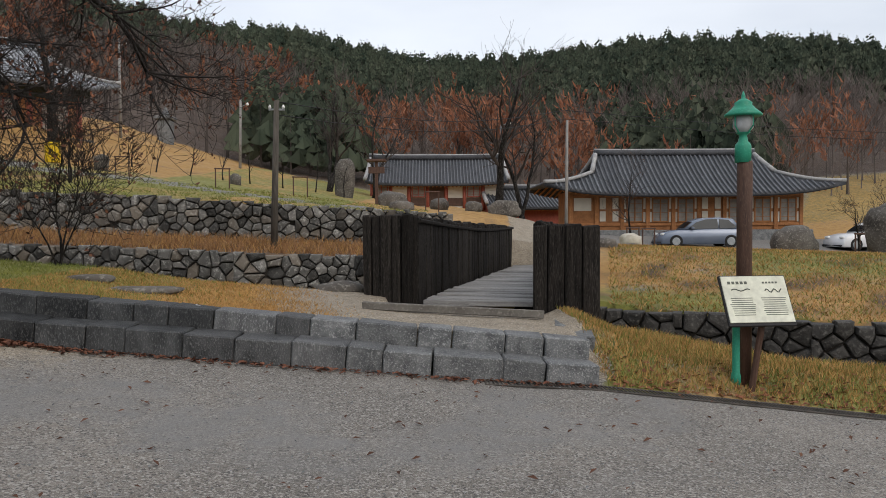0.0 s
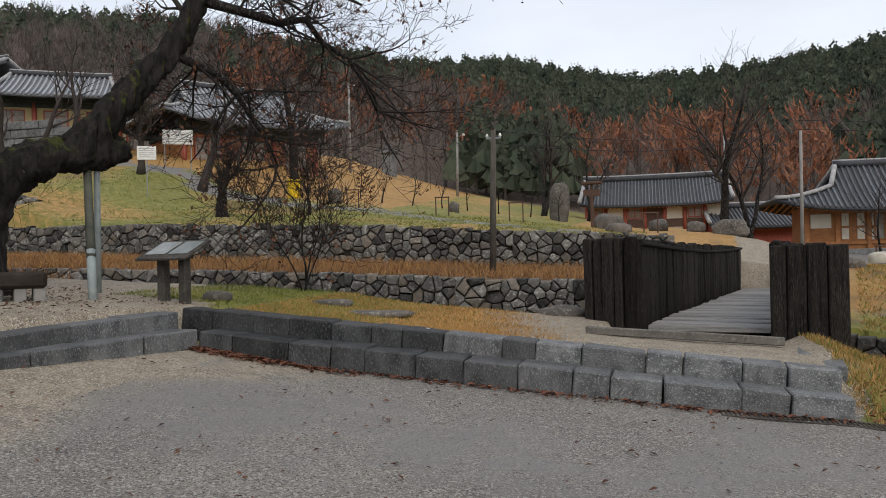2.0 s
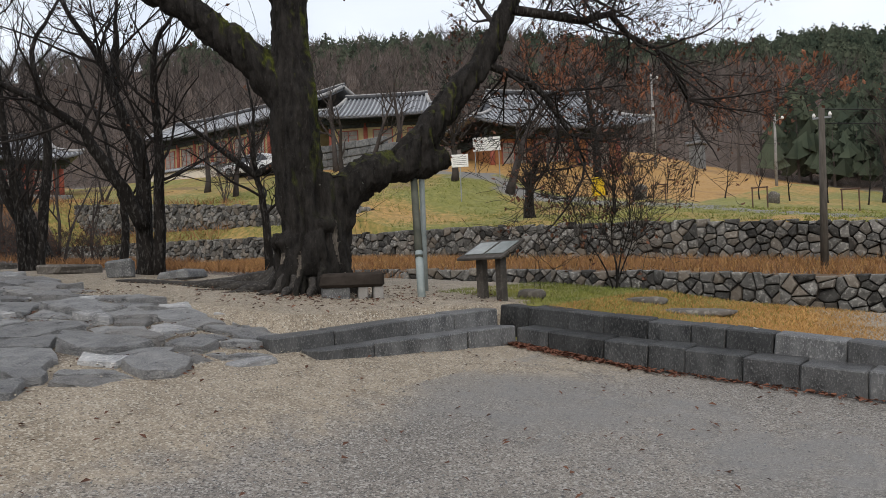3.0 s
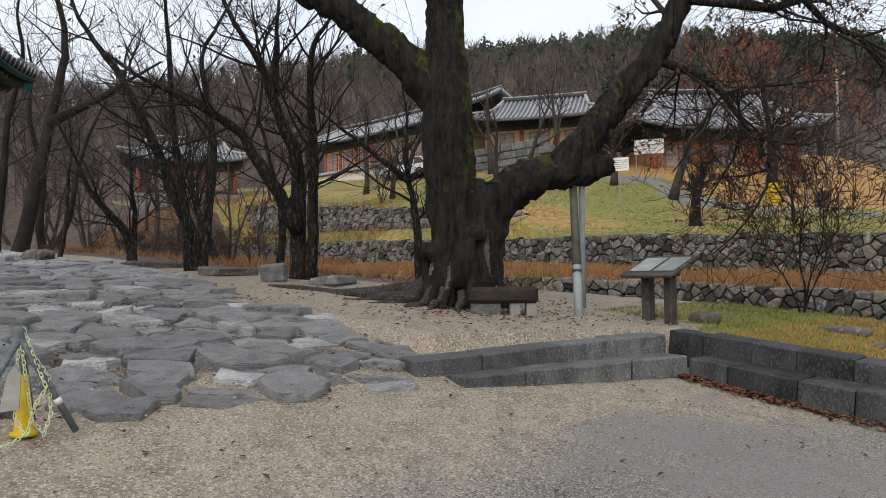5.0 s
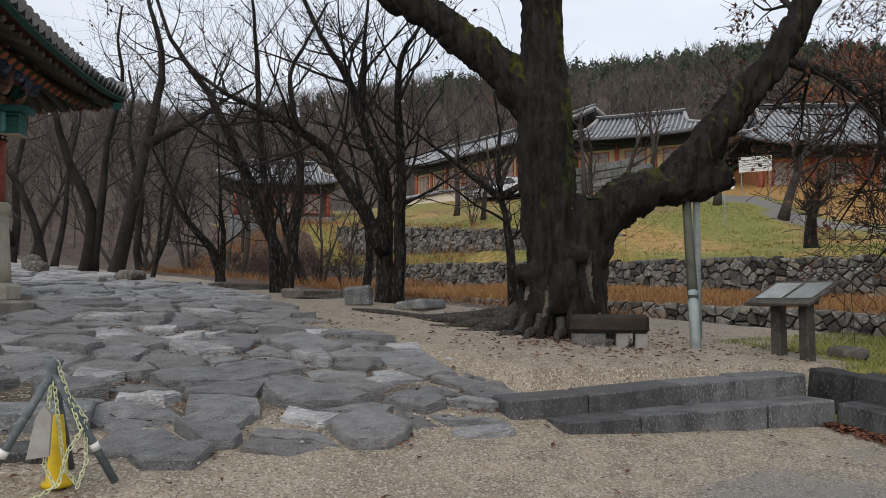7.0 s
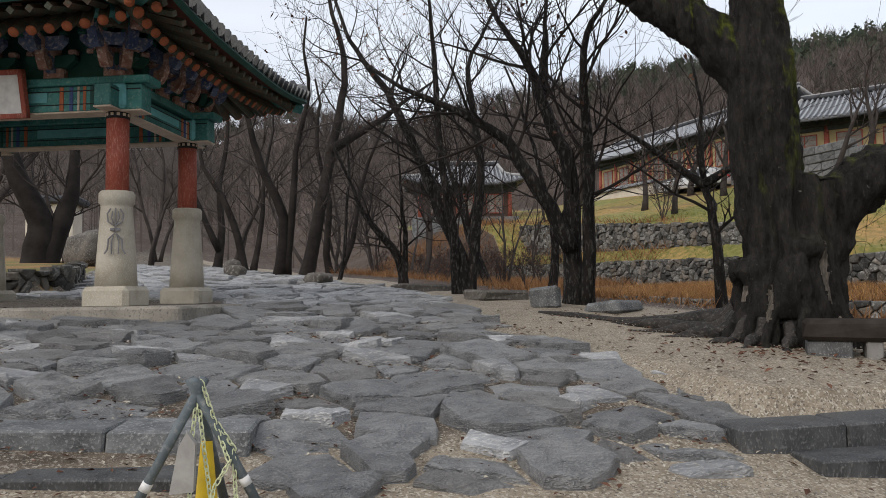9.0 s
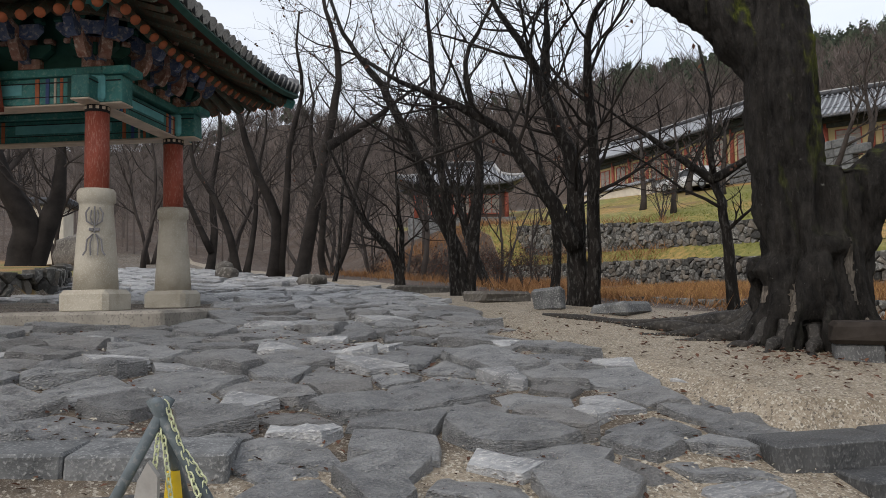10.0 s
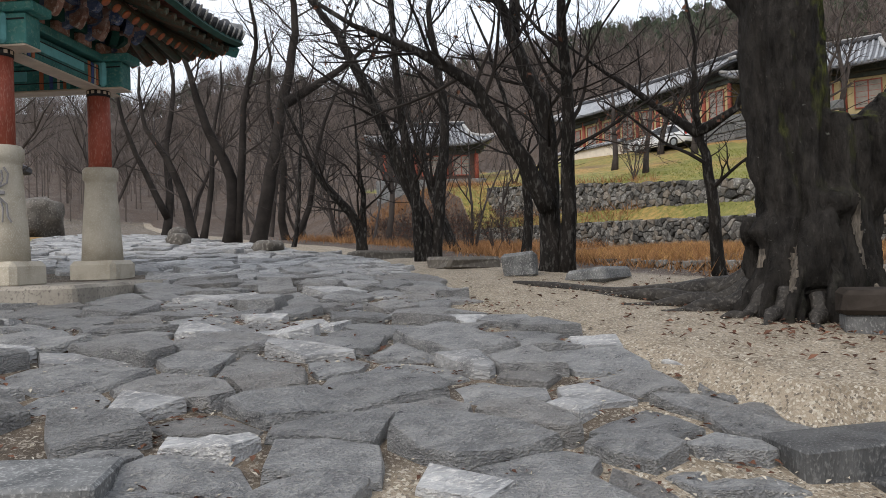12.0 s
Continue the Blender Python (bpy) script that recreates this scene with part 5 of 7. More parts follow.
def fitted_stone(poly, rng):
    """A split field stone with a bulging face; x along the wall, y out of it, z up."""
    c = sum(poly, Vector((0, 0))) / len(poly)
    out = rng.uniform(-0.03, 0.05)
    tx, tz = rng.uniform(-0.25, 0.25), rng.uniform(-0.2, 0.2)
    verts, k = [], len(poly)
    for f, dy in ((0.97, 0.22), (0.99, 0.03), (0.86, -0.022), (0.5, -0.035)):
        for p in poly:
            q = c + (p - c) * (f * (1 + 0.07 * rng.uniform(-1, 1)))
            verts.append(Vector((q.x, dy - (out + tx * (q.x - c.x) + tz * (q.y - c.y) if dy < 0.2 else 0), q.y)))
    faces = [(r * k + s, r * k + (s + 1) % k, (r + 1) * k + (s + 1) % k, (r + 1) * k + s) for r in range(3) for s in range(k)]
    faces.append(tuple(3 * k + s for s in range(k)))
    return Vector((c.x, 0, c.y)), verts, faces


def rubble_wall(name, label, line, bottom, top, stretch, seed, size=1.0, depth=0.5, dark=False):
    """Fitted stones along a line in plan that faces its right-hand side; those in the stretch are parts, the rest one mesh."""
    rng = random.Random(seed)
    wall = thing(name, (0, 0, 0), label=label, category="stone wall", kind="structure")
    pts = [Vector((x, y)) for x, y in line]
    back, rest = Geo(), Geo()
    count = 0
    for a, b in zip(pts, pts[1:]):
        d = b - a
        L, ang = d.length, math.atan2(d.y, d.x)
        nrm = Vector((d.y, -d.x)).normalized()
        zb = min(bottom(a.x), bottom(b.x))
        zt0, zt1 = top(a.x), top(b.x)
        q = []
        for (p, zt) in ((a, zt0), (b, zt1)):
            f, k = p - nrm * 0.09, p - nrm * depth
            q += [(f.x, f.y, zb), (k.x, k.y, zb), (k.x, k.y, zt - 0.05), (f.x, f.y, zt - 0.05)]
        back.add([Vector(v) for v in q], [(0, 1, 2, 3), (7, 6, 5, 4), (0, 3, 7, 4), (3, 2, 6, 7), (2, 1, 5, 6)])
        cw, ch = 0.37 * size, 0.20 * size
        H = max(zt0, zt1) - zb
        nx, nz = max(1, round(L / cw)), max(1, round(H / ch))
        cw, ch = L / nx, H / nz
        site = {}
        for j in range(nz):
            for i in range(nx):
                if rng.random() < 0.12:
                    continue
                site[i, j] = Vector(((i + 0.5 + (0.5 * (j % 2) - 0.25) + rng.uniform(-0.36, 0.36)) * cw, (j + 0.5 + rng.uniform(-0.26, 0.26)) * ch))
        for (i, j), p in site.items():
            lim = zt0 + (zt1 - zt0) * min(1, max(0, p.x / L)) - zb + rng.uniform(-0.03, 0.06)
            poly = [p + Vector((math.cos(t), math.sin(t) * 0.62)) * cw * 1.15 for t in np.linspace(0, math.tau, 9)[:-1]]
            for di in (-2, -1, 0, 1, 2):
                for dj in (-2, -1, 0, 1, 2):
                    o = site.get((i + di, j + dj))
                    if o is not None and (di or dj):
                        e = o - p
                        poly = clip(poly, p + e * 0.5 - e.normalized() * rng.uniform(0.003, 0.016), e.normalized())
            for mid_, n_ in ((Vector((0, lim)), Vector((0, 1))), (Vector((0, -0.05)), Vector((0, -1))), (Vector((-0.02, 0)), Vector((-1, 0))), (Vector((L + 0.02, 0)), Vector((1, 0)))):
                poly = clip(poly, mid_, n_)
            poly = [u for u, w in zip(poly, poly[1:] + poly[:1]) if (u - w).length > 0.025]
            if len(poly) < 3 or max(u.y for u in poly) - min(u.y for u in poly) < 0.05:
                continue
            c, verts, faces = fitted_stone(poly, rng)
            m = pose(a.x, a.y, zb, 0, 0, math.degrees(ang)) @ Matrix.Translation(c)
            verts = [Vector((v.x - c.x, v.y, v.z - c.z)) for v in verts]
            w = m.translation
            if stretch[0] < w.x < stretch[1] and count < 300:
                gg = Geo()
                gg.add(verts, faces)
                part("stone", gg, WALLSTONE if not dark else DITCHSTONE, wall, m=m)
                count += 1
            else:
                rest.add([m @ v for v in verts], faces)
    part("core", back, MUDCORE, wall, "dark earth core")
    if rest.v:
        tagged(part("rubble", rest, WALLSTONE_I if not dark else DITCHSTONE, wall), kind="stuff")
    return wall


DITCHSTONE = surface("wet_ditch_stone", (0.014, 0.013, 0.012), (0.060, 0.057, 0.052), (0.11, 0.105, 0.095), scale=3, fine=18, rough=0.6, rough2=0.9, bmp=0.8, dist=0.04, vary=0.5, island=True)
MUDCORE = surface("dark_joint_earth", (0.022, 0.019, 0.016), (0.05, 0.044, 0.036), scale=5, fine=40, rough=0.95, bmp=0.5)
rubble_wall("wall_low", "low dry-stone bank wall along the stream", [(x, far_edge(x)) for x in (-46, -32, -28, -24, -21, -18, -16, -14, -11, -8, -5, -2, 0.2)], lambda x: terrace(x) - 1.5, lambda x: terrace(x) + 0.03, (-12, -3), 51, 0.92)
rubble_wall("wall_upper", "tall dry-stone terrace wall below the lawn", [(x, 23.1) for x in (-46, -41, -36, -30, -25, -20, -16, -12, -8, -4, 0.6)], lambda x: terrace(x) + 0.05, lambda x: ledge(x) + 0.06, (-14, -5), 52, 0.92)
rubble_wall("wall_terrace", "second dry-stone terrace wall under the temple lawn", [(x, 24.6) for x in (-46, -41, -36, -32, -28, -25, -22.3)], lambda x: ledge(x) + 0.45, lambda x: lawn(x, 24.6) + 0.06, (-34, -22), 53, 1.0)
rubble_wall("wall_ditch", "dark wet stones lining the ditch below the mound", [(x, far_edge(x)) for x in (2.6, 4, 6, 8, 12, 18)], lambda x: plaza(x) - 1.0, lambda x: 0.06 - 0.045 * max(0, x - 3), (2.6, 9), 54, 1.0, 0.5, True)
rubble_wall("wall_lane", "low stone retaining wall beside the paved lane", [(-17.0, -5.0), (-17.05, -1.0), (-17.3, 0.1), (-18.2, 0.85), (-21.5, 0.85)], lambda x: plaza(x) - 0.2, lambda x: plaza(x) + 0.40, (-30, -10), 55, 0.8)

# ---- the old propped tree ----
TREE = thing("old_tree", (-8.62, 8.08, 1.2), label="old mossy leaning tree with a propped low limb", category="tree")
O = Vector((-8.62, 8.08, 1.2))
trunk = [(-8.60, 8.10, 0.9), (-8.58, 8.12, 1.45), (-8.62, 8.09, 1.95), (-8.66, 8.03, 2.47), (-8.69, 8.01, 3.22), (-8.70, 8.00, 3.97), (-8.72, 7.99, 4.73), (-8.70, 8.00, 5.4)]
trunk_r = [0.52, 0.42, 0.37, 0.355, 0.355, 0.36, 0.27, 0.25]
limb = [(-8.40, 8.36, 1.1), (-8.38, 8.40, 1.75), (-8.37, 8.45, 2.25), (-8.33, 8.54, 2.62), (-8.13, 8.85, 2.86), (-7.84, 9.27, 3.01), (-7.64, 9.57, 3.40), (-7.37, 9.98, 3.98), (-7.11, 10.36, 4.51), (-6.92, 10.64, 5.07), (-6.75, 10.89, 5.64), (-6.6, 11.11, 6.2)]
limb_r = [0.27, 0.24, 0.25, 0.30, 0.28, 0.27, 0.24, 0.22, 0.20, 0.19, 0.15, 0.12]
stump = [(-7.84, 9.27, 2.98), (-7.60, 9.63, 3.02), (-7.42, 9.89, 3.14)]
left = [(-8.72, 7.98, 3.85), (-9.04, 7.65, 4.4), (-9.35, 7.32, 4.83), (-9.66, 7.0, 5.19), (-9.98, 6.67, 5.43), (-10.24, 6.39, 5.67), (-10.8, 5.9, 6.15)]
left_r = [0.30, 0.27, 0.24, 0.21, 0.18, 0.16, 0.12]
forkl = [(-8.70, 8.0, 5.2), (-8.95, 7.75, 5.75), (-9.3, 7.4, 6.4)]
forkr = [(-8.70, 8.0, 5.2), (-8.52, 8.2, 5.8), (-8.2, 8.6, 6.6)]
leg = [(-8.50, 8.22, 0.95), (-8.50, 8.24, 1.6), (-8.50, 8.26, 2.2), (-8.44, 8.36, 2.85)]
raw = Geo()
raw.tube(trunk, trunk_r, 14)
raw.tube(limb, limb_r, 12)
raw.tube(stump, [0.24, 0.21, 0.17], 10)
raw.tube(left, left_r, 12)
raw.tube(forkl, [0.2, 0.17, 0.13], 10)
raw.tube(forkr, [0.2, 0.17, 0.13], 10)
raw.tube(leg, [0.34, 0.30, 0.29, 0.30], 12)
rng = random.Random(5)
for a, r0 in ((200, 0.15), (150, 0.14), (258, 0.15), (300, 0.14), (334, 0.15), (20, 0.15), (60, 0.14), (228, 0.14), (280, 0.12)):
    ca, sa = math.cos(radians(a)), math.sin(radians(a))
    raw.tube([(-8.6 + ca * 0.30, 8.1 + sa * 0.30, 2.0), (-8.6 + ca * 0.42, 8.1 + sa * 0.42, 1.5), (-8.6 + ca * 0.62, 8.1 + sa * 0.62, 1.2), (-8.6 + ca * 0.80, 8.1 + sa * 0.80, 0.95)], [r0 * 0.7, r0, r0 * 0.8, r0 * 0.6], 8)
raw.lathe([(0.02, 1.74), (0.2, 1.78), (0.25, 1.9), (0.2, 2.02), (0.02, 2.06)], 10, (-8.74, 7.80, 0))
raw.lathe([(0.02, 2.0), (0.14, 2.05), (0.17, 2.15), (0.02, 2.25)], 10, (-8.3, 8.1, 0))
tmp = new("tmp", raw.data("tmp", BARK))
rm = tmp.modifiers.new("fuse", "REMESH")
rm.mode, rm.voxel_size = "VOXEL", 0.030
dg = bpy.context.evaluated_depsgraph_get()
ev = tmp.evaluated_get(dg)
src = ev.to_mesh()
body, out_dir = Geo(), []
for v in src.vertices:
    p, nr = v.co, v.normal
    low = step(2.6, 1.3, p.z)
    k = 0.055 * noise.noise(Vector((p.x * 5.5, p.y * 5.5, p.z * 0.9))) + 0.035 * noise.noise(Vector((p.x * 12, p.y * 12, p.z * 3))) + 0.018 * noise.noise(Vector((p.x * 26, p.y * 26, p.z * 12))) + low * 0.06 * noise.noise(Vector((p.x * 4 + 9, p.y * 4, p.z * 0.7))) - 0.01
    crease = abs(noise.noise(Vector((p.x * 3.2 + 3, p.y * 3.2, p.z * 0.35 + 5)))) * 7
    k -= (0.05 + 0.05 * low) * max(0.0, 1 - crease) ** 1.5
    body.v.append(p + nr * k - O)
    out_dir.append(nr.copy())
body.f = [tuple(f.vertices) for f in src.polygons]
ev.to_mesh_clear()
bpy.data.objects.remove(tmp)

m, n, l, bsdf = nodes_of("mossy_bark")
tc, ge = n.new("ShaderNodeTexCoord"), n.new("ShaderNodeNewGeometry")
mp = n.new("ShaderNodeMapping")
mp.inputs["Scale"].default_value = (1, 1, 0.3)
l.new(tc.outputs["Object"], mp.inputs["Vector"])
b1, b2 = tex_noise(n, l, 9, 6, mp.outputs[0], 0.7), tex_noise(n, l, 34, 4, mp.outputs[0], 0.7)
moss_n = tex_noise(n, l, 3.2, 5, tc.outputs["Object"])
lich = tex_noise(n, l, 17, 4, tc.outputs["Object"])
c = mix_col(n, l, ramp(n, l, b1, 0.35, 0.68), (0.007, 0.0065, 0.006), (0.036, 0.033, 0.030))
c = mix_col(n, l, ramp(n, l, b2, 0.6, 0.75, 0, 0.6), c, (0.085, 0.079, 0.071))
c = mix_col(n, l, ramp(n, l, lich, 0.70, 0.76, 0, 0.55), c, (0.22, 0.23, 0.21))
sx = n.new("ShaderNodeSeparateXYZ")
l.new(ge.outputs["Normal"], sx.inputs[0])
mossy = math_node(n, l, "MULTIPLY", ramp(n, l, math_node(n, l, "ADD", math_node(n, l, "MULTIPLY", math_node(n, l, "ADD", sx.outputs[1], sx.outputs[0]), 0.42), math_node(n, l, "MULTIPLY", sx.outputs[2], 0.65)), 0.22, 0.55), ramp(n, l, moss_n, 0.46, 0.56))
sz = n.new("ShaderNodeSeparateXYZ")
l.new(tc.outputs["Object"], sz.inputs[0])
mossy = math_node(n, l, "MULTIPLY", mossy, ramp(n, l, sz.outputs[2], 0.9, 2.3, 0.05, 1.0))
c = mix_col(n, l, mossy, c, mix_col(n, l, ramp(n, l, b2, 0.4, 0.65), (0.030, 0.040, 0.007), (0.105, 0.112, 0.020)))
l.new(c, bsdf.inputs["Base Color"])
bsdf.inputs["Roughness"].default_value = 0.8
bsdf.inputs["Specular IOR Level"].default_value = 0.12
bump(n, l, bsdf, math_node(n, l, "ADD", b1, math_node(n, l, "MULTIPLY", b2, 0.5)), 1.0, 0.05)
MOSSBARK = m
part("trunk", body, MOSSBARK, TREE, "black bark with yellow-green moss", True)
SCAR = surface("bare_heartwood", (0.035, 0.030, 0.025), (0.15, 0.13, 0.105), (0.03, 0.026, 0.022), scale=9, fine=30, rough=0.8, bmp=0.6, stretch=(4, 4, 0.6))
for az, z, h, w in ((-58, 1.55, 0.5, 0.03), (-98, 1.66, 0.24, 0.055), (14, 1.8, 0.8, 0.04)):
    dv = Vector((math.cos(radians(az)), math.sin(radians(az)), 0))
    sv = Vector((-dv.y, dv.x, 0))
    gg, seen = Geo(), {}
    for f in body.f:
        c = sum((body.v[q] for q in f), Vector()) / len(f)
        if c.dot(dv) < 0.15 or out_dir[f[0]].dot(dv) < 0.1:
            continue
        e = (c.dot(sv) / w) ** 2 + ((c.z + O.z - z) / (h / 2)) ** 2
        if e + 1.1 * noise.noise(c * 9) < 1:
            for q in f:
                if q not in seen:
                    seen[q] = len(gg.v)
                    gg.v.append(body.v[q] + out_dir[q] * 0.006)
            gg.f.append(tuple(seen[q] for q in f))
    if gg.v:
        part("scar", gg, SCAR, TREE, "pale scar of bare wood", True)
# Root bark is lighter than the trunk's: wet gloss put into its grey tones.
ROOTBARK = surface("root_bark_wet_gloss", (0.012, 0.011, 0.010), (0.050, 0.046, 0.041), (0.10, 0.092, 0.084), scale=7, fine=34, rough=0.6, rough2=0.85, spec=0.25, bmp=1.0, dist=0.03)
rng = random.Random(9)
for (a, L, r0) in ((213, 2.6, 0.085), (198, 1.9, 0.07), (222, 1.5, 0.095), (236, 1.1, 0.09), (248, 0.8, 0.085), (250, 0.6, 0.08), (270, 0.5, 0.075), (292, 0.5, 0.08), (318, 0.45, 0.075), (190, 1.0, 0.06)):
    pts, rad = [], []
    aa = radians(a)
    x, y = -8.6 + 0.48 * math.cos(aa), 8.1 + 0.48 * math.sin(aa)
    for k in range(19):
        t = k / 18
        pts.append(Vector((x, y, land(x, y) + r0 * (0.85 - 0.95 * t) + 0.6 * max(0, 0.25 - t) + 0.018 * math.sin(9 * t + a))) - O)
        rad.append(r0 * (1.1 - 0.8 * t) * (1 + 0.2 * math.sin(11 * t + a)))
        aa += rng.uniform(-0.22, 0.22) + (radians(a) - aa) * 0.15
        x += math.cos(aa) * L / 18
        y += math.sin(aa) * L / 18
    part("root", Geo().tube(pts, rad, 8), ROOTBARK, TREE, "grey-brown winding surface root", True)


def grow(geo, leaves, p, d, length, r, level, rng, droop=0.0, leafy=0.0, spread=0.75, kids=(3, 5), minr=0.004):
    """One branch with its own side branches, to a given depth."""
    k = 5 if level > 1 else 4
    pts, rad = [p], [r]
    q, dd = p.copy(), d.normalized()
    for i in range(k):
        dd = (dd + Vector((rng.uniform(-1, 1), rng.uniform(-1, 1), rng.uniform(-0.8, 1))) * 0.24 + Vector((0, 0, 0.05 - droop))).normalized()
        q = q + dd * (length / k)
        pts.append(q.copy())
        rad.append(max(minr, r * (1 - 0.62 * (i + 1) / k)))
    geo.tube(pts, rad, 7 if r > 0.05 else 5 if r > 0.02 else 3, False)
    if level <= 0:
        if rng.random() < leafy:
            for _ in range(rng.randint(1, 3)):
                c = pts[rng.randint(1, k)] + Vector((rng.uniform(-0.05, 0.05), rng.uniform(-0.05, 0.05), rng.uniform(-0.07, 0.02)))
                u = Vector((rng.uniform(-1, 1), rng.uniform(-1, 1), rng.uniform(-1, 1))).normalized() * rng.uniform(0.025, 0.05)
                w = u.orthogonal().normalized() * u.length * 0.55
                leaves.add([c - u, c + w + u * 0.1, c + u, c - w + u * 0.1], [(0, 1, 2, 3)])
        return
    for _ in range(rng.randint(*kids) + (1 if level > 1 else 0)):
        i = rng.randint(1, k)
        base, ax = pts[i], (pts[i] - pts[i - 1]).normalized()
        side = ax.orthogonal().normalized()
        side = Matrix.Rotation(rng.uniform(0, math.tau), 3, ax) @ side
        nd = (ax * rng.uniform(0.5, 1.0) + side * spread * rng.uniform(0.6, 1.2) + Vector((0, 0, 0.12 - droop))).normalized()
        grow(geo, leaves, base, nd, length * rng.uniform(0.48, 0.78), rad[i] * rng.uniform(0.5, 0.72), level - 1, rng, droop, leafy, spread, kids, minr)


def boughs(tree, starts, level, seed, droop=0.0, leafy=0.0, origin=Vector((0, 0, 0)), kids=(3, 5)):
    rng = random.Random(seed)
    gg, lv = Geo(), Geo()
    for p, d, L, r in starts:
        grow(gg, lv, Vector(p) - origin, Vector(d), L, r, level, rng, droop, leafy, kids=kids)
    tagged(part("branch", gg, TWIG, tree, "dark bare branches and twigs", True), kind="stuff")
    if lv.v:
        tagged(part("foliage", lv, DEADLEAF, tree, "few withered brown leaves"), kind="stuff")


D1 = [(-7.08, 10.42, 4.60), (-6.85, 10.75, 4.46), (-6.65, 11.05, 4.36), (-6.48, 11.28, 4.10), (-6.34, 11.48, 3.75), (-6.20, 11.68, 3.45), (-6.10, 11.85, 3.05)]
D2 = [(-6.80, 10.80, 5.45), (-6.45, 11.35, 5.42), (-6.05, 11.9, 5.35), (-5.75, 12.3, 5.5), (-5.55, 12.55, 5.15), (-5.25, 12.95, 4.95), (-5.05, 13.2, 4.55), (-4.9, 13.4, 4.1)]
for ln, r0 in ((D1, 0.075), (D2, 0.085)):
    part("bough", Geo().tube([Vector(p) - O for p in ln], [r0 * (1 - 0.75 * i / (len(ln) - 1)) for i in range(len(ln))], 7), BARK, TREE, "dark crooked bough", True)
st = []
rng = random.Random(77)
for ln in (D1, D2):
    for i in range(1, len(ln)):
        dv = Vector(ln[i]) - Vector(ln[i - 1])
        for _ in range(3):
            st.append((ln[i], dv + Vector((rng.uniform(-1, 1), rng.uniform(-1, 1), rng.uniform(-0.7, 0.8))) * 0.6, rng.uniform(0.8, 1.7), 0.024))
boughs(TREE, st, 3, 31, 0.04, 0.35, O, (3, 4))
boughs(TREE, [((-6.6, 11.11, 6.2), (0.4, 0.6, 0.9), 2.4, 0.10), ((-6.75, 10.89, 5.64), (0.9, 0.6, 0.4), 2.6, 0.07), ((-6.7, 11.0, 5.8), (0.2, 1.0, 0.2), 2.8, 0.06), ((-6.9, 10.64, 5.1), (-0.6, 0.3, 0.9), 1.8, 0.05), ((-6.6, 11.1, 6.0), (1.0, 0.1, 0.1), 3.2, 0.06), ((-6.6, 11.1, 6.1), (0.8, 0.9, -0.1), 3.2, 0.06)], 4, 32, 0.03, 0.8, O, (3, 4))
boughs(TREE, [((-10.8, 5.9, 6.15), (-0.7, -0.6, 0.7), 2.6, 0.10), ((-9.98, 6.67, 5.43), (-0.2, -0.9, 0.3), 2.2, 0.06), ((-9.3, 7.4, 6.4), (-0.4, -0.3, 1), 2.6, 0.11), ((-8.2, 8.6, 6.6), (0.4, 0.4, 1), 2.6, 0.11)], 4, 33, 0.02, 0.6, O)


# ---- bare trees along the stream and on the lawns ----
def bare_tree(base, height, r, lean, stems, seed, level=4, leafy=0.05, label="bare dark tree on the stream bank", droop=0.0, kids=(2, 4)):
    t = thing("bare_tree", base, label=label, category="tree", group="bare trees")
    rng = random.Random(seed)
    gg, lv, tw = Geo(), Geo(), Geo()
    for s in range(stems):
        d = Vector((lean[0] + rng.uniform(-0.28, 0.28) * (stems > 1), lean[1] + rng.uniform(-0.28, 0.28) * (stems > 1), 1)).normalized()
        p, pts, rad = Vector((rng.uniform(-1, 1) * r * 0.9 * (stems > 1), rng.uniform(-1, 1) * r * 0.9 * (stems > 1), -0.15)), [], []
        hh, kk = height * rng.uniform(0.8, 1.0), 9
        rr = r * (1 if stems == 1 else rng.uniform(0.6, 0.85))
        for i in range(kk):
            pts.append(p.copy())
            rad.append(rr * (1.25 if i == 0 else 1) * (1 - 0.80 * i / (kk - 1)))
            d = (d + Vector((rng.uniform(-1, 1), rng.uniform(-1, 1), 0.10)) * 0.21).normalized()
            p += d * hh / kk
        gg.tube(pts, rad, 9)
        for i in range(3, kk):
            for _ in range(2 if base[0] > -26 else 1):
                ax = (pts[i] - pts[i - 1]).normalized()
                side = Matrix.Rotation(rng.uniform(0, math.tau), 3, ax) @ ax.orthogonal().normalized()
                grow(tw, lv, pts[i], ax * 0.7 + side * rng.uniform(0.6, 1.1) + Vector((0, 0, 0.2)), hh * rng.uniform(0.20, 0.42) * (1.15 - 0.5 * i / kk), rad[i] * 0.62, level - 1, rng, droop, leafy, 0.8, kids)
    # Trees further off switch to the paler material, distance haze by colour.
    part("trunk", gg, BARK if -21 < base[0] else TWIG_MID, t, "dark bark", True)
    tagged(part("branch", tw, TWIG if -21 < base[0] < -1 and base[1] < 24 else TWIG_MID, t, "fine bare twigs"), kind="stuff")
    if lv.v:
        tagged(part("foliage", lv, DEADLEAF, t, "few withered brown leaves"), kind="stuff")
    return t


def at_land(x, y):
    return (x, y, land(x, y))


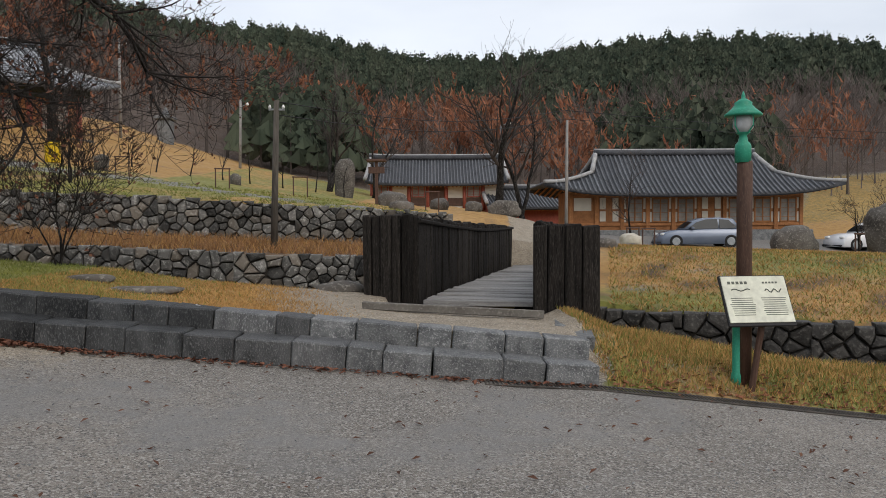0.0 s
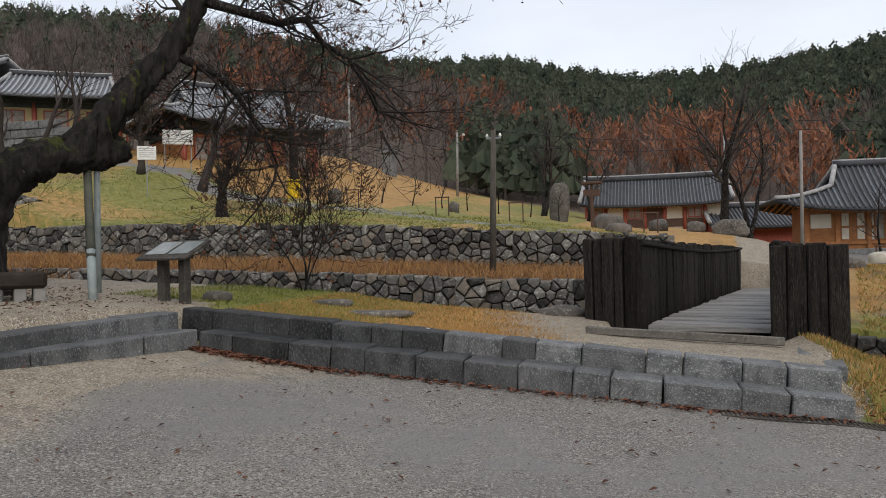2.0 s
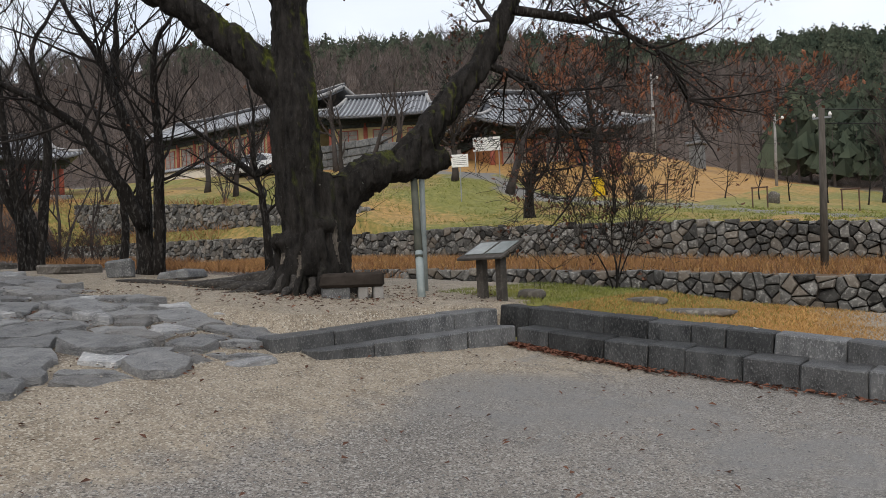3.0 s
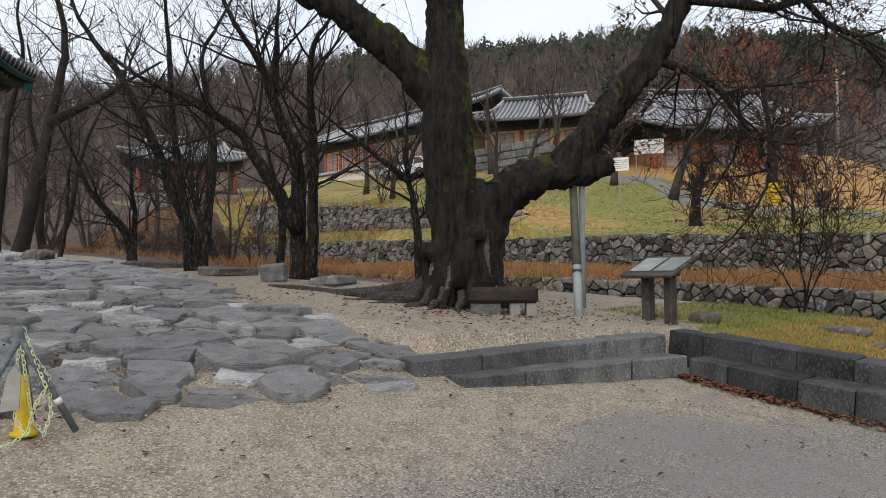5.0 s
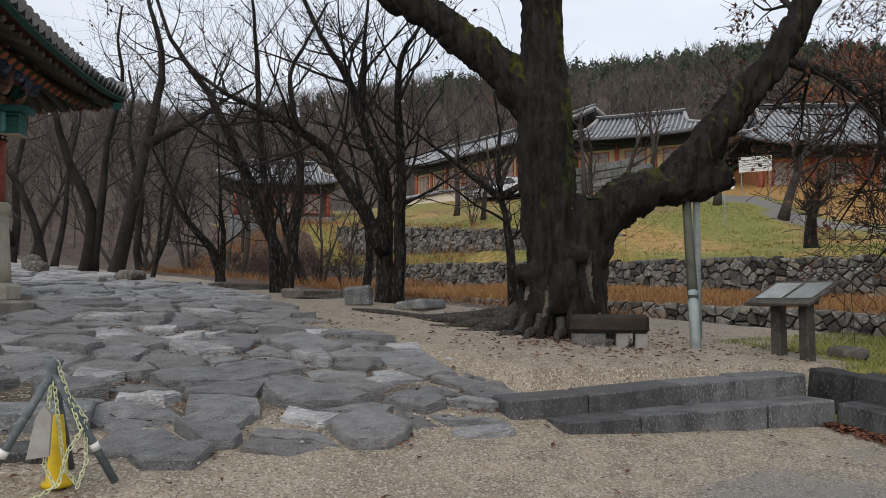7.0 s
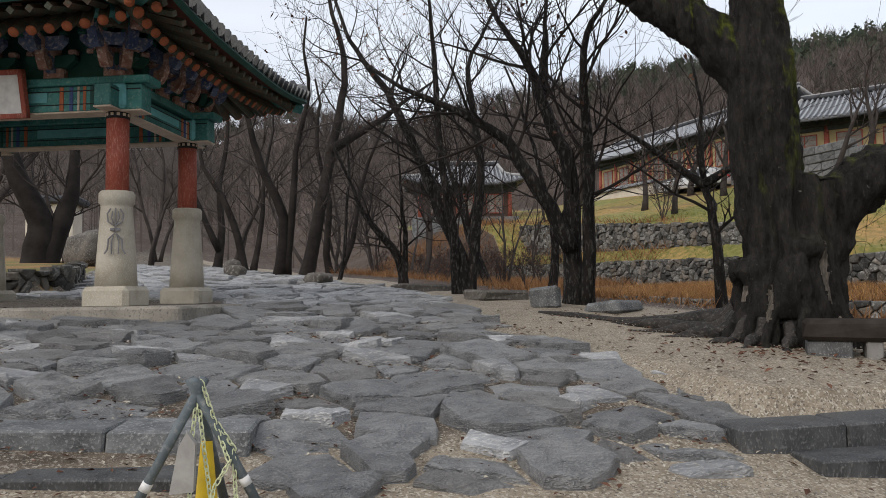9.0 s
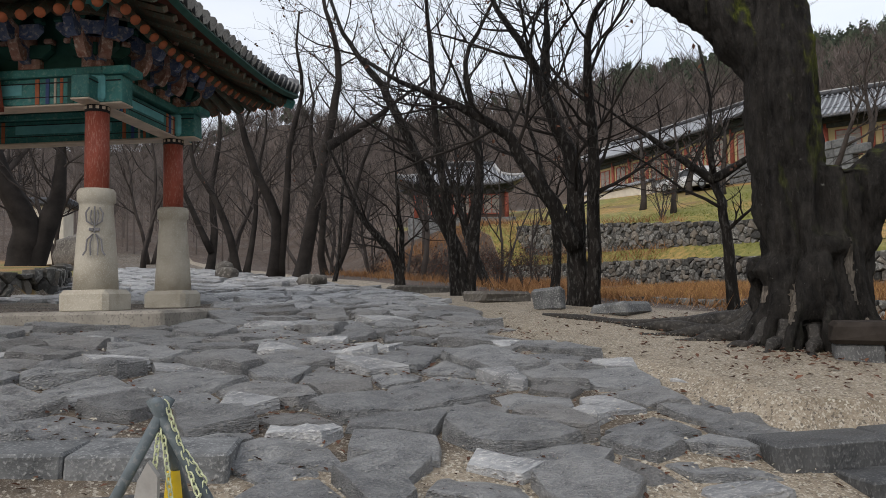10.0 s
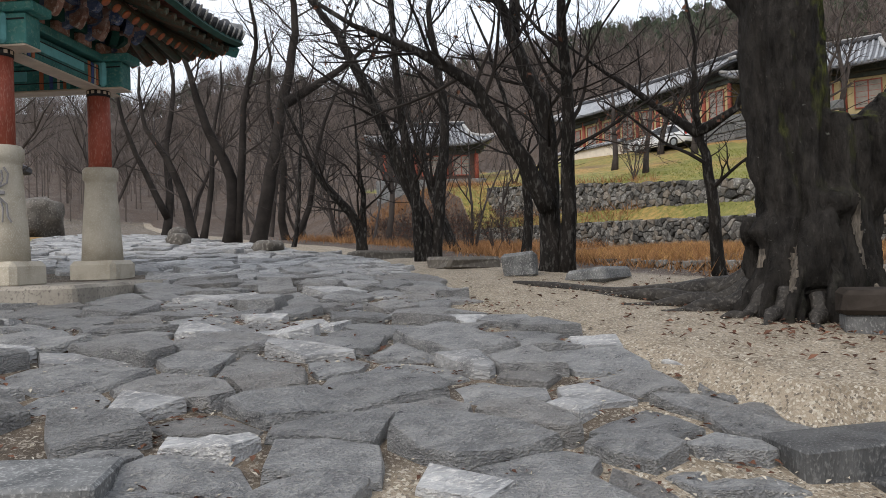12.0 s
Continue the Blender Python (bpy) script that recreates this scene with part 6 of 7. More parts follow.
def stem_tree(base, right, stems, r, seed, leafy=0.05, depth=0.25, label="bare dark tree on the stream bank", level=3, tuft=0.88):
    """A bare tree whose stems are given as sideways run and height; side branches grow out of them."""
    t = thing("bare_tree", base, label=label, category="tree", group="bare trees")
    rng = random.Random(seed)
    gg, lv, tw = Geo(), Geo(), Geo()
    side, deep = Vector((right[0], right[1], 0)).normalized(), Vector((-right[1], right[0], 0)).normalized()
    for n_, line in enumerate(stems):
        lean_ = rng.uniform(-depth, depth) * (0.5 if n_ == 0 else 1)
        pts = [side * u + deep * (lean_ * (z - base[2])) + Vector((0, 0, z - base[2])) for u, z in line]
        if line[0][1] - base[2] < 0.5:
            pts[0].z = -0.2
        dense = []
        for i in range(len(pts) - 1):
            p0, p1, p2, p3 = pts[max(0, i - 1)], pts[i], pts[i + 1], pts[min(len(pts) - 1, i + 2)]
            for f in (0, 0.34, 0.67):
                dense.append(0.5 * ((2 * p1) + (p2 - p0) * f + (2 * p0 - 5 * p1 + 4 * p2 - p3) * f * f + (3 * p1 - p0 - 3 * p2 + p3) * f ** 3) + Vector((rng.uniform(-1, 1), rng.uniform(-1, 1), 0)) * 0.02)
        tail = (pts[-1] - pts[-2]).normalized()
        dense += [pts[-1], pts[-1] + tail * 0.7 + Vector((rng.uniform(-0.2, 0.2), rng.uniform(-0.2, 0.2), 0.1))]
        r0 = r * (1.0 if n_ == 0 else rng.uniform(0.62, 0.8))
        kk = len(dense)
        rad = [r0 * (1.45 if i == 0 and pts[0].z < 0 else 1.1 if i == 1 else 1.0) * (1 - 0.78 * i / (kk - 1)) for i in range(kk)]
        gg.tube(dense, rad, 9)
        for i in range(max(3, kk // 4), kk):
            if rng.random() < tuft:
                ax = (dense[i] - dense[i - 1]).normalized()
                sd = Matrix.Rotation(rng.uniform(0, math.tau), 3, ax) @ ax.orthogonal().normalized()
                grow(tw, lv, dense[i], ax * 0.45 + sd * rng.uniform(0.7, 1.2) + Vector((0, 0, 0.15)), rng.uniform(0.6, 1.8) * (1.25 - 0.4 * i / kk), min(rad[i] * 0.42, 0.028), level - 1, rng, 0.0, leafy, 0.85, (3, 4), 0.0028)
    near_ = base[0] > -21
    # Beyond the near bank, trunk and twigs go one step paler to paint haze.
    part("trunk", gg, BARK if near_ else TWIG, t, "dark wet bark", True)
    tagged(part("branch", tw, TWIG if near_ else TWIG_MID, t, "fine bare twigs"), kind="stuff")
    if lv.v:
        tagged(part("foliage", lv, DEADLEAF, t, "few withered brown leaves"), kind="stuff")
    return t


def at_low(x, y):
    return (x, y, land(x, y))


stem_tree(at_low(-15.44, 7.5), (0.4, 0.92), [[(-0.05, 1.86), (-0.07, 2.39), (-0.39, 3.15), (-0.71, 4.07), (-1.19, 5.12), (-1.49, 5.64), (-1.86, 6.11), (-2.16, 6.67)], [(-0.10, 1.8), (-0.18, 2.53), (-0.24, 3.23), (-0.4, 4.3), (-0.46, 5.45), (-0.51, 6.31), (-0.57, 7.09)], [(0.07, 1.8), (0.24, 2.99), (0.33, 4.2), (0.23, 5.04), (0.13, 5.98), (0.46, 6.75)]], 0.135, 501, 0.08)
stem_tree(at_low(-12.44, 7.95), (0.52, 0.85), [[(0.0, 1.68), (0.0, 2.4), (0.02, 3.13), (-0.08, 3.8), (-0.33, 4.37), (-0.5, 4.95), (-0.73, 5.4), (-1.03, 5.87)], [(-0.02, 2.33), (-0.32, 2.96), (-0.72, 3.59), (-0.9, 3.91), (-1.38, 4.25), (-1.88, 4.5), (-2.39, 4.73)], [(-0.41, 4.75), (-0.36, 5.31), (-0.35, 5.94)], [(0.2, 1.7), (0.24, 2.75), (0.27, 3.66), (0.22, 4.58), (0.27, 5.32), (0.49, 5.68)]], 0.155, 502, 0.10, label="bare tree with a mossy dark trunk on the bank")
stem_tree(at_low(-18.0, 7.2), (0.32, 0.95), [[(0.0, 2.0), (-0.08, 2.48), (-0.52, 3.02), (-0.85, 3.47), (-1.1, 4.1)], [(0.0, 2.3), (0.05, 2.71), (-0.02, 3.51), (-0.05, 4.21)]], 0.12, 503, 0.0, label="low crooked forked tree beside the paving")
stem_tree(at_low(-22.4, 6.0), (0.19, 0.98), [[(0.0, 2.12), (0.22, 3.1), (0.46, 4.32), (0.69, 5.54), (0.98, 6.9), (1.05, 8.04), (0.73, 9.17)], [(0.69, 5.54), (1.25, 5.89), (2.04, 6.41), (2.73, 6.95)]], 0.20, 504, 0.02, label="tall leaning bare tree at the lane's edge")
stem_tree(at_low(-23.5, 5.6), (0.17, 0.99), [[(-0.06, 2.16), (0.02, 3.86), (-0.54, 5.13), (-0.8, 6.16), (-1.04, 6.84)], [(0.1, 2.2), (0.3, 4.45), (0.37, 5.61), (0.71, 7.13), (0.57, 8.36)]], 0.17, 505)
stem_tree(at_low(-28.0, 5.2), (0.12, 0.99), [[(0.0, 2.4), (-0.25, 3.65), (-0.78, 5.03), (-1.3, 5.9), (-1.5, 7.0)], [(0.2, 2.5), (0.5, 4.0), (0.6, 5.6), (0.9, 7.2)]], 0.15, 506)
stem_tree(at_low(-20.8, 6.5), (0.24, 0.97), [[(0.0, 1.93), (0.12, 2.79), (0.25, 4.62), (0.21, 5.4)]], 0.06, 507, 0.0, label="slender bare sapling at the lane's edge")
stem_tree(at_low(-11.1, 9.55), (0.7, 0.72), [[(0.0, 1.5), (-0.07, 2.26), (-0.13, 2.82), (-0.21, 3.22), (-0.24, 3.89), (-0.21, 4.31)], [(-0.18, 3.18), (-0.58, 3.5), (-1.05, 3.9), (-1.4, 4.16)], [(-0.18, 3.21), (0.22, 3.46), (0.36, 3.75)]], 0.085, 508, 0.0, 0.1, "thin forked bare tree behind the old tree")
stem_tree(at_low(-14.7, 8.9), (0.49, 0.87), [[(0.0, 1.4), (0.06, 2.56), (0.0, 3.16), (-0.08, 3.54), (-0.3, 4.4), (-0.5, 5.2)]], 0.085, 509)
stem_tree(at_low(-31.5, 4.6), (0.1, 0.99), [[(0.0, 2.6), (0.2, 4.2), (0.1, 5.8), (0.4, 7.6), (0.3, 9.0)], [(0.1, 3.4), (-0.6, 5.0), (-1.2, 6.6), (-1.4, 8.0)]], 0.16, 510)
stem_tree(at_low(-26.0, 7.6), (0.15, 0.99), [[(0.0, 1.4), (-0.2, 3.0), (-0.1, 4.6), (-0.5, 6.2), (-0.4, 7.6)], [(0.1, 1.6), (0.6, 3.4), (0.9, 5.2), (1.5, 6.8)]], 0.14, 511)
stem_tree(at_low(-23.5, -0.3), (0.0, 1.0), [[(0.0, 2.2), (0.05, 3.0), (0.05, 3.6), (-0.4, 4.6), (-0.7, 5.6), (-1.0, 7.0)], [(0.05, 3.0), (0.55, 3.7), (0.75, 4.5), (0.8, 5.6)]], 0.42, 512, 0.0, 0.1, "stout dark forked tree beside the lane")
TREES = [(-33.0, 8.5, 8.5, 0.13, 0.1, -0.1, 2, 0.0), (-36.0, 2.5, 9.0, 0.13, 0.1, 0.1, 2, 0.0), (-28.0, -2.5, 8.5, 0.22, 0, 0, 2, 0.0), (-38.0, 10.5, 8.0, 0.13, 0.0, 0.1, 2, 0.0), (-30.0, 9.4, 7.0, 0.10, 0.1, 0.0, 2, 0.0), (-35.0, 5.6, 8.0, 0.12, -0.1, 0.1, 2, 0.0),
    (-18.5, 9.6, 6.0, 0.10, 0.1, -0.15, 2, 0.02), (-21.5, 9.0, 6.0, 0.09, -0.1, 0.1, 1, 0.02)]
for i, (x, y, h, r, lx, ly, stems, leafy) in enumerate(TREES):
    bare_tree(at_land(x, y), h, r, (lx, ly), stems, 200 + i, 3, leafy)
bare_tree(at_land(-15.7, 26.8), 3.4, 0.26, (-0.15, 0.0), 1, 301, 4, 0.1, "low crooked plum tree on the lawn", 0.02)
bare_tree(at_land(-5.9, 12.3), 2.6, 0.024, (0.05, 0.0), 4, 302, 3, 0.16, "slender shrub with withered leaves by the stream")
bare_tree(at_land(-13.0, 28.8), 3.6, 0.05, (0.05, 0.0), 3, 303, 3, 0.35, "slender sapling with brown leaves on the lawn")
for i, (x, y, h, r) in enumerate(((-17.5, 37.5, 8.5, 0.28), (-21.0, 34.0, 7.0, 0.24), (-24.0, 33.5, 6.0, 0.2), (-5.4, 45.0, 7.0, 0.2), (3.0, 33.5, 7.5, 0.2), (4.2, 34.2, 6.5, 0.16), (9.2, 34.5, 4.0, 0.06), (15.8, 28.0, 2.6, 0.05), (17.2, 29.0, 3.0, 0.05), (-30.0, 31.0, 6.0, 0.16), (-37.0, 33.0, 7.0, 0.2), (-41.0, 34.0, 7.0, 0.2), (-3.0, 47.0, 7.5, 0.16), (-33.0, 40.0, 7.5, 0.2), (-34.5, 27.5, 7.0, 0.16), (-39.0, 29.0, 7.5, 0.18), (-31.5, 35.0, 7.0, 0.18), (-36.0, 37.0, 8.0, 0.2), (-43.0, 27.0, 8.0, 0.18))):
    bare_tree(at_land(x, y), h, r, (0, 0), 2 if i in (3, 5, 12) else 1, 320 + i, 3, 0.05, "bare tree on the slope below the temple" if x < 0 else "bare tree beside the parking")
for i in range(9):
    x, y = -16.5 + i * 1.55, 39.5 + 0.5 * math.sin(i * 2.1)
    bare_tree(at_land(x, y), 2.6, 0.04, (0, 0), 1, 360 + i, 2, 0.0, "staked sapling along the path")

for i, (x, y) in enumerate(((-29.5, 13.5), (-32.0, 14.2), (-34.5, 15.5), (-33.0, 25.6), (-34.2, 26.6), (-36.0, 20.5), (-38.0, 18.0), (-26.0, 11.6), (-37.0, 14.0), (-40.0, 16.0), (-41.0, 20.0), (-35.5, 18.0), (-39.0, 23.0), (-43.0, 17.5), (-37.5, 12.6), (-31.0, 17.0), (-44.5, 22.5))):
    bare_tree(at_land(x, y), 3.4 if 25 < y < 27 else 2.0, 0.03, (0, 0), 6, 400 + i, 3, 0.3, "dense brown thicket bush on the far bank")
for i, (x, y, h, r) in enumerate(((-42.0, 14.0, 8, 0.12), (-36.0, 18.5, 7.0, 0.11), (-48.0, 3.0, 9, 0.14), (-40.0, -1.0, 8.5, 0.14), (-52.0, 11.0, 8.5, 0.14), (-32.0, -4.5, 8.0, 0.16), (-40.0, 17.5, 7.0, 0.11), (-43.0, 20.5, 7.5, 0.12), (-46.0, 15.0, 7.5, 0.12), (-38.5, 21.5, 6.0, 0.09), (-45.0, 26.0, 7.0, 0.12), (-34.0, 12.6, 6.5, 0.09), (-48.0, 19.0, 7.5, 0.12))):
    bare_tree(at_land(x, y), h, r, (0.05, 0.0), 2, 430 + i, 3, 0.02, "bare dark tree in the stream valley")


# ---- parked cars ----
def car(loc, rz, body_mat, label, L=4.15):
    c = thing("car", loc, rz, label, "car", group="parked cars")
    low = [(-0.5, 0.20), (-0.47, 0.55), (-0.44, 0.72), (-0.30, 0.84), (0.10, 0.90), (0.44, 0.90), (0.485, 0.80), (0.50, 0.50), (0.49, 0.24), (0.42, 0.18), (-0.45, 0.18)]
    roof = [(-0.22, 0.86), (-0.10, 1.26), (0.02, 1.42), (0.20, 1.45), (0.36, 1.38), (0.45, 0.90)]

    def loft(profile, widths):
        gg = Geo()
        k = len(profile)
        verts = []
        for y, f in widths:
            cx = sum(p[0] for p in profile) / k
            cz = sum(p[1] for p in profile) / k
            verts += [Vector((((x - cx) * f + cx) * L, y, (z - cz) * f + cz)) for x, z in profile]
        faces = [(j * k + i, j * k + (i + 1) % k, (j + 1) * k + (i + 1) % k, (j + 1) * k + i) for j in range(len(widths) - 1) for i in range(k)]
        faces += [tuple(reversed(range(k))), tuple(range((len(widths) - 1) * k, len(widths) * k))]
        gg.add(verts, faces)
        return gg

    part("body", loft(low, [(-0.86, 0.93), (-0.82, 0.99), (0, 1.0), (0.82, 0.99), (0.86, 0.93)]), body_mat, c, "", True)
    part("cabin", loft(roof, [(-0.66, 0.90), (-0.60, 0.99), (0, 1.03), (0.60, 0.99), (0.66, 0.90)]), body_mat, c, "rounded roof", True)
    for s in (-1, 1):
        side = [(-0.17, 0.90), (-0.075, 1.22), (0.03, 1.36), (0.17, 1.38), (0.18, 0.92)]
        side2 = [(0.195, 0.92), (0.19, 1.37), (0.30, 1.33), (0.385, 1.0), (0.37, 0.93)]
        for sh in (side, side2):
            part("side_window", Geo().extrude([(x * L, z) for x, z in sh], 0.02, pose(0, s * 0.765, 0.0, 4 * s)), CARGLASS, c, "dark side window")
        for x in (-0.315, 0.315):
            w = part("wheel", Geo().tube([(x * L, s * 0.70, 0.31), (x * L, s * 0.87, 0.31)], 0.31, 20), RUBBER, c, "black tyre")
            part("rim", Geo().tube([(x * L, s * 0.86, 0.31), (x * L, s * 0.885, 0.31)], [0.21, 0.18], 12), STEEL, w, "silver rim")
        part("headlight", Geo().box((-0.455 * L, s * 0.6, 0.66), (0.14, 0.3, 0.12), bevel=0.03), WHITE, c, "clear headlight")
        part("tail_light", Geo().box((0.475 * L, s * 0.66, 0.80), (0.12, 0.2, 0.22), bevel=0.03), paint("tail_light_red", (0.5, 0.02, 0.015), 0.25), c, "red tail light")
        part("mirror", Geo().box((-0.13 * L, s * 0.9, 0.95), (0.12, 0.16, 0.11), bevel=0.03), body_mat, c)
    part("windscreen", Geo().extrude([(-0.60, -0.26), (0.60, -0.26), (0.52, 0.24), (-0.52, 0.24)], 0.02, pose(-0.155 * L, 0, 1.10, 52, 0, 90)), CARGLASS, c, "dark windscreen")
    part("bumper", Geo().box((0, 0, 0.24), (L * 0.99, 1.62, 0.12), bevel=0.04), BLACK, c)
    return c


car((13.25, 37.4, land(13.25, 37.4)), -2, CARPAINT, "slate-blue hatchback parked in front of the house")
car((22.2, 38.0, land(22.2, 38.0)), 4, CARWHITE, "silver-white car parked beyond the boulders")
for x, y, rz in ((-42.4, 35.4, 12),):
    car((x, y, land(x, y)), rz, CARWHITE, "white car parked below the temple halls", 4.6)

# ---- boulders, standing stones, posts ----
ROCKS = [(12.8, 27.0, 1.5, 0.9, 1.0, "rounded grey boulder on the mound's crest"), (14.7, 24.6, 1.6, 1.2, 1.7, "tall angular grey boulder beside the parking"),
         (7.85, 30.0, 1.0, 0.8, 0.62, "pale rounded boulder beside the parking"), (2.85, 29.5, 1.3, 0.6, 0.62, "broad brown boulder by the path"),
         (7.5, 28.6, 0.9, 0.5, 0.25, "dark flat stone table on the grass"), (-1.5, 34.0, 1.6, 0.7, 0.7, "pale boulder at the lane's edge"), (0.6, 36.0, 1.2, 0.7, 0.6, "pale boulder at the lane's edge"),
         (4.6, 21.0, 0.7, 0.4, 0.3, "small stone on the grassy mound"), (-1.0, 30.0, 1.0, 0.5, 0.4, "stone edging the lane"), (2.0, 33.5, 0.8, 0.6, 0.5, "stone edging the lane"),
         (-9.0, 37.0, 0.9, 0.5, 0.55, "small boulder beside the path"), (-14.9, 36.2, 0.7, 0.5, 0.75, "small upright stone beside the path")]
for i, (x, y, sx, sy, sz, lab) in enumerate(ROCKS):
    solo("boulder", boulder(40 + i, (sx, sy, sz * 1.15), 0.28), BOULDER if i != 2 else PALE, lab, "boulder", group="boulders", smooth=True, m=pose(x, y, land(x, y) - 0.08, 0, 0, i * 47))
stele = solo("standing_stone", boulder(61, (1.0, 0.6, 2.3), 0.22), BOULDER, "tall grey standing stone at the lane's bend", "standing stone", smooth=True, m=pose(-4.2, 40.0, land(-4.2, 40.0) - 0.2, 0, 3, 20))
for i, (x, y, sx, sy, sz, rz) in enumerate(((-12.05, 7.25, 0.42, 0.28, 0.3, 60), (-17.0, 7.25, 0.4, 1.3, 0.16, 15), (-13.4, 7.15, 0.6, 0.9, 0.18, 8), (-11.4, 7.95, 0.5, 0.8, 0.16, 30), (-24.5, 4.4, 0.9, 0.6, 0.4, 0), (-22.0, 4.2, 0.7, 0.5, 0.3, 40), (-19.0, 5.6, 1.0, 0.6, 0.25, 15))):
    gg = Geo().box((0, 0, sz / 2 - 0.03), (sx, sy, sz), bevel=0.04, jitter=0.03, rng=random.Random(i)) if i < 4 else boulder(70 + i, (sx * 0.8, sy * 0.8, sz * 1.1), 0.25)
    solo("edge_stone", gg, GRANITE if i in (0, 3) else BOULDER, "cut stone block at the edge of the gravel" if i < 2 else "flat stone at the edge of the paving", "stone", group="edge stones", m=pose(x, y, land(x, y), 0, 0, rz), smooth=i >= 4)


def pole(x, y, height, r, mat, label, lamps=False, lean=0.0, arms=1):
    p = thing("utility_pole", at_land(x, y), label=label, category="pole", group="poles")
    part("shaft", Geo().tube([(0, 0, -0.3), (lean * height, 0, height)], [r, r * 0.7], 10), mat, p, "", True)
    for k in range(arms):
        part("crossarm", Geo().box((lean * height, 0, height - 0.25 - 0.35 * k), (0.42, 0.05, 0.05)), STEEL, p)
        for s in (-0.18, 0.18):
            part("insulator", Geo().lathe([(0.03, 0), (0.045, 0.03), (0.02, 0.10)], 8, (lean * height + s, 0, height - 0.22 - 0.35 * k)), WHITE, p)
    if lamps:
        part("lamp_arm", Geo().tube([(lean * height, 0, height - 0.5), (lean * height + 0.45, -0.1, height - 0.3)], 0.02, 6), STEEL, p)
        part("lamp_head", Geo().lathe([(0.05, 0), (0.10, 0.05), (0.07, 0.16), (0.03, 0.2)], 10, (lean * height + 0.47, -0.1, height - 0.42)), WHITE, p, "white lamp globe", True)
    return p


pole(-4.3, 21.2, 3.95, 0.10, surface("pole_timber", (0.055, 0.048, 0.040), (0.11, 0.098, 0.082), scale=4, fine=30, rough=0.85, stretch=(5, 5, 0.6)), "old dark timber utility pole on the terrace", False, 0.03)
pole(5.7, 31.9, 4.75, 0.075, CONCRETE, "slim pale concrete pole beside the bridge path", False, 0.01, 0)
pole(-12.2, 52.0, 4.6, 0.10, CONCRETE, "distant pole with a white lamp globe", True, 0.02, 0)
pole(-20.0, 52.0, 6.5, 0.10, CONCRETE, "distant pole with a white lamp globe", True, 0.0, 0)
pole(4.6, 46.0, 6.0, 0.06, STEEL, "slim street lamp pole with a white globe", True, 0.0, 0)
wires = thing("overhead_wire", (0, 0, 0), label="thin dark overhead wires across the valley", category="wire")
for zz in (0.0, 0.35):
    part("wire", Geo().tube([(5.7 + 40 * t, 32 + 8 * t, 6.3 - zz - 1.2 * math.sin(math.pi * t) + 1.5 * t) for t in np.linspace(0, 1, 9)], 0.012, 4, False), BLACK, wires)
    part("wire", Geo().tube([(-4.2 + 9.9 * t, 21.2 + 10.7 * t, 4.9 - zz + 1.4 * t - 0.5 * math.sin(math.pi * t)) for t in np.linspace(0, 1, 9)], 0.012, 4, False), BLACK, wires)
# two white notices by the temple path
for x, y, z, w, h, lab in ((-21.2, 30.0, 6.3, 0.8, 0.6, "small white notice on a post"), (-23.2, 35.5, 7.9, 1.5, 0.75, "wide white banner by the shrine")):
    sg = thing("notice_sign", at_land(x, y), 28, lab, "sign")
    zz = z - land(x, y)
    part("panel", Geo().box((0, 0, zz), (w, 0.04, h), bevel=0.006), WHITE, sg, "white panel")
    for s in ((0,) if w < 1 else (-0.65, 0.65)):
        part("post", Geo().tube([(s, 0.03, -0.2), (s, 0.03, zz)], 0.025, 8), STEEL, sg)
    wr = Geo()
    for k in range(5):
        wr.box((0, -0.022, zz + h * 0.3 - k * h * 0.15), (w * 0.8, 0.004, 0.02), bevel=0.001)
    part("lettering", wr, INK, sg, "illegible grey print")
for x, y in ((0.2, 33.0), (8.8, 33.0), (-8.6, 33.0), (-5.2, 32.0), (16.3, 28.5), (-13.5, 35.0), (9.6, 33.4), (15.5, 27.4)):
    hoop = thing("tree_guard", at_land(x, y), 10, "brown timber hoop guard around a sapling", "tree guard", group="tree guards")
    for s in (-0.28, 0.28):
        part("post", Geo().tube([(s, 0, -0.1), (s, 0, 0.85)], 0.03, 6), WOOD_DARK, hoop)
    part("crossbar", Geo().tube([(-0.33, 0, 0.82), (0.33, 0, 0.82)], 0.028, 6), WOOD_DARK, hoop)
dp = thing("direction_post", at_land(-2.3, 36.0), label="dark timber direction post with a little roof", category="sign post")
part("post", Geo().box((0, 0, 0.9), (0.14, 0.14, 2.1), bevel=0.01), WOOD_DARK, dp)
part("sign_arm", Geo().box((0, -0.05, 1.55), (0.75, 0.08, 0.3), bevel=0.01), WOOD_DARK, dp)
part("cap", Geo().box((0, 0, 2.0), (0.9, 0.5, 0.12), bevel=0.03), WOOD_DARK, dp)
yl = thing("guard_post", at_land(-17.45, 37.0), label="yellow padded guard at a tree's foot", category="guard post")
part("pad", Geo().lathe([(0.34, 0.0), (0.34, 0.9), (0.30, 0.94)], 12), YELLOW, yl)
lt = thing("stone_pagoda", at_land(-19.0, 58.0), label="small weathered stone pagoda on the slope", category="pagoda")
part("shaft", Geo().box((0, 0, 0.7), (0.95, 0.95, 1.9), bevel=0.06), GRANITE, lt)
part("cap", Geo().box((0, 0, 1.75), (1.35, 1.35, 0.25), bevel=0.1), GRANITE, lt)
part("finial", Geo().lathe([(0.35, 1.85), (0.25, 2.2), (0.06, 2.6)], 8), GRANITE, lt)
shrine = thing("lane_building", (-46.0, -2.0, land(-46, -2)), 80, "distant white-walled building up the lane", "building")
part("wall", Geo().box((0, 0, 1.5), (2.2, 1.8, 3.0), bevel=0.03), PLASTER, shrine)
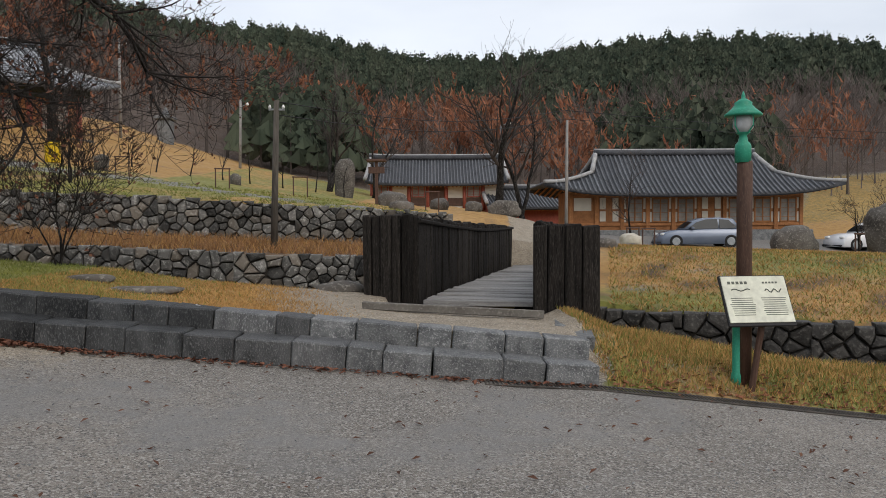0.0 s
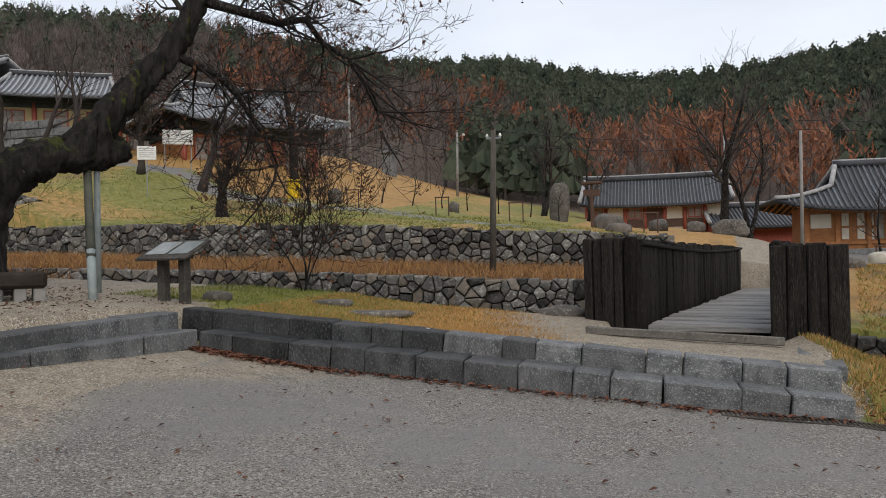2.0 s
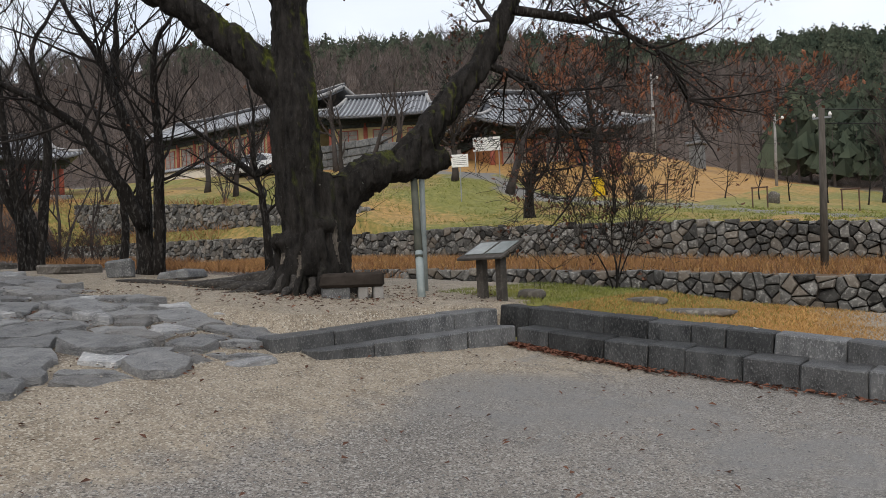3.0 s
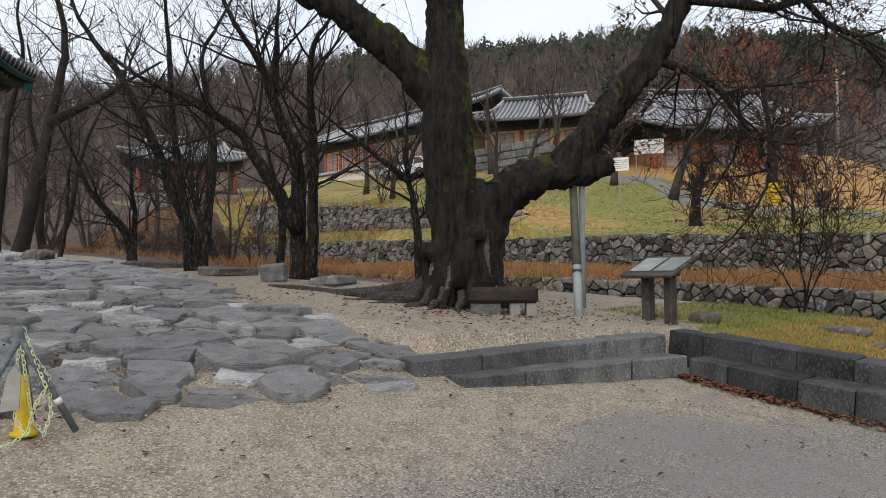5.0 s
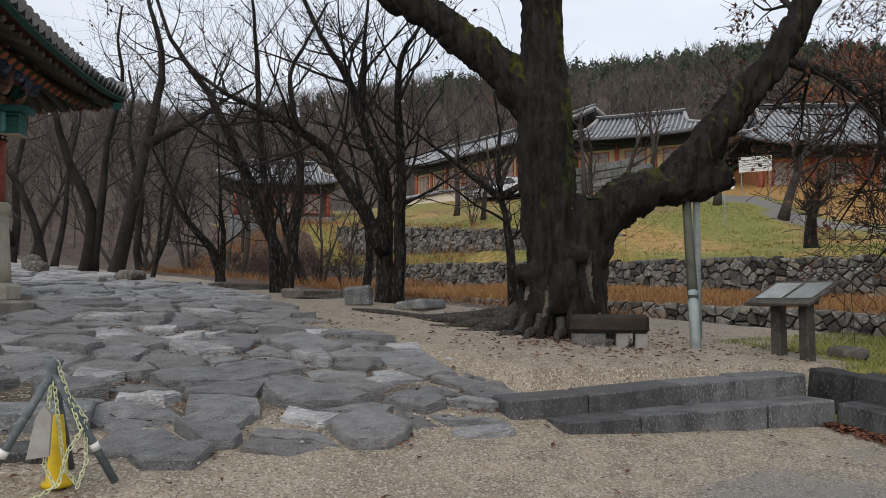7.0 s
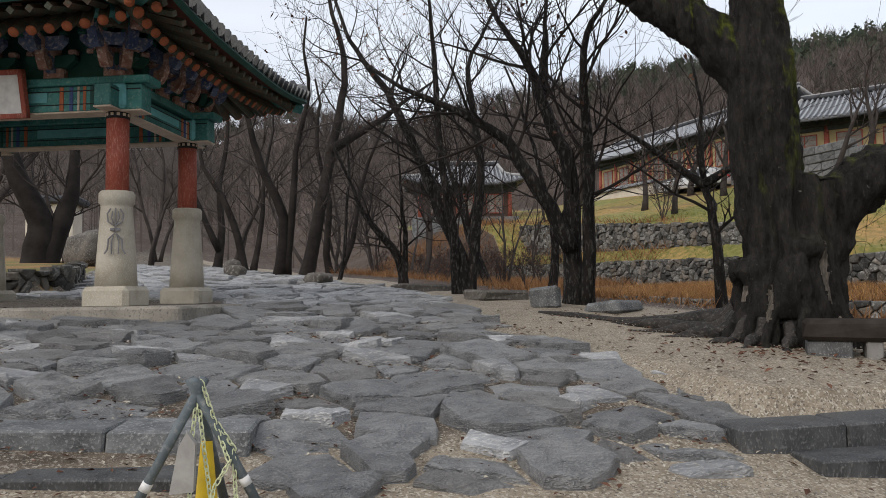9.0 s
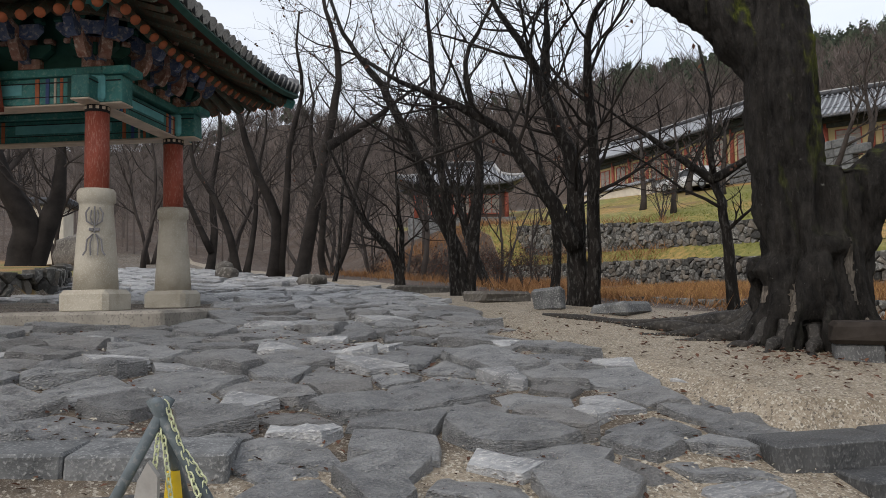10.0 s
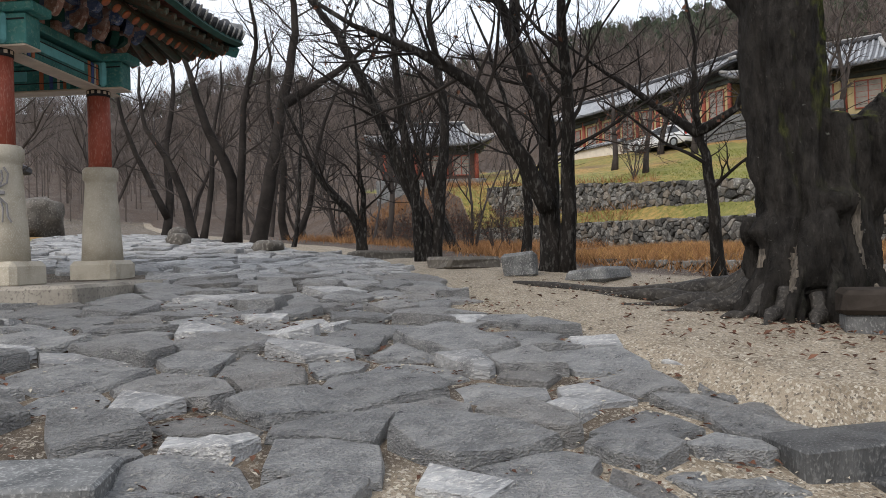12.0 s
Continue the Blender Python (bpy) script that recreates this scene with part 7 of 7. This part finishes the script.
part("roof", Geo().box((0, 0, 3.1), (2.8, 2.4, 0.4), bevel=0.18), TILE, shrine)
rb = solo("retaining_rock", boulder(88, (3.2, 2.0, 1.9), 0.3), BOULDER, "pale rock outcrop beside the lane", "rock", smooth=True, m=pose(-38.5, 0.2, land(-38.5, 0.2) - 0.2, 0, 0, 20))
# white scrap lying on the step
solo("paper_scrap", Geo().extrude([(-0.13, 0), (0.12, 0.0), (0.15, 0.05), (0.03, 0.07), (-0.1, 0.045)], 0.07, pose(0, 0, 0, 0, 0, 5)), WHITE, "crumpled white paper scrap on the step", "litter", m=pose(-2.85, 8.78, plaza(-2.85) + 0.385))


# ---- woods on the hills ----
def fan(rng, verts, faces, c, u, w):
    i = len(verts)
    verts += [c - w, c + w, c + u]
    faces.append((i, i + 1, i + 2))


rng = random.Random(12)
pine_v, pine_f, bare_v, bare_f, rust_v, rust_f = [], [], [], [], [], []


def add_pine(x, y, z, h):
    tiers = 7
    for k in range(tiers):
        t = k / (tiers - 1)
        zc, rr = z + h * (0.22 + 0.78 * t), h * 0.30 * (1 - t) ** 0.75 + 0.12 * h * 0.3
        for b in range(9):
            a = rng.uniform(0, math.tau)
            R = rr * rng.uniform(0.55, 1.25)
            c = Vector((x + math.cos(a) * R * 0.45, y + math.sin(a) * R * 0.45, zc + rng.uniform(-0.06, 0.06) * h))
            out = Vector((math.cos(a), math.sin(a), rng.uniform(-0.35, 0.25))) * R * 0.7
            s = Vector((-math.sin(a), math.cos(a), rng.uniform(-0.3, 0.3))) * R * 0.42
            i = len(pine_v)
            pine_v.extend([c - s, c + out * 0.5 - Vector((0, 0, 0.16 * R)), c + s, c + out * 0.4 + Vector((0, 0, 0.5 * R)), c + out])
            pine_f.extend([(i, i + 1, i + 3), (i + 1, i + 2, i + 3), (i + 1, i + 4, i + 3)])
    i = len(bare_v)
    bare_v.extend([Vector((x - 0.12, y, z - 0.3)), Vector((x + 0.12, y, z - 0.3)), Vector((x, y, z + h * 0.9))])
    bare_f.append((i, i + 1, i + 2))


def add_bare(x, y, z, h, rusty, near):
    V, F = (rust_v, rust_f) if rusty else (bare_v, bare_f)
    wd = 0.045 if near else 0.07
    fan(rng, bare_v, bare_f, Vector((x, y, z - 0.3)), Vector((rng.uniform(-0.08, 0.08) * h, 0, h * 0.8)), Vector((0.016 * h, 0.010 * h, 0)))
    for _ in range(rng.randint(11, 16)):
        t = rng.uniform(0.25, 0.75)
        a = rng.uniform(0, math.tau)
        c = Vector((x, y, z + h * t))
        u = Vector((math.cos(a) * 0.30, math.sin(a) * 0.30, rng.uniform(0.25, 0.6))) * h * rng.uniform(0.45, 0.95) * (1.1 - 0.5 * t)
        fan(rng, bare_v, bare_f, c, u, Vector((wd * 0.8, wd * 0.4, 0)))
        for _ in range(5):
            c2 = c + u * rng.uniform(0.3, 1.0)
            u2 = u * rng.uniform(0.2, 0.45) + Vector((rng.uniform(-1, 1), rng.uniform(-1, 1), rng.uniform(-0.2, 1))) * 0.13 * h
            w = Vector((wd * 0.5, wd * 0.25, 0)) if not rusty else Vector((wd * 2.2, wd, wd))
            fan(rng, V, F, c2, u2 * (1 if not rusty else 0.5), w)


count = 0
while count < 6400:
    az = rng.uniform(-36, 104)
    r = math.sqrt(rng.uniform(50 ** 2, 205 ** 2))
    x, y = -r * math.sin(radians(az)), r * math.cos(radians(az))
    hh = hill(x, y)
    if hh < 0.25:
        continue
    if x > 26 and x > y * 0.50 and r < 72:
        continue
    count += 1
    z = land(x, y)
    u = hh / 33.0
    cl = noise.noise(Vector((x * 0.022, y * 0.022, 0.7))) + 0.35 * noise.noise(Vector((x * 0.08, y * 0.08, 1.7)))
    lim = 0.52 - 0.14 * step(15, -20, az) + 0.5 * step(40, 55, az)
    if u + 0.42 * cl > lim and (az < 24 or (u > 0.97 and rng.random() < 0.6) or rng.random() < 0.12):
        add_pine(x, y, z, rng.uniform(3.2, 6.6))
    else:
        foot = az < 26 and r < 92
        if foot and (-24 < az < -14 or (3 < az < 12 and cl > 0)) and rng.random() < 0.75:
            add_pine(x, y, z, rng.uniform(5.0, 8.5))
            continue
        rusty = (cl > 0.02 and az < 30 and rng.random() < 0.5) or (foot and -14 < az < 8 and rng.random() < 0.6)
        add_bare(x, y, z, rng.uniform(5.5, 9.0) if foot else rng.uniform(3.6, 6.8), rusty, r < 100)
# ridge line fringe
for k in range(430):
    az = -36 + 140 * (k + rng.random()) / 430
    r = rng.uniform(178, 190)
    x, y = -r * math.sin(radians(az)), r * math.cos(radians(az))
    if az < 26 or rng.random() < 0.3:
        add_pine(x, y, land(x, y), rng.uniform(2.6, 6.0))
    else:
        add_bare(x, y, land(x, y), rng.uniform(4, 7), False, False)


def raw_mesh(name, verts, faces, mat, label, category):
    me = bpy.data.meshes.new(name)
    me.from_pydata([tuple(v) for v in verts], [], faces)
    me.materials.append(mat)
    me.update()
    return tagged(new(name, me), label, category, kind="stuff")


raw_mesh("pine_wood", pine_v, pine_f, PINE, "dark green pine wood on the upper hillside", "woods")
# Hillside twigs carry the valley haze in their pale colour.
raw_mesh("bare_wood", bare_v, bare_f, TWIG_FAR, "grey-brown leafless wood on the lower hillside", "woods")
raw_mesh("russet_wood", rust_v, rust_f, REDLEAF, "russet-leaved trees on the lower hillside", "woods")


# ---- grass, reeds and fallen leaves ----
def blades(name, label, mat, count, pick, height, width, seed, lean=0.5):
    rg = np.random.RandomState(seed)
    verts, faces = [], []
    while len(faces) < count:
        p = pick(rg)
        if p is None:
            continue
        x, y = p
        z = land(x, y)
        a, h = rg.uniform(0, math.tau), height * rg.uniform(0.45, 1.25)
        w = width * rg.uniform(0.7, 1.3)
        dx, dy = math.cos(a) * w, math.sin(a) * w
        lx, ly = rg.normal(0, lean * h), rg.normal(0, lean * h)
        i = len(verts)
        verts += [(x - dx, y - dy, z - 0.01), (x + dx, y + dy, z - 0.01), (x + lx, y + ly, z + h)]
        faces.append((i, i + 1, i + 2))
    return raw_mesh(name, verts, faces, mat, label, "grass")


def bank(rg):
    x, y = rg.uniform(-5.3, 0.0), rg.uniform(8.75, 12.9)
    return (x, y) if x + 0.25 * (y - 9) < -1.6 + rg.normal(0, 0.3) else None


def bank_green(rg):
    x, y = rg.uniform(-7.4, -2.2), rg.uniform(8.8, 12.9)
    return (x, y) if x < -3.6 + rg.normal(0, 0.7) and (x > -5.8 or y > 9.4) else None


def verge(rg):
    x, y = rg.uniform(1.45, 7), rg.uniform(8.0, 11.5)
    return (x, y) if y > curb_front(1.3) + rg.uniform(0, 0.3) and y < near_edge(x) + 0.2 else None


def mound(rg):
    x, y = rg.uniform(2.4, 16), rg.uniform(12, 24)
    return (x, y) if y > far_edge(x) + 0.15 and x > 3.0 + 0.24 * (y - 14) * (y > 14) else None


def reeds(rg):
    x, y = rg.uniform(-26, -0.6), rg.uniform(12.6, 22.9)
    return (x, y) if far_edge(x) + 0.5 < y < 22.5 else None


def lawn_up(rg):
    x, y = rg.uniform(-36, 0), rg.uniform(23.4, 34)
    return (x, y)


def brink(rg):
    x = rg.uniform(-26, -9.5)
    y = near_edge(x) - abs(rg.normal(0, 0.55)) + 0.3
    return (x, y)


blades("lawn_grass", "short dry straw-coloured lawn beside the steps", DRYBLADE, 26000, bank, 0.035, 0.006, 1, 0.8)
blades("lawn_grass", "short green grass at the lawn's edge", GREENBLADE, 14000, bank_green, 0.045, 0.006, 2, 0.7)
blades("verge_grass", "tufted green and dry grass on the road verge", GREENBLADE, 14000, verge, 0.07, 0.006, 3)
blades("verge_grass", "dry yellow grass on the road verge", DRYBLADE, 16000, verge, 0.075, 0.007, 4)
blades("mound_grass", "dry yellow grass covering the mound", DRYBLADE, 22000, mound, 0.075, 0.013, 5, 0.8)
blades("mound_grass", "greener grass on the mound's flank", GREENBLADE, 22000, mound, 0.06, 0.012, 6, 0.8)
blades("reeds", "tall brown reeds on the stream terrace", RUSTBLADE, 26000, reeds, 0.23, 0.010, 7, 0.5)
blades("reeds", "tall straw-coloured reeds on the stream terrace", DRYBLADE, 12000, reeds, 0.22, 0.010, 8, 0.6)
blades("lawn_grass", "yellow-green grass on the temple lawn", GREENBLADE, 22000, lawn_up, 0.07, 0.018, 9, 0.9)
blades("bank_brush", "brown brushwood and dead grass on the far bank", RUSTBLADE, 16000, lambda rg: (rg.uniform(-52, -31), rg.uniform(12.8, 25.5)), 0.42, 0.016, 11, 0.7)
blades("brink_grass", "brown dead grass on the brink of the stream", RUSTBLADE, 9000, brink, 0.20, 0.009, 10, 0.6)


def litter(name, label, count, pick, size, seed, mat=DEADLEAF):
    rg = np.random.RandomState(seed)
    gg = Geo()
    while len(gg.f) < count:
        p = pick(rg)
        if p is None:
            continue
        x, y = p
        s, a = size * rg.uniform(0.6, 1.4), rg.uniform(0, math.tau)
        c = Vector((x, y, land(x, y) + 0.012 + rg.uniform(0, 0.015)))
        u, w = Vector((math.cos(a), math.sin(a), rg.uniform(-0.3, 0.5))) * s, Vector((-math.sin(a), math.cos(a), rg.uniform(-0.4, 0.4))) * s * 0.5
        gg.add([c - u, c + w - u * 0.1 + Vector((0, 0, 0.3 * s)), c + u, c - w - u * 0.1 + Vector((0, 0, 0.2 * s))], [(0, 1, 2, 3)])
    return solo(name, gg, mat, label, "leaves", kind="stuff")


litter("fallen_leaves", "dark fallen leaves scattered over the gravel", 620, lambda rg: (rg.uniform(-9.0, 5.0), rg.uniform(1.5, 7.9)), 0.026, 21)
litter("fallen_leaves", "brown leaves drifted against the step foot", 1500, lambda rg: (lambda x: (x, curb_front(x) - abs(rg.normal(0, 0.10))))(rg.uniform(-5.6, 1.3) if rg.rand() < 0.4 else -5.4 + abs(rg.normal(0, 0.8))), 0.032, 22, surface("rust_litter", (0.09, 0.035, 0.022), (0.17, 0.075, 0.045), scale=8, fine=60, rough=0.85, vary=0.4, island=True))
litter("fallen_leaves", "brown leaves around the old tree's roots", 900, lambda rg: (-8.6 + rg.normal(0, 1.3), 8.0 + rg.normal(0, 0.9)), 0.03, 23)
litter("fallen_leaves", "brown leaves on the road verge", 700, lambda rg: (rg.uniform(1.5, 6.5), 8.0 + abs(rg.normal(0, 0.35))), 0.035, 24, REDLEAF)
litter("gravel_stones", "loose pale gravel over the bed by the tree", 5000, lambda rg: (rg.uniform(-12, -5.9), rg.uniform(5.0, 9.5)), 0.012, 25, PALE)
litter("gravel_stones", "loose grey gravel over the forecourt", 6000, lambda rg: (rg.uniform(-6, 4), rg.uniform(1.2, 7.7)), 0.011, 26, GRANITE)

litter("fallen_leaves", "brown leaves caught in the paving's joints", 3500, lambda rg: (rg.uniform(-13, -6.4), rg.uniform(-1, 5.8)), 0.022, 27)
litter("gravel_stones", "pebbles lying in the paving's joints", 4000, lambda rg: (rg.uniform(-12, -6.2), rg.uniform(0, 5.9)), 0.015, 28, PALE)

# ---- old slate paving, stone by stone ----
LU = Vector((0.36, 0.93)).normalized()
LV = Vector((-LU.y, LU.x))
STRETCH = 1.45


def warp(x, y):
    p = Vector((x, y))
    return Vector((p.dot(LU) / STRETCH, p.dot(LV)))


def unwarp(q):
    return LU * (q.x * STRETCH) + LV * q.y


def lane_edge(x):
    return float(np.interp(x, [-40, -24, -17.2, -12.5, -9.7, -8.6, -7.9, -7.2, -6.6, -6.1], [4.4, 5.2, 6.8, 6.05, 5.6, 5.5, 5.85, 6.35, 5.75, 5.3]))


def paved(x, y):
    if y > lane_edge(x) or y < -5 or x < -42 or (x < -17.1 and y < 1.0):
        return False
    front = float(np.interp(y, [-5, 2.45, 2.6, 3.2, 4.5, 5.4, 6.5], [-7.95, -7.6, -6.45, -6.25, -6.15, -6.0, -7.0]))
    return x < front


# the great slabs along the paving's front
SITES = [(-6.52, 3.70), (-6.42, 4.14), (-6.43, 5.05), (-7.07, 3.38), (-7.16, 2.84), (-6.62, 2.84), (-8.04, 2.95), (-7.04, 5.02), (-7.58, 4.60), (-8.40, 4.66), (-7.89, 5.40), (-7.78, 3.98), (-7.22, 5.92), (-7.49, 5.47), (-8.33, 3.43), (-8.70, 3.92), (-8.53, 5.22), (-7.06, 4.10), (-7.61, 2.45), (-7.70, 3.43), (-9.08, 4.42), (-9.02, 3.42), (-8.48, 2.40)]
rng = random.Random(3)
q_sites = [warp(*s) for s in SITES]
cells = {}
for k_, q in enumerate(q_sites):
    cells.setdefault((int(q.x // 0.8), int(q.y // 0.8)), []).append(k_)
reach = [0.44] * len(q_sites)
for n_ in range(45000):
    x = rng.uniform(-34, -5.4)
    y = rng.uniform(-5.6, 7.6)
    q = warp(x, y)
    gap = (0.56 if n_ < 700 else 0.44 if n_ < 3500 else rng.choice((0.22, 0.30, 0.34))) if x > -11 else rng.choice((0.26, 0.32, 0.38, 0.46))
    kx, ky = int(q.x // 0.8), int(q.y // 0.8)
    if all((q - q_sites[j]).length_squared > gap * gap for dx in (-1, 0, 1) for dy in (-1, 0, 1) for j in cells.get((kx + dx, ky + dy), [])):
        cells.setdefault((kx, ky), []).append(len(q_sites))
        q_sites.append(q)
        reach.append(gap)


paving = thing("pavement", (0, 0, 0), label="old lane paved with uneven wet slate stones", category="paving", kind="structure")
rest = Geo()
made = 0
for i, q in enumerate(q_sites):
    c = unwarp(q)
    if not paved(c.x, c.y):
        continue
    if abs((c.x - GC[0]) * AX.x + (c.y - GC[1]) * AX.y) < 2.3 and abs((c.x - GC[0]) * AY.x + (c.y - GC[1]) * AY.y) < 1.65:
        continue
    R = 0.72
    poly = [q + Vector((math.cos(a), math.sin(a))) * R for a in np.linspace(0, math.tau, 9)[:-1]]
    kx, ky = int(q.x // 0.8), int(q.y // 0.8)
    for dx in (-1, 0, 1):
        for dy in (-1, 0, 1):
            for j in cells.get((kx + dx, ky + dy), []):
                if j != i:
                    o = q_sites[j]
                    d = o - q
                    L = d.length
                    if L < 1.2:
                        poly = clip(poly, q + d * max(0.38, min(0.62, reach[i] / (reach[i] + reach[j]))) - d / L * 0.007, d / L)
    if len(poly) < 3:
        continue
    want = rng.choice((4, 5, 5, 6, 6))
    while len(poly) > want:
        # split slabs have few corners: drop the corner that cuts off least
        cost = [abs((poly[k] - poly[k - 1]).cross(poly[(k + 1) % len(poly)] - poly[k])) for k in range(len(poly))]
        poly.pop(cost.index(min(cost)))
    rim = []
    for a, b in zip(poly, poly[1:] + poly[:1]):
        k = max(1, min(3, int((b - a).length / 0.13)))
        rim += [a + (b - a) * (t / k) for t in range(k)]
    pts = [unwarp(p) for p in rim]
    cm = sum(pts, Vector((0, 0))) / len(pts)
    pts = [cm + (p - cm) * (1 + 0.10 * noise.noise(Vector((p.x * 5, p.y * 5, i)))) for p in pts]
    sm = [(pts[k - 1] + pts[k] * 14 + pts[(k + 1) % len(pts)]) / 16 for k in range(len(pts))]
    big_ = max((p - cm).length for p in sm)
    lift_ = rng.uniform(0.0, 0.075) + 0.012
    tx, ty = rng.uniform(-0.10, 0.10), rng.uniform(-0.08, 0.08)
    verts, k = [], len(sm)
    for f, dz in ((1.02, -0.16), (1.0, -0.024), (0.965, 0.0), (0.74, 0.006), (0.40, 0.008)):
        for p in sm:
            w = cm + (p - cm) * f
            zz = plaza(w.x) + lift_ + dz + tx * (w.x - cm.x) + ty * (w.y - cm.y) + (0.045 * noise.noise(Vector((w.x * 7.5, w.y * 3.4, i * 0.37))) if dz >= 0 else 0)
            verts.append(Vector((w.x, w.y, zz)))
    verts.append(Vector((cm.x, cm.y, plaza(cm.x) + lift_ + 0.016)))
    faces = [(r * k + s, r * k + (s + 1) % k, (r + 1) * k + (s + 1) % k, (r + 1) * k + s) for r in range(4) for s in range(k)] + [(4 * k + s, 4 * k + (s + 1) % k, 5 * k) for s in range(k)]
    if cm.x > -12.6 and made < 300:
        gg = Geo()
        base = Vector((cm.x, cm.y, plaza(cm.x)))
        gg.add([v - base for v in verts], faces)
        part("paving_stone", gg, STONE, paving, m=Matrix.Translation(base))
        made += 1
    else:
        rest.add(verts, faces)
STONE_I = surface("slate_paving_far", (0.135, 0.140, 0.146), (0.39, 0.395, 0.395), (0.52, 0.51, 0.49), scale=2.4, fine=22, rough=0.40, rough2=0.75, bmp=1.0, dist=0.05, vary=0.26, island=True, spec=0.6, stretch=(3.0, 1.1, 3.0))
tagged(part("paving_rest", rest, STONE_I, paving), kind="stuff")
